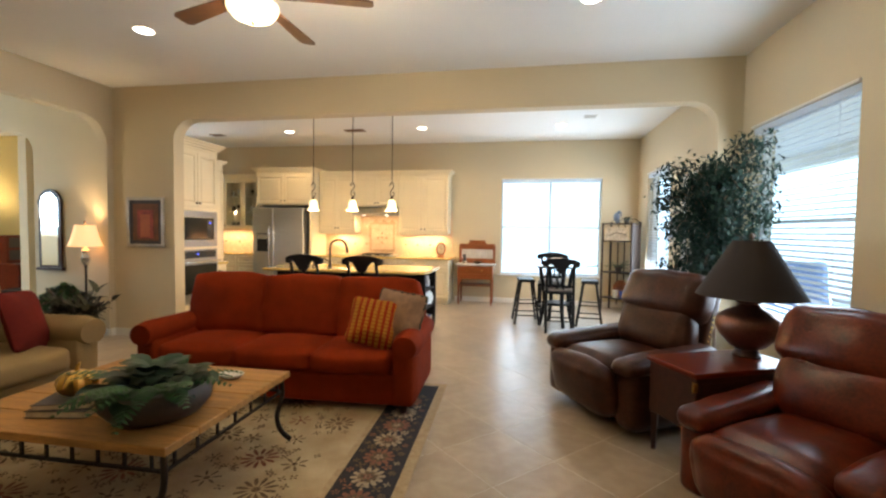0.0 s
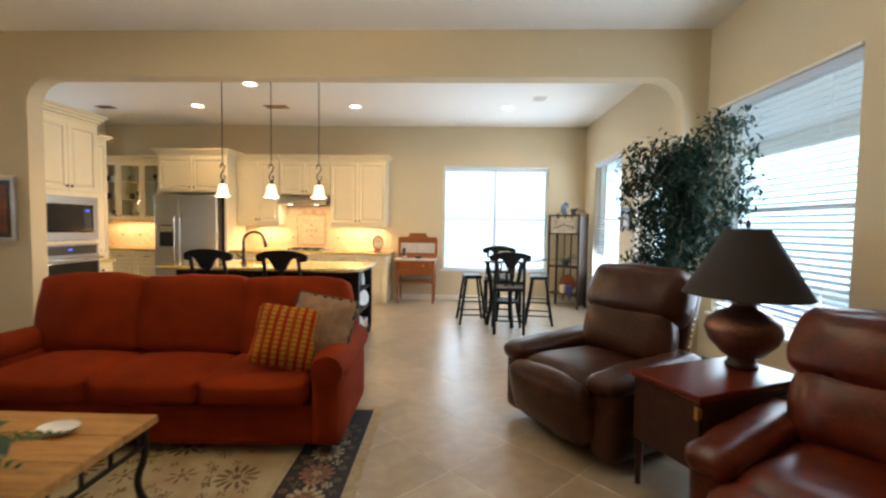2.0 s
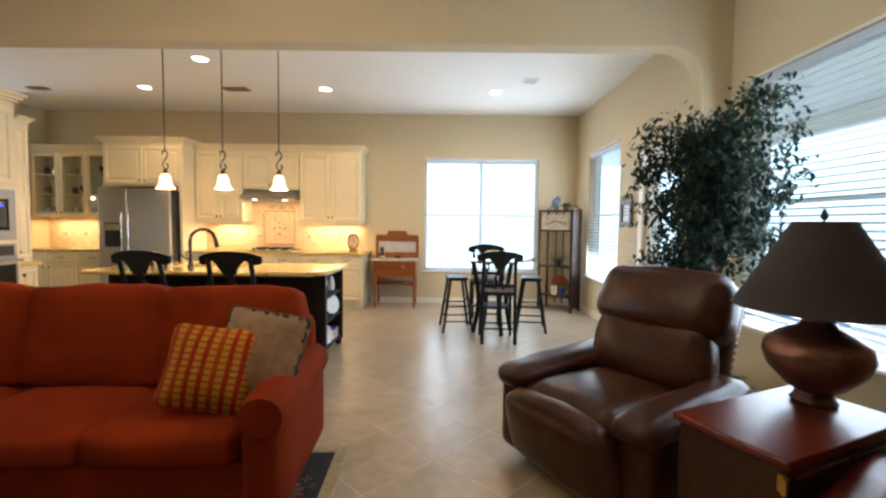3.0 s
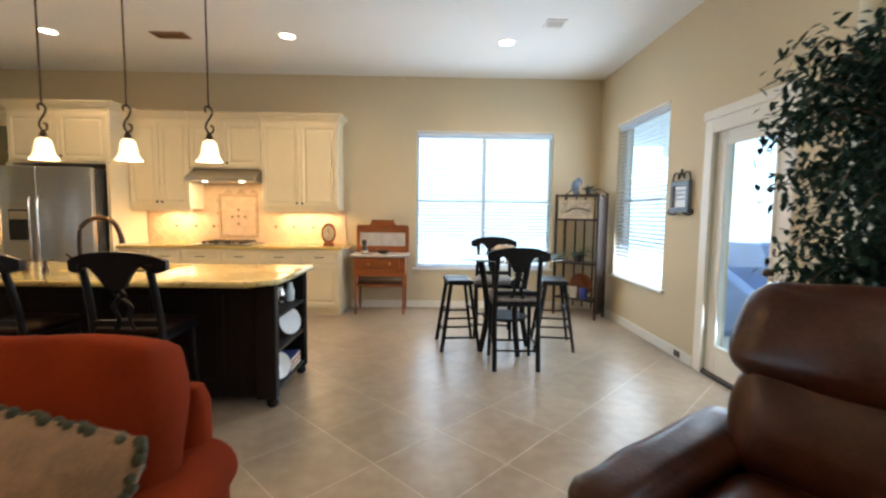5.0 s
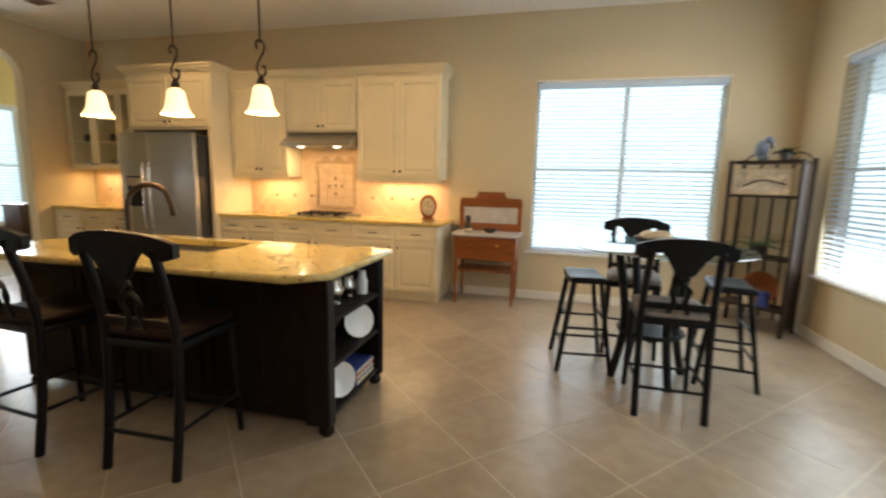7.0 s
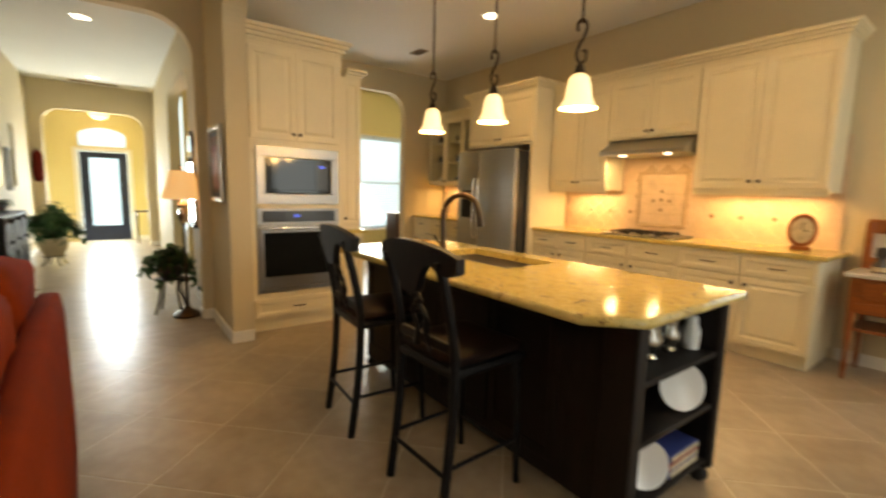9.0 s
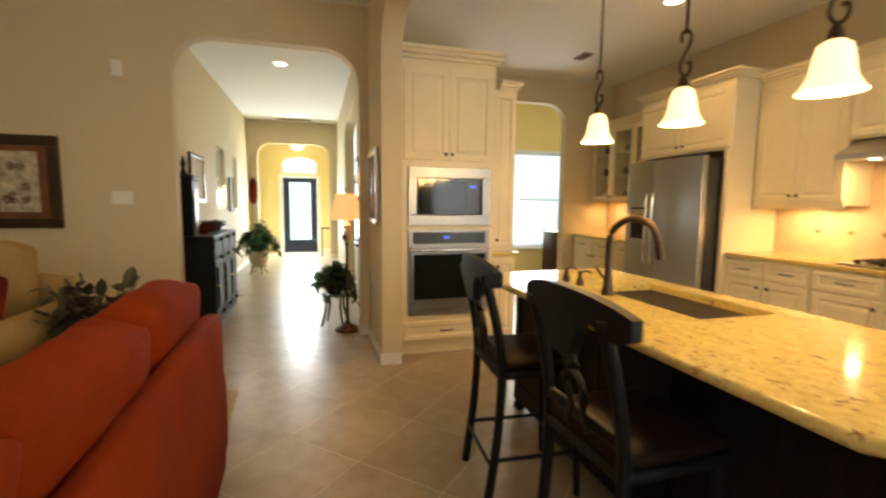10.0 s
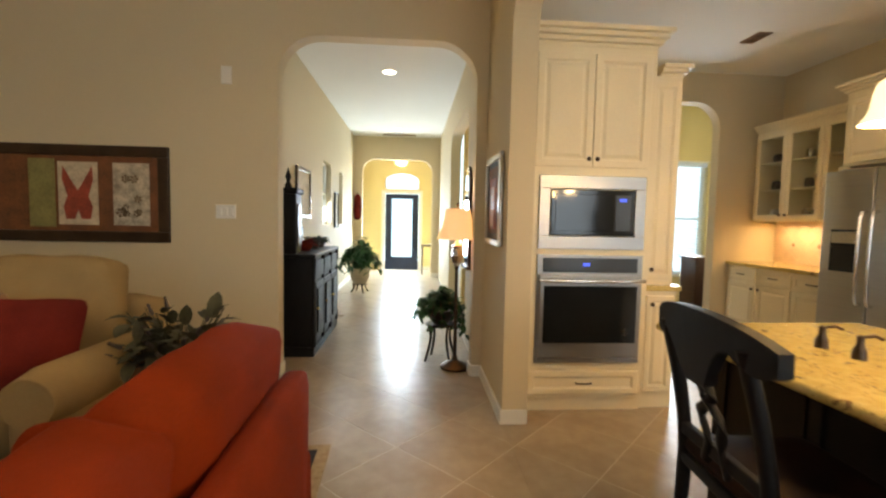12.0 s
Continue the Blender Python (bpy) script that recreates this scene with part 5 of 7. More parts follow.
def clip_poly(pts, x0, x1, z0, z1):
    for ax, v, keep in ((0, x0, 1), (0, x1, -1), (1, z0, 1), (1, z1, -1)):
        out = []
        for i, p in enumerate(pts):
            q = pts[(i + 1) % len(pts)]
            ip, iq = (p[ax] - v) * keep >= 0, (q[ax] - v) * keep >= 0
            if ip:
                out.append(p)
            if ip != iq:
                t = (v - p[ax]) / (q[ax] - p[ax])
                out.append((p[0] + (q[0] - p[0]) * t, p[1] + (q[1] - p[1]) * t))
        pts = out
        if len(pts) < 3:
            return []
    return pts


def splash(name, x0, x1, z0, z1, hole=None):
    b = tagged(new(name), "diagonal travertine backsplash tiles with bronze accents", "backsplash", kind="structure")
    part("mortar", bx(x0, x1, YB - 0.006, YB - 0.001, z0, z1), M_TRIMTILE, b)
    n = 0
    i0, i1 = int(x0 / nd) - 2, int(x1 / nd) + 2
    for i in range(i0, i1):
        for j in range(int(z0 / nd) - 2, int(z1 / nd) + 2):
            if (i + j) % 2:
                continue
            cx, cz = i * nd, j * nd
            h = nd - 0.002
            pts = clip_poly([(cx, cz - h), (cx + h, cz), (cx, cz + h), (cx - h, cz)], x0, x1, z0, z1)
            if hole and pts:
                mx, mz = sum(p[0] for p in pts) / len(pts), sum(p[1] for p in pts) / len(pts)
                if hole[0] < mx < hole[1] and hole[2] < mz < hole[3]:
                    continue
            if len(pts) > 2:
                part("tile", prism(bmesh.new(), pts, "y", YB - 0.012, YB - 0.006), M_FLESHTILE, b)
    return b


HOLE = (-2.26, -1.70, 0.99, 1.60)
sp = splash("backsplash", -3.255, -0.46, 0.915, 1.86, HOLE)
for x in (-2.85, -2.58, -2.33, -1.46, -1.20, -0.93, -0.68):
    part("accent_tile", prism(bmesh.new(), [(x, 1.145 - 0.025), (x + 0.025, 1.145), (x, 1.145 + 0.025), (x - 0.025, 1.145)], "y", YB - 0.017, YB - 0.011), M_TILEDARK, sp, "small bronze accent tile")
bm = bmesh.new()
hx0, hx1, hz0, hz1 = HOLE
for a in ((hx0, hx1, hz1 - 0.035, hz1), (hx0, hx1, hz0, hz0 + 0.035), (hx0, hx0 + 0.035, hz0 + 0.035, hz1 - 0.035), (hx1 - 0.035, hx1, hz0 + 0.035, hz1 - 0.035)):
    box(bm, a[0], a[1], YB - 0.028, YB - 0.004, a[2], a[3], 0.008, 2)
part("carved_frame", bm, M_TRIMTILE, sp, "carved stone frame")
for i in range(4):
    for j in range(5):
        x, z = hx0 + 0.04 + i * 0.12, hz0 + 0.04 + j * 0.108
        part("panel_tile", bx(x, x + 0.116, YB - 0.014, YB - 0.006, z, z + 0.104, 0.002, 1), M_FLESHTILE, sp)
for x, z in ((-1.98, 1.38), (-2.07, 1.28), (-1.89, 1.28), (-1.98, 1.18), (-1.98, 1.29)):
    part("accent_tile", prism(bmesh.new(), [(x, z - 0.022), (x + 0.022, z), (x, z + 0.022), (x - 0.022, z)], "y", YB - 0.020, YB - 0.013), M_TILEDARK, sp, "small bronze accent tile")
sp2 = splash("backsplash_west", -5.98, -4.52, 0.915, 1.43)
for x in (-5.7, -5.35, -5.0):
    part("accent_tile", prism(bmesh.new(), [(x, 1.145 - 0.025), (x + 0.025, 1.145), (x, 1.145 + 0.025), (x - 0.025, 1.145)], "y", YB - 0.017, YB - 0.011), M_TILEDARK, sp2, "small bronze accent tile")

# under-cabinet lights
for x, w, wt in ((-2.78, 0.5, 8), (-1.0, 0.8, 12), (-5.25, 1.2, 10)):
    area("undercabinet_lamp", pose(x, 9.68, UB - 0.035 + (0.04 if x < -4 else 0)), w, 0.05, wt, WARM)

# range hood
hd = thing("range_hood", "slim stainless steel range hood with two lit lamps", "range hood")
bm = bmesh.new()
prism(bm, [(9.33, 1.75), (YB, 1.75), (YB, 1.92), (9.56, 1.92), (9.36, 1.805), (9.33, 1.79)], "x", -2.44, -1.54)
part("canopy", bm, M_FRIDGE, hd)
for x in (-2.24, -1.76):
    part("lamp_lens", cyl(bmesh.new(), x, 9.46, 1.743, 1.751, 0.035, n=16), M_DISC, hd, "lit hood lamp")
    area("hood_lamp", pose(x, 9.46, 1.738), 0.06, 0.06, 5, WARM)
# cooktop
ck = thing("cooktop", "stainless gas cooktop with black iron grates", "cooktop")
part("plate", bx(-2.36, -1.60, 9.33, 9.80, 0.915, 0.930, 0.006, 2), M_STEEL, ck)
for x in (-2.18, -1.98, -1.78):
    bm = bmesh.new()
    for k in range(3):
        y = 9.40 + k * 0.15
        box(bm, x - 0.085, x + 0.085, y - 0.006, y + 0.006, 0.950, 0.962)
    for k in (-0.08, 0, 0.08):
        box(bm, x + k - 0.005, x + k + 0.005, 9.38, 9.72, 0.946, 0.958)
    for kx in (-0.08, 0.08):
        for ky in (9.39, 9.71):
            box(bm, x + kx - 0.006, x + kx + 0.006, ky - 0.006, ky + 0.006, 0.929, 0.95)
    part("grate", bm, M_IRON, ck)
    for y in (9.47, 9.64):
        part("burner", cyl(bmesh.new(), x, y, 0.929, 0.944, 0.043, 0.033), M_IRON, ck)
for i in range(4):
    part("control_knob", cyl(bmesh.new(), -2.22 + i * 0.16, 9.355, 0.929, 0.955, 0.018, 0.015, 14), M_BLACK, ck)
# mantel clock on the counter
cl = thing("counter_clock", "oval wooden shelf clock standing on the counter", "clock", pose(-0.66, 9.62, 0.915, 0, 0, 8))
part("case", prism(bmesh.new(), [(0.10 * math.cos(k * math.pi / 12), 0.16 + 0.14 * math.sin(k * math.pi / 12)) for k in range(24)], "y", -0.02, 0.02), M_OAK, cl)
part("dial", prism(bmesh.new(), [(0.075 * math.cos(k * math.pi / 12), 0.16 + 0.105 * math.sin(k * math.pi / 12)) for k in range(24)], "y", -0.024, -0.019), M_PAPER, cl)
part("foot", bx(-0.07, 0.07, -0.035, 0.035, 0, 0.03, 0.006, 2), M_OAK, cl)
bm = bmesh.new()
box(bm, -0.003, 0.003, -0.027, -0.024, 0.16, 0.23)
box(bm, -0.003, 0.04, -0.027, -0.024, 0.157, 0.163)
part("clock_hand", bm, M_BLACK, cl)
ph = thing("photo_frame", "small dark framed photo on the west counter", "picture", pose(-4.70, 9.60, 0.915, -12, 0, 0))
part("picture_frame", bx(-0.08, 0.08, -0.01, 0.01, 0.0, 0.2, 0.004, 1), M_PICFRAME, ph)
part("print", bx(-0.06, 0.06, -0.014, -0.009, 0.025, 0.175), M_PAPER, ph)

# refrigerator
fg = thing("refrigerator", "stainless side-by-side refrigerator with a door dispenser", "refrigerator")
FX0, FX1, FY = -4.43, -3.33, 9.02
part("body", bx(FX0, FX1, FY, 9.80, 0.02, 1.85, 0.004, 1), M_DARKPANEL, fg)
for i, (a, b) in enumerate(((FX0, -3.985), (-3.98, FX1))):
    dd = part("door", bx(a + 0.003, b - 0.003, FY - 0.075, FY - 0.003, 0.10, 1.87, 0.014, 3), M_FRIDGE, fg, smooth=True)
    hx = b - 0.045 if i == 0 else a + 0.045
    part("handle", tube(bmesh.new(), smooth_path([(hx, FY - 0.075, 0.72), (hx, FY - 0.125, 0.76), (hx, FY - 0.135, 1.10), (hx, FY - 0.125, 1.46), (hx, FY - 0.075, 1.50)], 5), 0.014, 10), M_CHROME, dd, "bowed polished bar handle", smooth=True)
    if i == 0:
        dp = part("dispenser", bx(-4.33, -4.09, FY - 0.080, FY - 0.073, 0.98, 1.35, 0.003, 1), M_DARKPANEL, dd)
        part("dispenser_panel", bx(-4.32, -4.10, FY - 0.084, FY - 0.079, 1.23, 1.33, 0.002, 1), M_SILVER, dd)
        # raised black plate stands in for the shaded hollow of the dispenser
        part("dispenser_recess_shade", bx(-4.30, -4.12, FY - 0.083, FY - 0.079, 1.0, 1.21), M_BLACK, dd)
part("kick_grille", bx(FX0 + 0.01, FX1 - 0.01, FY - 0.03, FY, 0.02, 0.095), M_DARKPANEL, fg)

# tall oven cabinet, facing east
OX = -3.63
OY0, OY1 = 5.975, 6.86
oc = thing("oven_cabinet", "tall cream cabinet that holds the wall oven and microwave", "cabinet")
bm = bmesh.new()
box(bm, OX - 0.62, OX, OY0, OY1, 0.10, 2.56, 0.002, 1)
part("body", bm, M_CAB, oc)
part("toe_kick", bx(OX - 0.62, OX - 0.05, OY0, OY1, 0, 0.10), M_CAB, oc)
part("base_moulding", bx(OX - 0.05, OX - 0.03, OY0, OY1, 0, 0.10), M_CAB, oc)
ym = (OY0 + OY1) / 2
door_panel(oc, "x", OX, OY0 + 0.04, ym - 0.002, 1.745, 2.515, 1, (ym - 0.03, 1.80))
door_panel(oc, "x", OX, ym + 0.002, OY1 - 0.04, 1.745, 2.515, 1, (ym + 0.03, 1.80))
door_panel(oc, "x", OX, OY0 + 0.04, OY1 - 0.04, 0.135, 0.305, 1, (0, 0), "drawer", True)
bm = bmesh.new()
for f0, f1, g in ((0.0, 0.25, 0.02), (0.25, 0.5, 0.35), (0.5, 0.75, 0.68), (0.75, 1.0, 1.0)):
    box(bm, OX - 0.62, OX + 0.08 * g, OY0, OY1 + 0.08 * g, 2.56 + 0.13 * f0, 2.56 + 0.13 * f1, 0.004, 1)
part("crown_moulding", bm, M_CAB, oc)
mw = thing("microwave", "built-in stainless microwave with a wide steel trim", "microwave")
MY0, MY1 = 6.055, 6.815
bm = bmesh.new()
for a in ((MY0, MY1, 1.175, 1.265), (MY0, MY1, 1.595, 1.685), (MY0, MY0 + 0.075, 1.265, 1.595), (MY1 - 0.075, MY1, 1.265, 1.595)):
    box(bm, OX + 0.002, OX + 0.022, a[0], a[1], a[2], a[3], 0.003, 1)
part("trim", bm, M_STEEL, mw)
part("face", bx(OX + 0.002, OX + 0.030, MY0 + 0.08, MY1 - 0.08, 1.271, 1.589, 0.006, 2), M_BLACKGLASS, mw, "black glass microwave front")
part("door_glass", bx(OX + 0.026, OX + 0.034, MY0 + 0.11, MY1 - 0.24, 1.302, 1.557, 0.003, 1), M_BLACKGLASS, mw)
part("control_panel", bx(OX + 0.026, OX + 0.033, MY1 - 0.225, MY1 - 0.11, 1.302, 1.557, 0.003, 1), M_DARKPANEL, mw)
part("display", bx(OX + 0.031, OX + 0.035, MY1 - 0.195, MY1 - 0.145, 1.510, 1.531), M_BLUE_LED, mw, "lit blue clock display")
ov = thing("wall_oven", "stainless wall oven with a black glass door", "oven")
part("trim", bx(OX + 0.002, OX + 0.018, MY0, MY1, 0.365, 1.135, 0.003, 1), M_STEEL, ov)
part("control_panel", bx(OX + 0.016, OX + 0.030, MY0 + 0.04, MY1 - 0.04, 1.012, 1.114, 0.004, 1), M_DARKPANEL, ov)
part("display", bx(OX + 0.028, OX + 0.032, ym - 0.04, ym + 0.01, 1.058, 1.079), M_BLUE_LED, ov, "lit blue clock display")
od = part("oven_door", bx(OX + 0.016, OX + 0.045, MY0 + 0.015, MY1 - 0.015, 0.411, 0.996, 0.008, 2), M_STEEL, ov)
part("door_glass", bx(OX + 0.042, OX + 0.048, MY0 + 0.045, MY1 - 0.045, 0.514, 0.919, 0.003, 1), M_BLACKGLASS, od)
part("handle", tube(bmesh.new(), smooth_path([(OX + 0.045, MY0 + 0.05, 0.960), (OX + 0.09, MY0 + 0.06, 0.960), (OX + 0.09, MY1 - 0.06, 0.960), (OX + 0.045, MY1 - 0.05, 0.960)], 4), 0.013, 10), M_CHROME, od, smooth=True)
part("vent", bx(OX + 0.016, OX + 0.035, MY0 + 0.015, MY1 - 0.015, 0.370, 0.401, 0.003, 1), M_STEEL, ov)
# hutch beside the oven
hc = thing("hutch_cabinet", "narrow cream hutch cabinet with a granite ledge beside the oven", "cabinet")
part("body", bx(OX - 0.60, OX - 0.06, OY1 + 0.002, OY1 + 0.26, 0.0, 0.875, 0.002, 1), M_CAB, hc)
part("upper", bx(OX - 0.60, OX - 0.10, OY1 + 0.002, OY1 + 0.25, 0.915, 2.42, 0.002, 1), M_CAB, hc)
part("ledge", bx(OX - 0.62, OX - 0.03, OY1 + 0.002, OY1 + 0.285, 0.876, 0.914, 0.006, 2), M_GRANITE, hc, "golden granite ledge")
door_panel(hc, "x", OX - 0.10, OY1 + 0.03, OY1 + 0.23, 0.96, 2.38, 1, (OY1 + 0.07, 1.03))
door_panel(hc, "x", OX - 0.06, OY1 + 0.03, OY1 + 0.24, 0.13, 0.84, 1, (OY1 + 0.07, 0.78))
bm = bmesh.new()
for f0, f1, g in ((0.0, 0.33, 0.05), (0.33, 0.66, 0.5), (0.66, 1.0, 1.0)):
    box(bm, OX - 0.60, OX - 0.10 + 0.05 * g, OY1 + 0.085, OY1 + 0.25 + 0.05 * g, 2.42 + 0.08 * f0, 2.42 + 0.08 * f1, 0.003, 1)
part("crown_moulding", bm, M_CAB, hc)

# island
IX0, IX1, IY0, IY1 = -2.52, -0.25, 6.32, 7.29
isl = thing("kitchen_island", "espresso-stained kitchen island with open end shelves on turned feet", "kitchen island")
BX0, BX1, BY0, BY1 = -2.46, -0.30, 6.55, 7.24
part("body", bx(BX0, BX1 - 0.30, BY0, BY1, 0.06, 0.875, 0.003, 1), M_ESPRESSO, isl)
for i in range(4):
    bm = bmesh.new()
    u = BX0 + 0.04 + i * 0.445
    for a in ((u, u + 0.05, 0.14, 0.83), (u + 0.38, u + 0.43, 0.14, 0.83), (u + 0.05, u + 0.38, 0.14, 0.19), (u + 0.05, u + 0.38, 0.78, 0.83)):
        box(bm, a[0], a[1], BY0 - 0.012, BY0, a[2], a[3], 0.003, 1)
    part("front_panel", bm, M_ESPRESSO, isl)
part("end_back", bx(BX1 - 0.30, BX1 - 0.28, BY0, BY1, 0.06, 0.875), M_ESPRESSO, isl)
part("end_side", bx(BX1 - 0.28, BX1, BY0, BY0 + 0.035, 0.06, 0.875), M_ESPRESSO, isl)
part("end_side", bx(BX1 - 0.28, BX1, BY1 - 0.035, BY1, 0.06, 0.875), M_ESPRESSO, isl)
part("end_top", bx(BX1 - 0.28, BX1, BY0 + 0.035, BY1 - 0.035, 0.845, 0.875), M_ESPRESSO, isl)
for z in (0.09, 0.36, 0.61):
    part("shelf", bx(BX1 - 0.28, BX1 - 0.005, BY0 + 0.035, BY1 - 0.035, z, z + 0.022), M_ESPRESSO, isl)
for y in (BY0 - 0.045, BY1 - 0.02):
    part("corner_post", bx(BX1 - 0.13, BX1 + 0.012, y, y + 0.075, 0.06, 0.875, 0.01, 2) if y < 7 else bx(BX1 - 0.05, BX1 + 0.012, y, y + 0.045, 0.06, 0.875, 0.008, 2), M_ESPRESSO, isl)
for x, y in ((BX1 - 0.03, BY0), (BX1 - 0.03, BY1 - 0.03), (BX0 + 0.05, BY0 + 0.02), (BX0 + 0.05, BY1 - 0.03)):
    part("foot", lathe(bmesh.new(), [(0.025, 0), (0.042, 0.02), (0.040, 0.045), (0.028, 0.06)], 18, (x, y, 0)), M_ESPRESSO, isl, smooth=True)
# island counter with clipped corners and a sink cut out
SX0, SX1, SY0, SY1 = -1.94, -1.20, 6.75, 7.16
it = thing("island_top", "polished golden granite island top with clipped corners", "counter")
outer = [(IX0, IY0), (IX1 - 0.15, IY0), (IX1, IY0 + 0.15), (IX1, IY1), (IX0, IY1)]
bm = bmesh.new()
prism(bm, [(IX0, IY0), (IX1 - 0.15, IY0), (IX1, IY0 + 0.15), (IX1, SY0), (IX0, SY0)], "z", 0.876, 0.914)
prism(bm, [(IX0, SY0), (SX0, SY0), (SX0, SY1), (IX0, SY1)], "z", 0.876, 0.914)
prism(bm, [(SX1, SY0), (IX1, SY0), (IX1, SY1), (SX1, SY1)], "z", 0.876, 0.914)
prism(bm, [(IX0, SY1), (IX1, SY1), (IX1, IY1), (IX0, IY1)], "z", 0.876, 0.914)
part("slab", bm, M_GRANITE, it)
bm = bmesh.new()
pts = [(p[0], p[1], 0.895) for p in outer]
tube(bm, pts + [pts[0]], 0.0195, 8)
part("bullnose_edge", bm, M_GRANITE, it, smooth=True)
sk = thing("kitchen_sink", "black composite undermount sink in the island", "sink")
bm = bmesh.new()
box(bm, SX0 - 0.01, SX1 + 0.01, SY0 - 0.01, SY1 + 0.01, 0.69, 0.70)
for a in ((SX0 - 0.012, SX0 - 0.001, SY0 - 0.01, SY1 + 0.01), (SX1 + 0.001, SX1 + 0.012, SY0 - 0.01, SY1 + 0.01), (SX0, SX1, SY0 - 0.012, SY0 - 0.001), (SX0, SX1, SY1 + 0.001, SY1 + 0.012)):
    box(bm, *a, 0.70, 0.905)
part("basin", bm, M_SINK, sk)
part("drain", cyl(bmesh.new(), (SX0 + SX1) / 2, (SY0 + SY1) / 2, 0.700, 0.706, 0.045), M_CHROME, sk)
fc = thing("kitchen_faucet", "oil-rubbed bronze gooseneck faucet with a side handle", "faucet", pose(-1.72, 6.70, 0.914))
part("base", lathe(bmesh.new(), [(0.032, 0), (0.030, 0.02), (0.022, 0.05), (0.020, 0.10)], 18), M_BRONZE, fc, smooth=True)
part("spout", tube(bmesh.new(), smooth_path([(0, 0, 0.09), (0, 0, 0.28), (0.025, 0.025, 0.355), (0.09, 0.06, 0.39), (0.165, 0.10, 0.36), (0.195, 0.12, 0.28)], 6), 0.017, 12), M_BRONZE, fc, smooth=True)
part("spray_head", tube(bmesh.new(), [(0.195, 0.12, 0.285), (0.205, 0.125, 0.22), (0.207, 0.126, 0.20)], 0.017, 10, 0.021), M_BRONZE, fc, smooth=True)
part("lever", tube(bmesh.new(), [(0, 0, 0.07), (-0.05, 0.0, 0.09), (-0.10, 0.0, 0.13)], 0.008, 8), M_BRONZE, fc)
for nm, x, lab in (("soap_dispenser", -1.98, "bronze soap dispenser beside the sink"), ("soap_pump", -2.12, "small dark bronze air switch beside the sink")):
    t = thing(nm, lab, "dispenser", pose(x, 6.71, 0.914))
    part("body", lathe(bmesh.new(), [(0.022, 0), (0.020, 0.03), (0.011, 0.05), (0.011, 0.08), (0.0, 0.085)], 14), M_BRONZE, t, smooth=True)
    part("spout", tube(bmesh.new(), [(0, 0, 0.075), (0.02, 0.03, 0.085), (0.03, 0.05, 0.075)], 0.006, 6), M_BRONZE, t)

# what stands on the island's shelves
def plate(y, z, r, tilt=14):
    p = tagged(part("display_plate", lathe(bmesh.new(), [(r * 0.55, 0.0), (r * 0.6, 0.004), (r, 0.018), (r, 0.021), (r * 0.6, 0.010), (0.0, 0.008)], 36), M_WHITE, smooth=True), "white china plate standing on edge on the island shelf", "plate", "display plates")
    put(p, pose(BX1 - 0.07, y, z + r, 0, 90 - tilt, -32))


plate(7.03, 0.384, 0.105)
plate(6.77, 0.114, 0.10)
jw = tagged(part("white_jar", lathe(bmesh.new(), [(0.035, 0), (0.04, 0.08), (0.025, 0.12), (0.025, 0.15), (0.0, 0.155)], 18), M_WHITE, smooth=True), "small white bottle on the island's top shelf", "jar")
put(jw, pose(BX1 - 0.10, 7.16, 0.6325))
for y, z, s in ((6.73, 0.383, 1.0), (6.85, 0.633, 0.95), (7.03, 0.633, 0.8)):
    t = thing("silver_pitcher", "tarnished silver pitcher on the island shelf", "pitcher", pose(BX1 - 0.14, y, z) @ Matrix.Scale(s, 4), "silverware")
    part("body", lathe(bmesh.new(), [(0.04, 0), (0.045, 0.01), (0.03, 0.025), (0.06, 0.07), (0.065, 0.10), (0.04, 0.15), (0.05, 0.18), (0.045, 0.18), (0.03, 0.15), (0.0, 0.14)], 22), M_SILVER, t, smooth=True)
    part("handle", tube(bmesh.new(), smooth_path([(0, 0.055, 0.07), (0, 0.10, 0.09), (0, 0.09, 0.15), (0, 0.045, 0.165)], 4), 0.006, 6), M_SILVER, t)
for i, (h, mt, lab) in enumerate(((0.035, M_BLUEBOOK, "blue hardcover cookbook lying on the island shelf"), (0.03, M_REDBOOK, "red hardcover cookbook lying on the island shelf"), (0.03, M_BLUEBOOK, "blue hardcover cookbook lying on the island shelf"))):
    bk = thing("cookbook", lab, "book", pose(BX1 - 0.14, 7.03, 0.1125 + i * 0.0365), "cookbooks")
    part("cover", bx(-0.11, 0.12, -0.13, 0.13, 0, h, 0.003, 1), mt, bk)
    part("page_block", bx(-0.10, 0.1215, -0.125, 0.125, 0.005, h - 0.005), M_PAPER, bk)


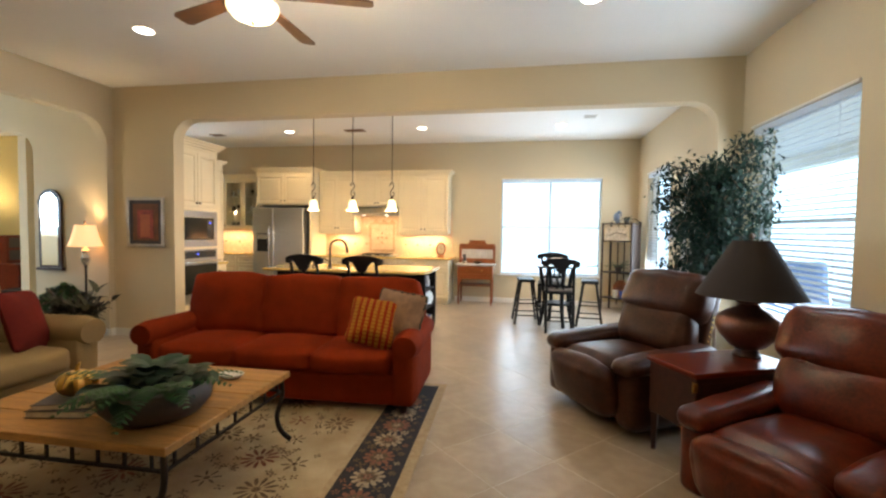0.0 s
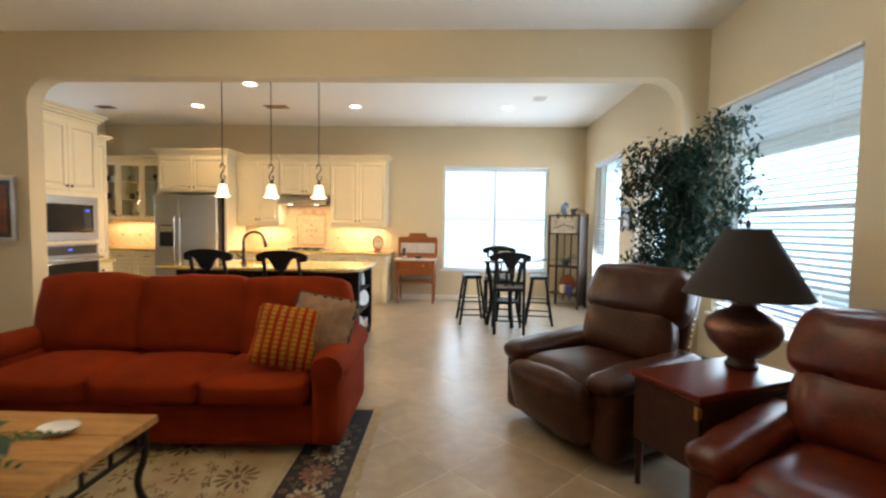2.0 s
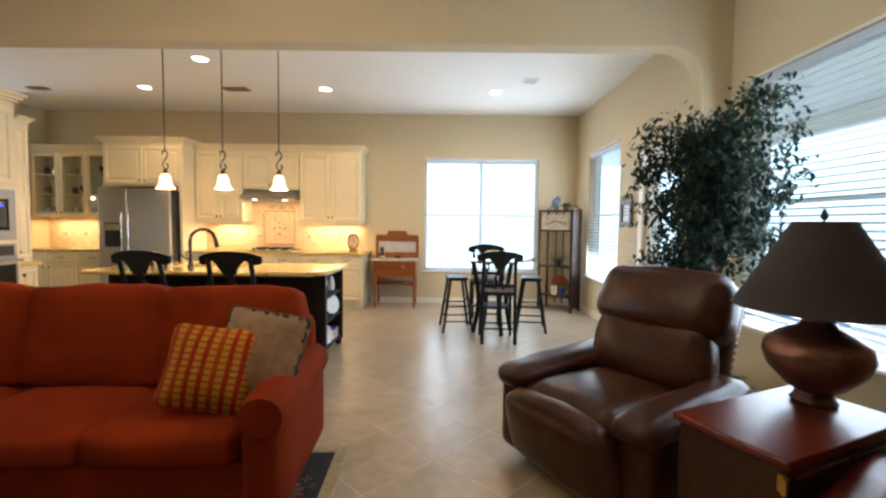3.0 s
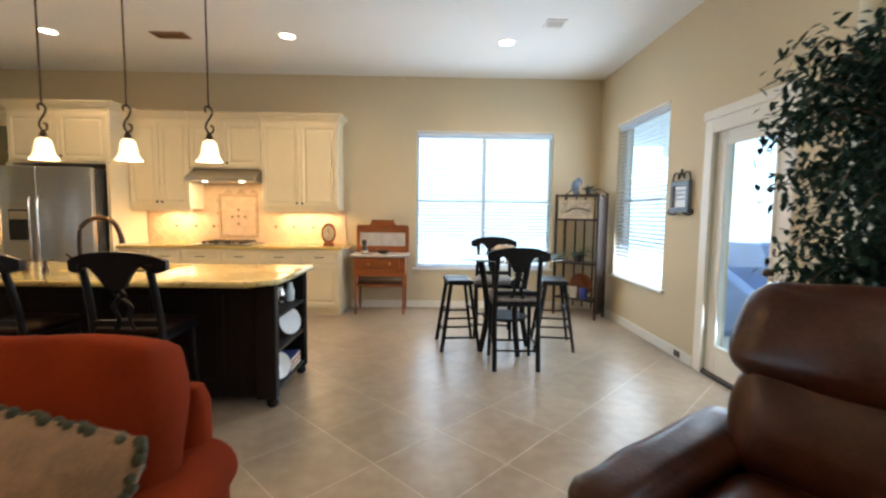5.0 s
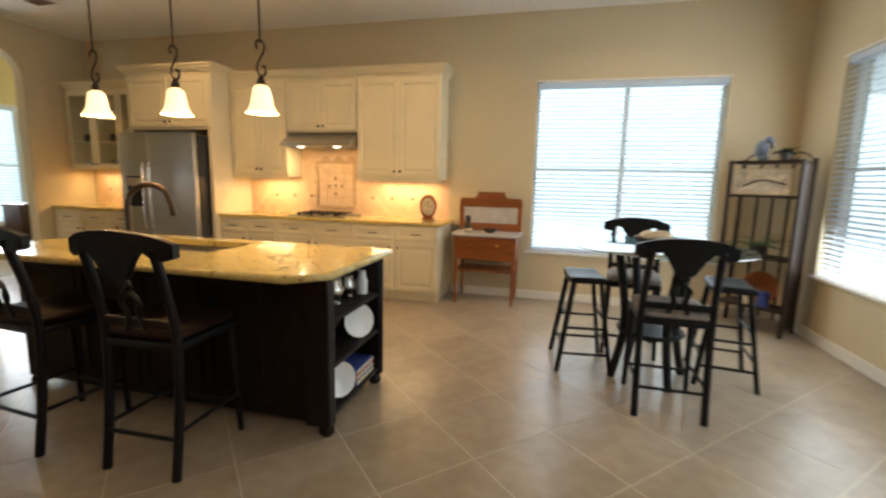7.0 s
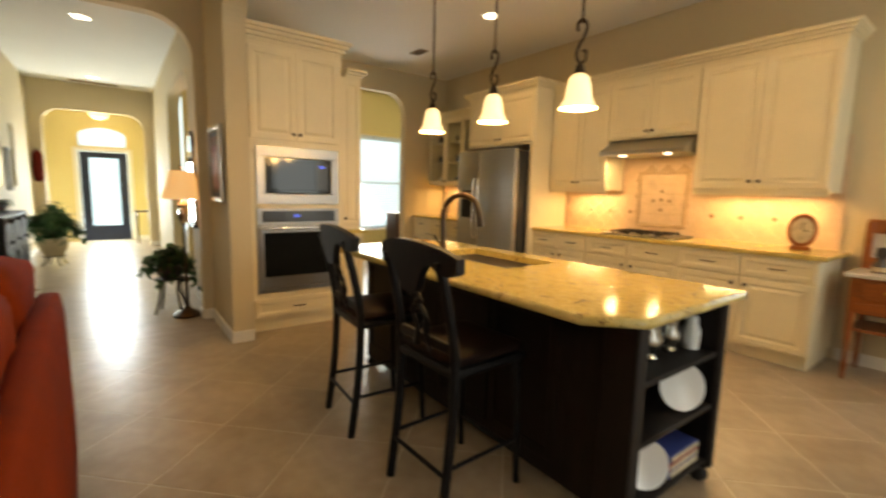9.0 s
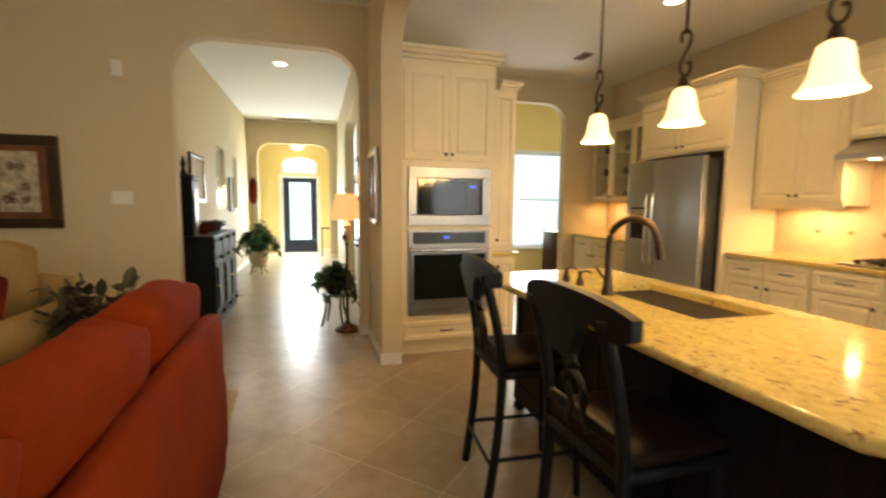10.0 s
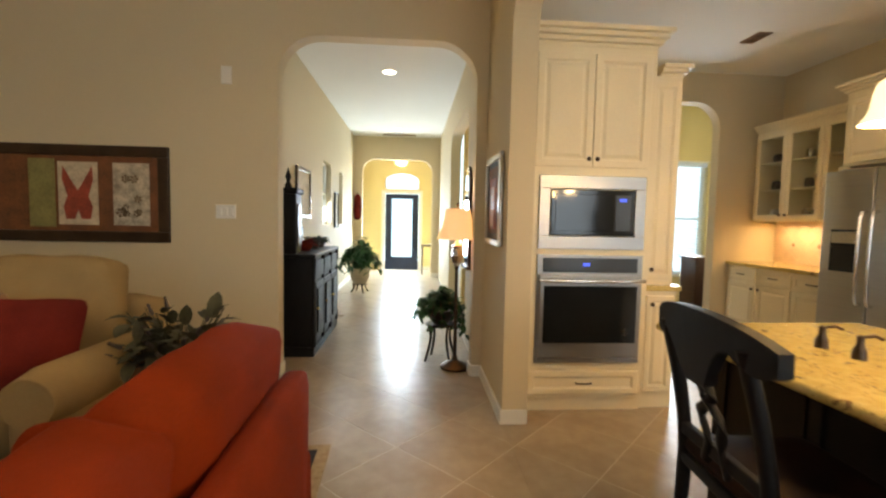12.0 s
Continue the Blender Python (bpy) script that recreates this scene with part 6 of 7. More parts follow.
# bar chairs and pub set
def bar_chair(name, label, m, group, seat_h=0.63, top=1.10, pad=None, open_back=True):
    """Black counter chair with a scrolled top rail and a looped splat; front towards +y."""
    s = thing(name, label, "chair", m, group)
    hw, dp = 0.19, 0.19
    part("seat", soft(bmesh.new(), 0, 0.01, seat_h - 0.02, 0.42, 0.42, 0.045, 0.02, 0.0, 6), M_BLACKWOOD, s, smooth=True)
    if pad:
        part("seat_pad", soft(bmesh.new(), 0, 0.01, seat_h + 0.026, 0.40, 0.40, 0.055, 0.024, 0.010, 7), pad, s, smooth=True)
    for sx in (-1, 1):
        pts = smooth_path([(sx * (hw + 0.00), -dp - 0.045, 0), (sx * hw, -dp - 0.005, seat_h * 0.5), (sx * hw, -dp + 0.01, seat_h), (sx * (hw - 0.005), -dp - 0.02, seat_h + 0.22), (sx * (hw - 0.01), -dp - 0.075, top - 0.07)], 5)
        part("back_leg", tube(bmesh.new(), pts, 0.021, 8), M_BLACKWOOD, s, smooth=True)
        part("front_leg", tube(bmesh.new(), [(sx * (hw + 0.005), dp + 0.015, 0), (sx * (hw - 0.01), dp - 0.01, seat_h - 0.03)], 0.015, 8, 0.022), M_BLACKWOOD, s, smooth=True)
        part("side_stretcher", tube(bmesh.new(), [(sx * hw, -dp - 0.02, seat_h * 0.34), (sx * hw, dp, seat_h * 0.34)], 0.010, 6), M_BLACKWOOD, s)
    part("front_stretcher", tube(bmesh.new(), [(-hw, dp + 0.005, seat_h * 0.26), (hw, dp + 0.005, seat_h * 0.26)], 0.011, 6), M_BLACKWOOD, s)
    part("back_stretcher", tube(bmesh.new(), [(-hw, -dp - 0.03, seat_h * 0.30), (hw, -dp - 0.03, seat_h * 0.30)], 0.010, 6), M_BLACKWOOD, s)
    outline = []
    for i in range(33):
        u = -1 + 2 * i / 32
        outline.append((u * 0.265, top - 0.008 - 0.040 * abs(u) ** 3.5 + 0.006 * math.cos(u * math.pi)))
    low = []
    for i in range(33):
        u = 1 - 2 * i / 32
        a = abs(u)
        if a < 0.17:
            z = top - 0.215
        elif a < 0.56:
            z = top - 0.215 + 0.130 * math.sin((a - 0.17) / 0.39 * math.pi / 2)
        else:
            z = top - 0.085 - 0.040 * math.sin((a - 0.56) / 0.44 * math.pi * 0.8)
        low.append((u * 0.265, z))
    bm = prism(bmesh.new(), outline + low, "y", -0.018, 0.018)
    bmesh.ops.transform(bm, matrix=pose(0, -dp - 0.083, 0), verts=bm.verts[:])
    for v in bm.verts:
        v.co.y += 0.045 * (v.co.x / 0.245) ** 2 - 0.012 + 0.22 * max(0.0, top - 0.10 - v.co.z)
    part("top_rail", bm, M_BLACKWOOD, s, smooth=True)
    bm = bmesh.new()
    h0, h1 = seat_h + 0.04, top - 0.10
    for sx in (-1, 1):
        pts = smooth_path([(sx * 0.028, 0, h1 - 0.02), (sx * 0.034, 0, h1 - 0.09), (sx * -0.022, 0, h0 + (h1 - h0) * 0.60), (sx * 0.045, 0, h0 + (h1 - h0) * 0.42), (sx * 0.03, 0, h0 + (h1 - h0) * 0.2), (sx * 0.05, 0, h0)], 6)
        pts = [(p.x, -dp - 0.005 - 0.075 * max(0, (p.z - h0) / (h1 - h0)) ** 1.2, p.z) for p in pts]
        tube(bm, pts, 0.017, 8, flat=0.6)
    part("splat", bm, M_BLACKWOOD, s, "pierced looped splat", smooth=True)
    part("lower_rail", bx(-hw, hw, -dp - 0.012, -dp + 0.012, seat_h + 0.06, seat_h + 0.10, 0.005, 2), M_BLACKWOOD, s)
    return s


M_SEATLEATH = mat("brown_leather_seat", (0.014, 0.006, 0.004), 0.6, spec=0.10, var=0.3, fine=120, bump=0.3)
bar_chair("bar_chair", "black wooden counter chair with scrolled back at the island", pose(-0.99, 6.26, 0, 0, 0, 2), "island chairs", 0.63, 1.135, M_SEATLEATH)
bar_chair("bar_chair", "black wooden counter chair with scrolled back at the island", pose(-1.74, 6.25, 0, 0, 0, -4), "island chairs", 0.63, 1.135, M_SEATLEATH)

M_PADFAB = mat("striped_seat_pad", (0.25, 0.22, 0.20), 0.85, var=0.5, scale=22, bump=0.3)
PTX, PTY = 1.51, 7.90
pt = thing("pub_table", "round glass-topped pub table on black splayed legs", "table", pose(PTX, PTY, 0, 0, 0, 20))
part("tabletop", lathe(bmesh.new(), [(0.59, 0.945), (0.60, 0.951), (0.59, 0.957), (0.0, 0.957)], 56), M_TABLEGLASS, pt, "round bevelled glass top", smooth=True)
part("apron_ring", lathe(bmesh.new(), [(0.30, 0.905), (0.32, 0.905), (0.32, 0.944), (0.30, 0.944)], 36), M_BLACKWOOD, pt)
for k in range(4):
    a = k * math.pi / 2
    c_, s_ = math.cos(a), math.sin(a)
    pts = smooth_path([(0.28 * c_, 0.28 * s_, 0.93), (0.22 * c_, 0.22 * s_, 0.62), (0.20 * c_, 0.20 * s_, 0.35), (0.27 * c_, 0.27 * s_, 0.0)], 5)
    part("leg", tube(bmesh.new(), pts, 0.032, 8, 0.028), M_BLACKWOOD, pt, smooth=True)
part("cross_shelf", lathe(bmesh.new(), [(0.22, 0.33), (0.23, 0.345), (0.22, 0.36), (0.0, 0.36)], 30), M_BLACKWOOD, pt)
bar_chair("pub_chair", "black pub chair with a scrolled back and a patterned seat pad", pose(1.52, 7.485, 0, 0, 0, -1), "pub chairs", 0.60, 1.09, M_PADFAB)
bar_chair("pub_chair", "black pub chair with a scrolled back across the table", pose(1.46, 8.44, 0, 0, 0, 172), "pub chairs", 0.60, 1.10, M_PADFAB)


def stool(m):
    s = thing("saddle_stool", "black saddle-seat counter stool pulled up to the pub table", "stool", m, "saddle stools")
    bm = soft(bmesh.new(), 0, 0, 0.675, 0.26, 0.42, 0.05, 0.018, 0, 8)
    for v in bm.verts:
        v.co.z += 0.30 * v.co.y ** 2
    part("seat", bm, M_BLACKWOOD, s, smooth=True)
    for sx in (-1, 1):
        for sy in (-1, 1):
            part("leg", tube(bmesh.new(), [(sx * 0.19, sy * 0.22, 0), (sx * 0.095, sy * 0.16, 0.665)], 0.019, 4, 0.021), M_BLACKWOOD, s)
        for z, k in ((0.20, 0), (0.40, 0)):
            f = 1 - z / 0.665
            part("rung", tube(bmesh.new(), [(sx * (0.095 + 0.095 * f), -(0.16 + 0.06 * f), z), (sx * (0.095 + 0.095 * f), 0.16 + 0.06 * f, z)], 0.011, 6), M_BLACKWOOD, s)
    for sy in (-1, 1):
        for z in (0.14, 0.33):
            f = 1 - z / 0.665
            part("rung", tube(bmesh.new(), [(-(0.095 + 0.095 * f), sy * (0.16 + 0.06 * f), z), (0.095 + 0.095 * f, sy * (0.16 + 0.06 * f), z)], 0.011, 6), M_BLACKWOOD, s)


stool(pose(1.04, 8.01, 0, 0, 0, 6))
stool(pose(2.03, 8.03, 0, 0, 0, -8))
nb = thing("napkin_basket", "folded cloth and small basket on the pub table", "basket", pose(1.52, 8.02, 0.9575))
part("basket", lathe(bmesh.new(), [(0.10, 0), (0.14, 0.03), (0.15, 0.05), (0.13, 0.04), (0.0, 0.02)], 26), M_WICKER, nb, smooth=True)
part("cloth", soft(bmesh.new(), 0, 0, 0.055, 0.20, 0.14, 0.06, 0.03, 0.02, 7, 0.02), M_PAPER, nb, smooth=True)

# washstand
ws = thing("washstand", "antique oak washstand with a marble top and tiled splashback", "washstand", pose(0.065, 9.60, 0) @ Matrix.Diagonal((1, 1, 1.04, 1)))
for sx in (-1, 1):
    for sy in (-1, 1):
        part("leg", lathe(bmesh.new(), [(0.013, 0), (0.016, 0.04), (0.022, 0.10), (0.017, 0.14), (0.024, 0.40), (0.026, 0.50)], 14, (sx * 0.32, sy * 0.19 - 0.02, 0)), M_OAK, ws, smooth=True)
part("case", bx(-0.345, 0.345, -0.23, 0.20, 0.49, 0.745, 0.004, 1), M_OAK, ws)
dr = part("drawer", bx(-0.27, 0.27, -0.245, -0.228, 0.60, 0.725, 0.006, 2), M_OAK, ws)
for x in (-0.14, 0.14):
    part("knob", ball(bmesh.new(), x, -0.255, 0.66, 0.014), M_GOLD, dr, smooth=True)
bm = bmesh.new()
prism(bm, [(-0.30, 0.50), (0.30, 0.50), (0.30, 0.56)] + [(0.30 - 0.6 * i / 12, 0.56 + 0.025 * math.sin(math.pi * i / 12)) for i in range(1, 12)] + [(-0.30, 0.56)], "y", -0.238, -0.229)
part("apron", bm, M_OAK, ws)
part("lower_shelf", bx(-0.33, 0.33, -0.21, 0.18, 0.36, 0.38, 0.003, 1), M_OAK, ws)
M_MARBLE = mat("grey_white_marble", (0.55, 0.52, 0.48), 0.2, var=0.15, scale=5, fine=18, bump=0.02)
part("marble_top", bx(-0.385, 0.385, -0.26, 0.22, 0.746, 0.772, 0.006, 2), M_MARBLE, ws, "pale marble slab")
bm = bmesh.new()
for sx in (-1, 1):
    box(bm, sx * 0.345 - 0.025, sx * 0.345 + 0.025, 0.18, 0.215, 0.772, 1.12, 0.004, 1)
box(bm, -0.32, 0.32, 0.18, 0.21, 1.04, 1.12, 0.004, 1)
box(bm, -0.36, 0.36, 0.17, 0.22, 1.12, 1.145, 0.006, 2)
prism(bm, [(-0.19, 1.145), (0.19, 1.145), (0.155, 1.19), (0.165, 1.215), (-0.165, 1.215), (-0.155, 1.19)], "y", 0.18, 0.21)
box(bm, -0.32, 0.32, 0.18, 0.21, 0.772, 0.86, 0.003, 1)
part("gallery", bm, M_OAK, ws)
for i in range(5):
    x = -0.32 + i * 0.128
    part("tile", bx(x + 0.001, x + 0.127, 0.19, 0.205, 0.86, 1.04, 0.002, 1), M_MARBLE, ws, "pale glazed splashback tile")
jr = thing("oil_lamp", "small dark glass jar lamp on the washstand", "lamp", pose(-0.16, 9.56, 0.8035))
part("jar", lathe(bmesh.new(), [(0.045, 0), (0.05, 0.05), (0.03, 0.09), (0.022, 0.11), (0.035, 0.13), (0.030, 0.19), (0.0, 0.19)], 18), M_POT, jr, smooth=True)
part("label_band", lathe(bmesh.new(), [(0.0465, 0.012), (0.0505, 0.045)], 18), M_PAPER, jr)
bo = tagged(part("china_bowl", lathe(bmesh.new(), [(0.03, 0), (0.07, 0.02), (0.09, 0.05), (0.085, 0.05), (0.06, 0.02), (0.0, 0.012)], 24), M_BRONZE, smooth=True), "shallow metal bowl on the washstand", "bowl")
put(bo, pose(0.10, 9.55, 0.8035))

# corner baker's rack
M_RACKWOOD = mat("dark_brown_rack_wood", (0.030, 0.017, 0.011), 0.5, var=0.35, scale=4, fine=30, bump=0.1, stretch=(6, 6, 1), spec=0.3)
rk = thing("bakers_rack", "dark brown baker's rack across the corner with scrolled iron top", "shelf", pose(2.76, 9.42, 0, 0, 0, -42))
for sx in (-1, 1):
    for y in (-0.14, 0.14):
        part("post", bx(sx * 0.29 - 0.017, sx * 0.29 + 0.017, y - 0.015, y + 0.015, 0, 1.64 if y < 0 else 1.66, 0.004, 1), M_RACKWOOD, rk)
for z in (0.24, 0.72, 1.30, 1.62):
    part("shelf", bx(-0.273, 0.273, -0.135, 0.12, z - 0.012, z + 0.015, 0.003, 1), M_RACKWOOD, rk)
for i in range(3):
    x = -0.13 + i * 0.13
    part("back_slat", bx(x - 0.011, x + 0.011, 0.122, 0.134, 0.10, 1.62, 0.003, 1), M_RACKWOOD, rk)
part("side_panel", bx(0.276, 0.290, -0.124, 0.124, 0.06, 1.60, 0.003, 1), M_RACKWOOD, rk)
for sx in (-1, 1):
    bm = tube(bmesh.new(), smooth_path([(sx * 0.28, 0.13, 1.64), (sx * 0.22, 0.13, 1.70), (sx * 0.14, 0.13, 1.71), (sx * 0.10, 0.13, 1.67), (sx * 0.14, 0.13, 1.65), (sx * 0.16, 0.13, 1.68)], 5), 0.007, 6)
    part("scroll", bm, M_IRON, rk)


def on_rack(dx, dy, z):
    return pose(2.76, 9.42, 0, 0, 0, -42) @ pose(dx, dy, z)


el = tagged(part("grey_ornament", ball(ball(ball(ball(bmesh.new(), 0, 0, 0.11, 0.06, 0.045, 0.09), 0.05, 0, 0.20, 0.035), 0.02, 0, 0.03, 0.05, 0.04, 0.035), 0.085, 0, 0.16, 0.014, 0.014, 0.05), M_SLATE, smooth=True), "grey-blue ceramic ornament on top of the rack", "ornament")
put(el, on_rack(-0.10, 0, 1.6355))
tp = thing("trailing_plant", "small potted plant on top of the rack", "plant", on_rack(0.10, 0, 1.6355))
part("pot", lathe(bmesh.new(), [(0.04, 0), (0.055, 0.07), (0.05, 0.07), (0.0, 0.06)], 18), M_POT, tp, smooth=True)
bm = bmesh.new()
for i in range(40):
    a = rd.random() * 6.28
    leaf_blade(bm, (0.03 * math.cos(a), 0.03 * math.sin(a), 0.07), (math.cos(a), math.sin(a), rd.uniform(0.2, 1.5)), rd.uniform(0.05, 0.12), 0.014, 0.8, 3)
part("leaves", bm, M_LEAF, tp)
sg = thing("rack_sign", "small framed sepia print leaning on the rack", "picture", on_rack(-0.03, -0.10, 1.3155) @ pose(0, 0, 0, -8))
part("picture_frame", bx(-0.24, 0.24, -0.008, 0.008, 0, 0.25, 0.004, 1), M_PAPER, sg)
part("print", bx(-0.21, 0.21, -0.011, -0.007, 0.03, 0.22), M_GREYART, sg)
bm = bmesh.new()
tube(bm, smooth_path([(-0.15, -0.014, 0.08), (0.0, -0.014, 0.14), (0.20, -0.014, 0.10)], 5), 0.008, 6)
part("painted_branch", bm, M_BOOK, sg)
fp = thing("rack_fern", "small green fern in a dark pot on the rack", "plant", on_rack(-0.02, -0.02, 0.7355))
part("pot", lathe(bmesh.new(), [(0.05, 0), (0.075, 0.10), (0.068, 0.10), (0.0, 0.085)], 20), M_POT, fp, smooth=True)
bm = bmesh.new()
for i in range(26):
    a = rd.random() * 6.28
    frond(bm, (0.03 * math.cos(a), 0.03 * math.sin(a), 0.09), (math.cos(a), math.sin(a), rd.uniform(0.5, 1.6)), rd.uniform(0.20, 0.31), 0.05, 10, 1.3)
part("fern_fronds", bm, M_FERN, fp)
bt = tagged(part("wooden_bowl", lathe(bmesh.new(), [(0.05, 0), (0.12, 0.05), (0.15, 0.12), (0.14, 0.12), (0.10, 0.05), (0.0, 0.02)], 26), M_OAK, smooth=True), "reddish wooden bowl on the rack", "bowl")
put(bt, on_rack(0.05, 0.07, 0.413) @ pose(0, 0, 0, 82, 0, 0) @ Matrix.Scale(1.05, 4))
for i, (dx, mt, lab) in enumerate(((0.10, M_BLUEBOOK, "blue tin on the rack"), (-0.04, M_PAPER, "cream jar on the rack"))):
    t = tagged(part("rack_tin", cyl(bmesh.new(), 0, 0, 0, 0.14, 0.05, n=20), mt), lab, "tin")
    put(t, on_rack(dx, -0.07, 0.2555))

# wall plaque with scrolled iron frame
wp = thing("wall_plaque", "slate blue framed plaque with iron scrolls on the wall", "plaque", pose(XR, 7.70, 1.55, 0, 0, -90))
fr = bmesh.new()
for a in ((-0.16, 0.16, 0.10, 0.15), (-0.16, 0.16, -0.15, -0.10), (-0.16, -0.11, -0.10, 0.10), (0.11, 0.16, -0.10, 0.10)):
    box(fr, a[0], a[1], -0.04, -0.004, a[2], a[3], 0.005, 1)
part("picture_frame", fr, M_SLATE, wp)
part("print", bx(-0.11, 0.11, -0.02, -0.006, -0.10, 0.10), M_MARBLE, wp)
bm = bmesh.new()
for z in (0.05, 0.01, -0.03):
    box(bm, -0.07, 0.07, -0.023, -0.0195, z, z + 0.014)
part("lettering_bar", bm, M_SLATE, wp, "unreadable line of lettering")
for sx in (-1, 1):
    part("scroll", tube(bmesh.new(), smooth_path([(sx * 0.15, -0.02, 0.15), (sx * 0.12, -0.02, 0.22), (sx * 0.05, -0.02, 0.22), (sx * 0.05, -0.02, 0.17), (sx * 0.0, -0.02, 0.24), (0, -0.02, 0.26)], 5), 0.008, 6), M_IRON, wp)
    part("scroll", tube(bmesh.new(), smooth_path([(sx * 0.05, -0.02, -0.15), (sx * 0.14, -0.02, -0.17), (sx * 0.21, -0.02, -0.15), (sx * 0.19, -0.02, -0.12)], 5), 0.008, 6), M_IRON, wp)


# pendants
def pendant(x, y):
    p = thing("pendant_light", "bronze S-scroll pendant light with a lit frosted glass bell", "pendant light", pose(x, y, 0), "island pendants")
    part("canopy", lathe(bmesh.new(), [(0.06, CEIL), (0.055, CEIL - 0.02), (0.015, CEIL - 0.035), (0.006, CEIL - 0.05)], 20), M_BRONZE, p)
    part("rod", cyl(bmesh.new(), 0, 0, 2.10, CEIL - 0.03, 0.006, n=8), M_BRONZE, p)
    part("scroll", tube(bmesh.new(), smooth_path([(-0.0213, 0, 2.0724), (-0.0255, 0, 2.1044), (0.0000, 0, 2.1164), (0.0255, 0, 2.0884), (0.0187, 0, 2.0484), (-0.0153, 0, 2.0004), (-0.0238, 0, 1.9604), (0.0000, 0, 1.9244), (0.0272, 0, 1.9364), (0.0289, 0, 1.9724), (0.0102, 0, 1.9764)], 5), 0.007, 8), M_BRONZE, p, smooth=True)
    part("socket", lathe(bmesh.new(), [(0.0064, 1.9324), (0.0192, 1.9084), (0.0272, 1.8764), (0.0240, 1.8724)], 18), M_BRONZE, p, smooth=True)
    part("shade", lathe(bmesh.new(), [(0.0240, 1.8764), (0.0440, 1.8604), (0.0528, 1.8244), (0.0592, 1.7764), (0.0736, 1.7404), (0.0896, 1.7220), (0.0864, 1.7220), (0.0560, 1.7764), (0.0480, 1.8244), (0.0400, 1.8564)], 32), M_GLOW, p, "lit frosted glass bell shade", smooth=True)
    bulb("pendant_lamp", x, y, 1.70, 17, (1.0, 0.64, 0.28), 0.04)


for x in (-2.037, -1.435, -0.851):
    pendant(x, 6.82)


# ceiling fittings
for x, y in DOWN:
    t = thing("recessed_light", "lit recessed ceiling light with a white trim ring", "ceiling light", pose(x, y, 0), "recessed lights")
    part("trim_ring", lathe(bmesh.new(), [(0.105, CEIL), (0.10, CEIL - 0.008), (0.08, CEIL - 0.006), (0.08, CEIL)][:3], 28), M_TRIM, t)
    part("lens", lathe(bmesh.new(), [(0.079, CEIL - 0.009), (0.0, CEIL - 0.010)], 28), M_DISC, t, "lit lens")


def ceiling_vent(x, y, w, d, mt=None):
    t = thing("ceiling_vent", "louvred air vent in the ceiling", "vent", pose(x, y, CEIL))
    # black sheet on the closed ceiling stands in for the shade behind the slats
    part("backing", bx(-w / 2, w / 2, -d / 2, d / 2, -0.004, -0.001), M_BLACK, t)
    fr = bmesh.new()
    for a in ((-w / 2 - 0.02, w / 2 + 0.02, d / 2, d / 2 + 0.02), (-w / 2 - 0.02, w / 2 + 0.02, -d / 2 - 0.02, -d / 2), (-w / 2 - 0.02, -w / 2, -d / 2, d / 2), (w / 2, w / 2 + 0.02, -d / 2, d / 2)):
        box(fr, *a, -0.010, -0.001)
    part("frame", fr, mt or M_TRIM, t)
    n = max(3, int(d / 0.03))
    for i in range(n):
        y_ = -d / 2 + d * (i + 0.5) / n
        part("slat", bx(-w / 2, w / 2, y_ - 0.008, y_ + 0.008, -0.009, -0.005), mt or M_TRIM, t)


ceiling_vent(-2.09, 8.54, 0.32, 0.14, M_TILEDARK)
ceiling_vent(1.97, 8.05, 0.16, 0.16)
ceiling_vent(-4.95, 8.6, 0.22, 0.10, M_TILEDARK)
ceiling_vent(-10.75, 4.85, 0.10, 0.70, M_TILEDARK)
ol = thing("wall_outlet", "small floor-level vent plate on the baseboard", "outlet", pose(XR - 0.017, 7.62, 0.05, 0, 0, -90))
part("plate", bx(-0.05, 0.05, -0.006, -0.001, -0.03, 0.03, 0.002, 1), M_BRONZE, ol)


# ---- hall, foyer, dining room, patio ----
sb = thing("sideboard", "black carved sideboard with a tall hutch tower against the hall wall", "sideboard", pose(-5.55, HALL_S + 0.23, 0) @ Matrix.Diagonal((1, 1, 0.93, 1)))
part("body", bx(-0.64, 0.64, -0.21, 0.20, 0.10, 1.04, 0.006, 2), M_BLACKWOOD, sb)
part("top", bx(-0.68, 0.68, -0.22, 0.23, 1.04, 1.08, 0.010, 3), M_BLACKWOOD, sb)
part("plinth", bx(-0.66, 0.66, -0.215, 0.215, 0.0, 0.10, 0.006, 2), M_BLACKWOOD, sb)
for i in range(3):
    x = -0.62 + i * 0.415
    dd = part("door", bx(x + 0.01, x + 0.40, 0.20, 0.222, 0.16, 0.78, 0.008, 2), M_BLACKWOOD, sb)
    part("raised_panel", bx(x + 0.07, x + 0.34, 0.22, 0.234, 0.23, 0.71, 0.008, 2), M_BLACKWOOD, dd)
    part("knob", ball(bmesh.new(), x + 0.36, 0.236, 0.5, 0.013), M_GOLD, dd, smooth=True)
    part("drawer", bx(x + 0.01, x + 0.40, 0.20, 0.222, 0.82, 1.0, 0.008, 2), M_BLACKWOOD, sb)
for x in (-0.63, -0.21, 0.21, 0.63):
    part("pilaster", lathe(bmesh.new(), [(0.024, 0.10), (0.024, 0.2), (0.016, 0.24), (0.022, 0.55), (0.016, 0.88), (0.026, 0.94), (0.026, 1.04)], 14, (x, 0.205, 0)), M_BLACKWOOD, sb, smooth=True)
part("hutch_tower", bx(0.42, 0.64, -0.16, 0.04, 1.08, 1.70, 0.010, 2), M_BLACKWOOD, sb)
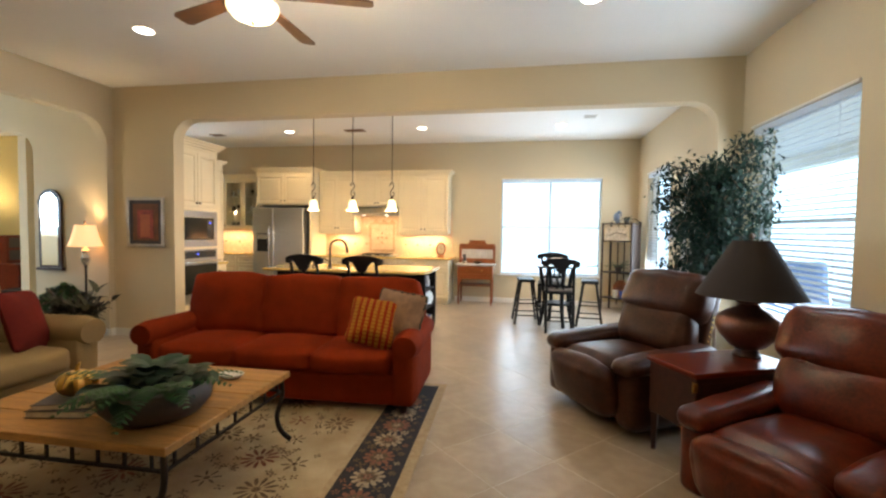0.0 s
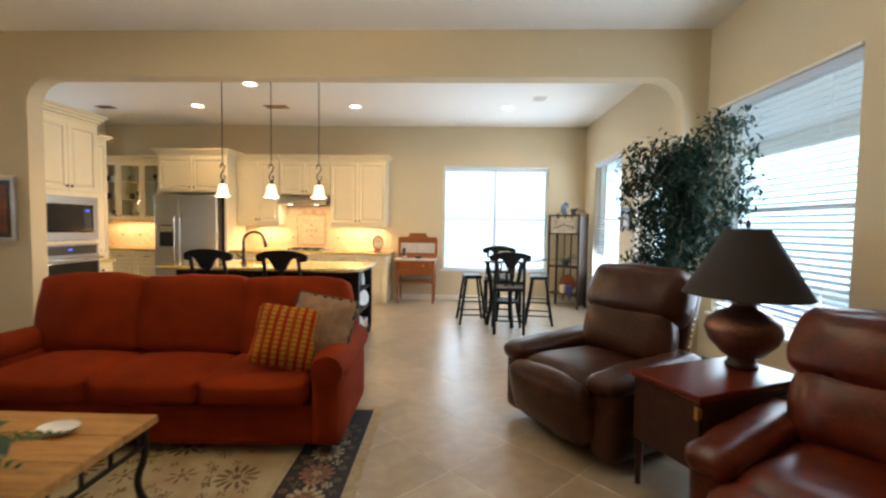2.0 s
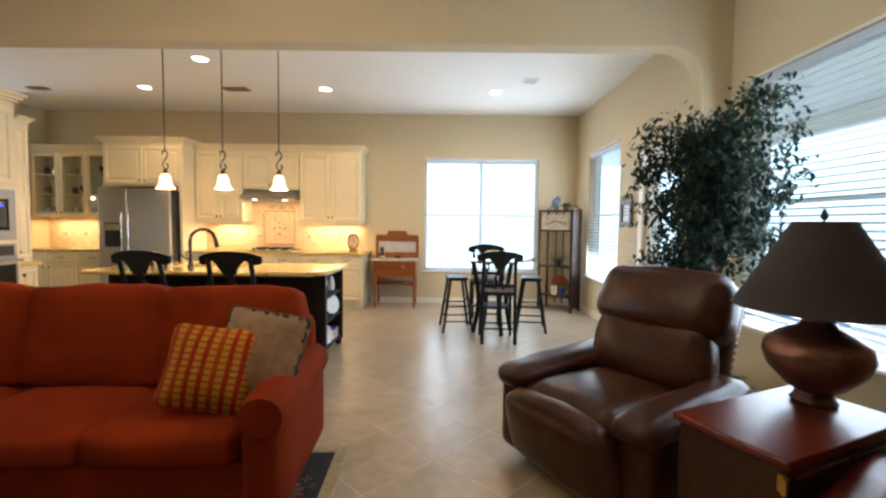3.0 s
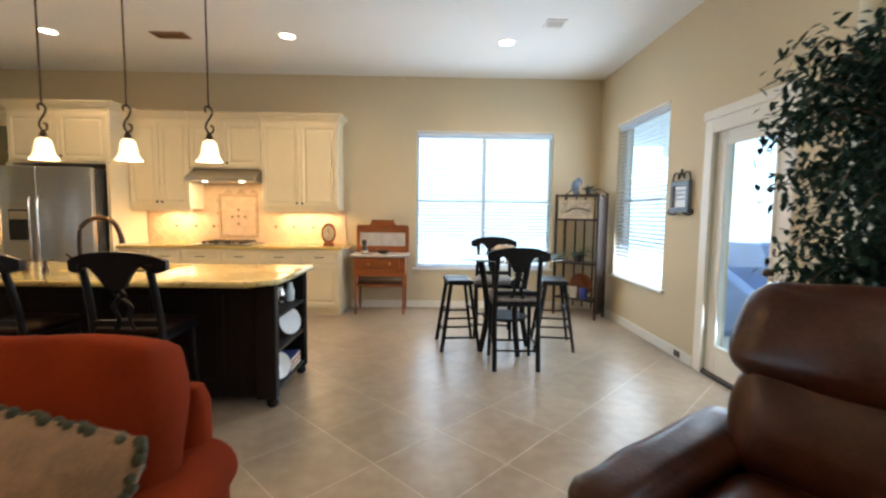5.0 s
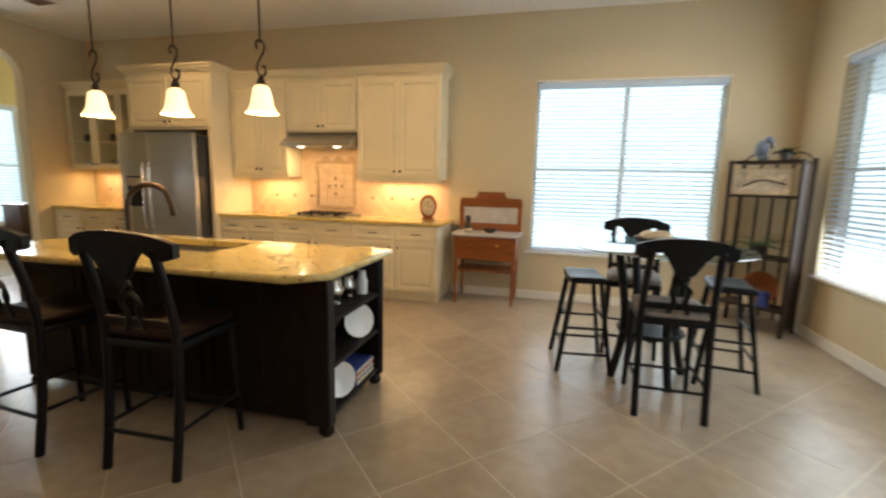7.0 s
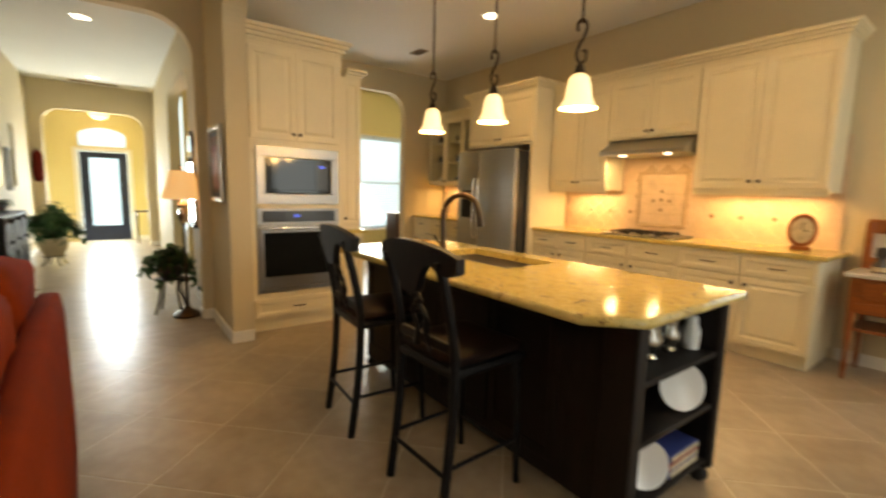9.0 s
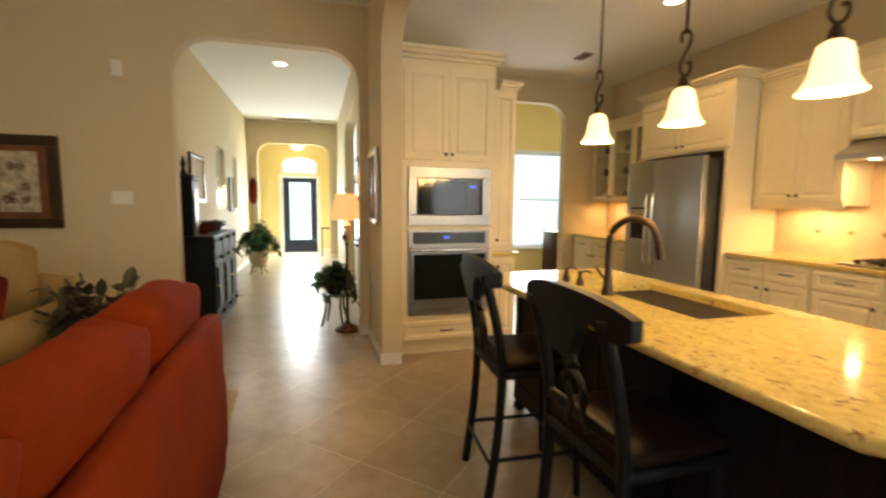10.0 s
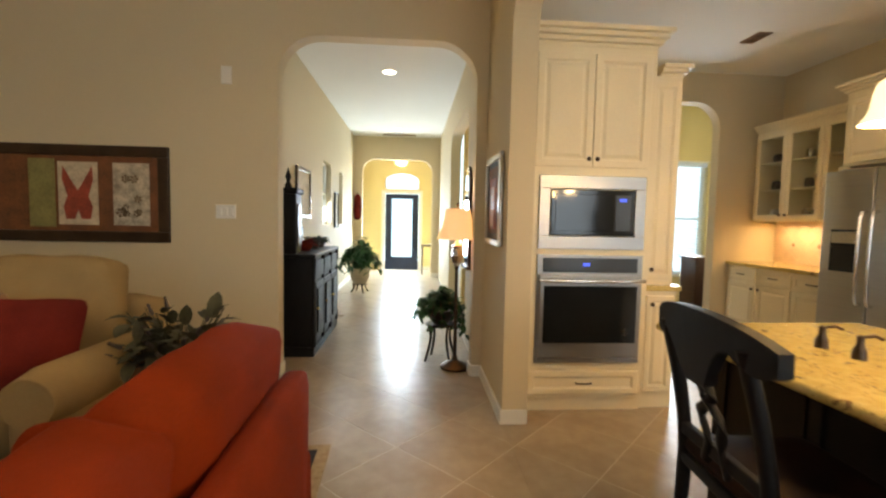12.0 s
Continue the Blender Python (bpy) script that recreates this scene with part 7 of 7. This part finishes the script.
part("tower_cornice", bx(0.40, 0.66, -0.18, 0.06, 1.70, 1.76, 0.012, 2), M_BLACKWOOD, sb)
part("tower_panel", bx(0.46, 0.60, 0.04, 0.052, 1.16, 1.60, 0.006, 2), M_MAHOG, sb)
part("hutch_back", bx(-0.60, 0.40, -0.22, -0.19, 1.08, 1.34, 0.008, 2), M_BLACKWOOD, sb)
part("finial", lathe(bmesh.new(), [(0.03, 1.76), (0.035, 1.79), (0.015, 1.83), (0.03, 1.88), (0.0, 1.98)], 16, (0.53, -0.06, 0)), M_BLACKWOOD, sb, smooth=True)
ry = random.Random(21)
for x, mt in ((-5.35, M_REDFAB2), (-5.75, M_POT), (-6.05, M_POT)):
    t = thing("sideboard_plant", "small leafy arrangement in a dark pot on the sideboard", "plant", pose(x, HALL_S + 0.25, 1.0048), "sideboard plants")
    part("pot", lathe(bmesh.new(), [(0.05, 0), (0.08, 0.05), (0.07, 0.10), (0.06, 0.10), (0.0, 0.08)], 18), mt, t, smooth=True)
    bm = bmesh.new()
    for i in range(45):
        a = ry.random() * 6.28
        leaf_blade(bm, (0.04 * math.cos(a), 0.04 * math.sin(a), 0.09), (math.cos(a), math.sin(a), ry.uniform(0.1, 1.3)), ry.uniform(0.06, 0.13), ry.uniform(0.015, 0.03), 0.9, 3)
    part("leaves", bm, M_LEAF if x < -5.5 else M_REDFAB2, t)
pc = picture("hall_picture", "light matted picture in a dark frame on the hall wall", pose(-6.25, HALL_S, 1.66, 0, 0, 180), 0.70, 0.62, 0.045, M_PICFRAME, M_PAPER)
pc = picture("hall_print", "small pale print in a black frame on the hall wall", pose(-8.62, HALL_S, 1.50, 0, 0, 180), 0.34, 0.62, 0.03, M_BLACKWOOD, M_PAPER)


def leafy(name, label, m, pot_prof, pot_mat, stand, n, R, H, leafmat, L=(0.08, 0.16), w=(0.02, 0.035), seed=1, down=0.3):
    r = random.Random(seed)
    t = thing(name, label, "plant", m)
    z0 = 0.0
    if stand:
        z0 = stand
        bm = bmesh.new()
        for k in range(4):
            a = k * math.pi / 2 + 0.5
            tube(bm, smooth_path([(0.13 * math.cos(a), 0.13 * math.sin(a), z0), (0.11 * math.cos(a), 0.11 * math.sin(a), z0 * 0.6), (0.17 * math.cos(a), 0.17 * math.sin(a), 0.006)], 5), 0.012, 7)
        lathe(bm, [(0.145, z0 - 0.012), (0.145, z0), (0.0, z0)], 24)
        part("stand", bm, M_IRON, t)
    part("pot", lathe(bmesh.new(), [(a, b + z0) for a, b in pot_prof], 24), pot_mat, t, smooth=True)
    top = z0 + max(b for a, b in pot_prof)
    bm, st_ = bmesh.new(), bmesh.new()
    for i in range(n):
        a, f = r.random() * 6.28, r.random() ** 0.6
        end = Vector((R * f * math.cos(a), R * f * math.sin(a), top + H * (1 - f * f) * r.uniform(0.5, 1.0) - down * f * r.random()))
        mid = Vector((end.x * 0.5, end.y * 0.5, top + H * 0.6 * r.uniform(0.4, 1)))
        pth = smooth_path([(0, 0, top - 0.03), mid, end], 3)
        tube(st_, pth, 0.003, 4)
        for q in pth[2:]:
            for j in range(3):
                leaf_blade(bm, q, (r.uniform(-1, 1), r.uniform(-1, 1), r.uniform(-0.6, 0.5)), r.uniform(*L), r.uniform(*w), 0.7, 3)
    part("stems", st_, M_BARK, t)
    part("leaves", bm, leafmat, t)
    return t


leafy("stand_plant", "leafy green ivy in a pot on a dark iron stand", pose(-4.82, 5.47, 0), [(0.07, 0), (0.12, 0.06), (0.13, 0.14), (0.12, 0.14), (0.0, 0.12)], M_POT, 0.36, 60, 0.27, 0.26, M_FERN, (0.06, 0.11), (0.02, 0.03), 4)
leafy("hall_plant", "tall green houseplant in a cream pot on a low stand", pose(-8.8, 4.22, 0), [(0.12, 0), (0.17, 0.12), (0.19, 0.28), (0.17, 0.28), (0.0, 0.24)], M_TERRA, 0.16, 55, 0.40, 0.62, M_FERN, (0.12, 0.20), (0.02, 0.035), 9, 0.05)

fl_ = thing("floor_lamp", "bronze and crystal floor lamp with a lit cream bell shade", "lamp", pose(-4.58, 5.59, 0))
part("base", lathe(bmesh.new(), [(0.13, 0), (0.135, 0.02), (0.09, 0.05), (0.03, 0.08), (0.02, 0.12)], 28), M_BRONZE, fl_, smooth=True)
part("pole", lathe(bmesh.new(), [(0.017, 0.10), (0.015, 0.5), (0.022, 0.52), (0.014, 0.55), (0.014, 0.92), (0.026, 0.94)], 16), M_BRONZE, fl_, smooth=True)
part("crystal", lathe(bmesh.new(), [(0.02, 0.94), (0.045, 0.98), (0.055, 1.04), (0.035, 1.10), (0.05, 1.13), (0.02, 1.16), (0.012, 1.2)], 10), M_CHROME, fl_, "clear crystal column")
part("shade", lathe(bmesh.new(), [(0.185, 1.19), (0.155, 1.27), (0.125, 1.38), (0.11, 1.46), (0.107, 1.46), (0.122, 1.38), (0.152, 1.27), (0.182, 1.19)], 36), M_SHADE_LIT, fl_, "lit cream fabric bell shade", smooth=True)
part("finial", lathe(bmesh.new(), [(0.008, 1.44), (0.008, 1.48), (0.016, 1.50), (0.0, 1.53)], 12), M_BRONZE, fl_)
bulb("floor_lamp_bulb", -4.58, 5.59, 1.30, 34, WARM, 0.05)

mr = thing("arched_mirror", "tall narrow dark-framed arched mirror on the hall wall", "mirror", pose(-5.36, HALL_N, 1.40))


def arch_outline(w, z0, z1, n=14, ear=0.0):
    r = w / 2
    return [(-w / 2, z0), (w / 2, z0), (w / 2, z1 - r)] + [(r * math.cos(i * math.pi / n), z1 - r + r * math.sin(i * math.pi / n)) for i in range(1, n)] + [(-w / 2, z1 - r)]


part("mirror_frame", prism(bmesh.new(), arch_outline(0.36, -0.52, 0.54), "y", -0.035, -0.003), M_MAHOG, mr)
part("glass", prism(bmesh.new(), arch_outline(0.27, -0.49, 0.49), "y", -0.039, -0.034), M_MIRROR, mr)
part("sill", bx(-0.21, 0.21, -0.06, -0.003, -0.56, -0.52, 0.006, 2), M_MAHOG, mr)
for x in (-0.18, 0.18):
    part("ear", ball(bmesh.new(), x, -0.02, 0.36, 0.03, 0.015, 0.05), M_MAHOG, mr)

# foyer light and hat rack
gl = thing("foyer_light", "lit flush globe ceiling light in the foyer", "ceiling light", pose(-11.75, 4.87, 0))
part("base", lathe(bmesh.new(), [(0.10, CEIL), (0.10, CEIL - 0.03), (0.02, CEIL - 0.04), (0.015, 2.86)], 22), M_GOLD, gl)
part("globe", ball(bmesh.new(), 0, 0, 2.78, 0.17, 0.17, 0.10, n=24), M_GLOW, gl, "lit frosted globe", smooth=True)
bulb("foyer_bulb", -11.75, 4.87, 2.62, 12, (1.0, 0.84, 0.6), 0.1)
ht = thing("coat_hook", "dark red coat hanging from a hook beside the hall arch", "coat", pose(-10.985, 3.90, 0))
part("coat", soft(bmesh.new(), 0, 0.0, 1.62, 0.10, 0.14, 0.56, 0.05, 0.02, 7, 0.02), M_REDFAB2, ht, smooth=True)
part("hook", tube(bmesh.new(), [(-0.012, 0, 1.93), (0.03, 0, 1.93), (0.04, 0, 1.96)], 0.008, 6), M_IRON, ht)
bn = thing("foyer_table", "small dark wooden table in the foyer", "table", pose(-11.7, 5.55, 0))
part("tabletop", bx(-0.25, 0.25, -0.16, 0.16, 0.70, 0.73, 0.006, 2), M_MAHOG, bn)
for sx in (-1, 1):
    for sy in (-1, 1):
        part("leg", cyl(bmesh.new(), sx * 0.21, sy * 0.12, 0, 0.70, 0.014, 0.02, 8), M_MAHOG, bn)

# dining room seen through the arches
dt = thing("secretary_desk", "cherry secretary desk in the dining room", "desk", pose(-7.18, 6.9, 0, 0, 0, 90))
part("case", bx(-0.40, 0.40, -0.25, 0.25, 0.12, 0.82, 0.006, 2), M_CHERRY, dt)
part("hutch", bx(-0.38, 0.38, 0.0, 0.25, 0.82, 1.28, 0.006, 2), M_CHERRY, dt)
# dark slabs on the solid hutch stand in for shade inside its compartments
for z in (0.88, 1.08):
    part("pigeonhole_shade", bx(-0.34, 0.34, -0.006, 0.0, z, z + 0.16), M_BOOK, dt)
for i in range(3):
    part("drawer", bx(-0.36, 0.36, -0.268, -0.249, 0.16 + i * 0.21, 0.35 + i * 0.21, 0.006, 2), M_CHERRY, dt)
pf = thing("desk_photo", "small framed photo on the secretary desk", "picture", pose(-7.18, 6.9, 1.2805, -8, 0, 90))
part("picture_frame", bx(-0.09, 0.09, -0.01, 0.01, 0, 0.23, 0.004, 1), M_PICFRAME, pf)
part("print", bx(-0.065, 0.065, -0.014, -0.009, 0.03, 0.20), M_PAPER, pf)
sc = thing("wall_sconce", "lit white glass wall sconce in the dining room", "lamp", pose(-7.5, 6.45, 1.75))
part("bracket", tube(bmesh.new(), smooth_path([(0.0, 0, -0.15), (0.08, 0, -0.16), (0.10, 0, -0.08)], 5), 0.01, 7), M_BRONZE, sc)
part("shade", lathe(bmesh.new(), [(0.03, -0.09), (0.07, -0.02), (0.08, 0.07), (0.075, 0.07), (0.06, -0.02), (0.02, -0.08)], 24, (0.10, 0, 0)), M_GLOW, sc, smooth=True)
bulb("sconce_bulb", -7.38, 6.45, 1.90, 14, WARM, 0.05)
bar_chair("dining_chair", "black dining chair in the dining room", pose(-6.65, 6.35, 0, 0, 0, 120), "dining chairs", 0.46, 1.0)
bar_chair("dining_chair", "black dining chair in the dining room", pose(-6.9, 7.9, 0, 0, 0, 60), "dining chairs", 0.46, 1.0)
cb = thing("dark_chest", "dark wooden chest below the dining room window", "chest", pose(-6.75, 9.45, 0))
part("body", bx(-0.18, 0.18, -0.25, 0.25, 0.0, 0.88, 0.006, 2), M_MAHOG, cb)
part("top", bx(-0.20, 0.20, -0.27, 0.27, 0.88, 0.91, 0.006, 2), M_MAHOG, cb)

# covered furniture on the patio
def draped_cover(name, label, cat, m, W, D, H, top, slope, seed):
    """A loose cover that flares to the ground; top: width of the upper edge, slope: fall of the top along x."""
    t = thing(name, label, cat, m)
    bm = soft(bmesh.new(), 0, 0, H / 2, W, D, H, 0.05, 0.01, 14, 0.02, seed=seed)
    for v in bm.verts:
        f = min(1, max(0, v.co.z / H))
        k = 1 + (top - 1) * f
        a = math.atan2(v.co.y, v.co.x)
        k *= 1 + 0.035 * (1 - f) * math.sin(9 * a + seed)
        v.co.x *= k
        v.co.y *= k
        v.co.z *= 1 - slope * f * (0.5 + v.co.x / W)
    part("cover", bm, M_BLUECOVER, t, smooth=True)
    part("hem", tube(bmesh.new(), [(-W / 2, -D / 2 - 0.01, 0.03), (0, -D / 2 - 0.025, 0.02), (W / 2, -D / 2 - 0.01, 0.03)], 0.012, 6), M_BLUECOVER, t)
    return t


draped_cover("covered_patio_chair", "patio chair under a sloping blue-grey cover", "patio chair", pose(4.6, 8.85, -0.05, 0, 0, -40), 0.85, 0.75, 0.95, 0.8, 0.75, 1.0)
draped_cover("covered_grill", "large patio grill under a draped blue-grey cover", "grill", pose(5.35, 9.5, -0.05, 0, 0, -35), 1.5, 0.7, 1.05, 0.92, 0.0, 2.3)
draped_cover("covered_patio_chair", "low patio seat under a blue-grey cover", "patio chair", pose(4.9, 7.2, -0.05, 0, 0, -20), 0.8, 0.75, 0.62, 0.9, 0.2, 4.0)

# ---- floor tiles, laid diagonally ----
TS = 0.515
fl0 = tagged(part("floor", bx(-12.6, XR + 0.2, -2.4, 10.4, -0.045, -0.0012), M_GROUT), "beige diagonal ceramic tile floor with pale grout", "floor", kind="structure")


def tile_mesh(pts):
    """A tile with a small bevel round its upper edge; pts counter-clockwise."""
    bm = bmesh.new()
    cx, cy = sum(p[0] for p in pts) / len(pts), sum(p[1] for p in pts) / len(pts)
    n = len(pts)
    top = [bm.verts.new((cx + (p[0] - cx) * 0.996, cy + (p[1] - cy) * 0.996, 0.0)) for p in pts]
    mid = [bm.verts.new((p[0], p[1], -0.0008)) for p in pts]
    low = [bm.verts.new((p[0], p[1], -0.006)) for p in pts]
    bm.faces.new(top)
    for i in range(n):
        j = (i + 1) % n
        bm.faces.new((mid[i], mid[j], top[j], top[i]))
        bm.faces.new((low[i], low[j], mid[j], mid[i]))
    bmesh.ops.recalc_face_normals(bm, faces=bm.faces[:])
    me = bpy.data.meshes.new("floor_tile")
    bm.to_mesh(me)
    bm.free()
    me.materials.append(M_TILE)
    return me


half = TS / math.sqrt(2)
hh = half - 0.0035
diamond = [(0, -hh), (hh, 0), (0, hh), (-hh, 0)]
full_tile = tile_mesh(diamond)
REGIONS = [(XL, XR, -2.2, YW), (-6.0, XR, YW, YB), (-12.42, XL, HALL_S, HALL_N)]
far = bmesh.new()
count = 0
for x0, x1, y0, y1 in REGIONS:
    for i in range(int((x0 + 0.62) / half) - 2, int((x1 + 0.62) / half) + 3):
        for j in range(int((y0 - 6.2) / half) - 2, int((y1 - 6.2) / half) + 3):
            if (i + j) % 2 == 0:
                continue
            cx, cy = -0.62 + i * half, 6.20 + j * half
            pts = clip_poly([(cx + a, cy + b) for a, b in diamond], x0, x1, y0, y1)
            if len(pts) < 3:
                continue
            whole = len(pts) == 4 and all(x0 < p[0] < x1 and y0 < p[1] < y1 for p in pts)
            near = cy > 1.6 and -6.5 < cx and count < 300
            if near:
                count += 1
                if whole:
                    o = new("floor_tile", full_tile)
                    o.matrix_basis = pose(cx, cy, 0, 0, 0, 90 * ((i * 7 + j * 3) % 4))
                else:
                    o = new("floor_tile", tile_mesh(pts))
                o.parent = fl0
            else:
                me = tile_mesh(pts)
                far.from_mesh(me)
                bpy.data.meshes.remove(me)
ft = part("floor_tiles_far", far, M_TILE, fl0)
ft["kind"] = "stuff"
dfl = tagged(part("floor_dining", bx(-7.5, -6.14, YW, 10.2, -0.004, 0.0), M_TILE), "beige tile floor of the dining room", "floor", kind="structure")
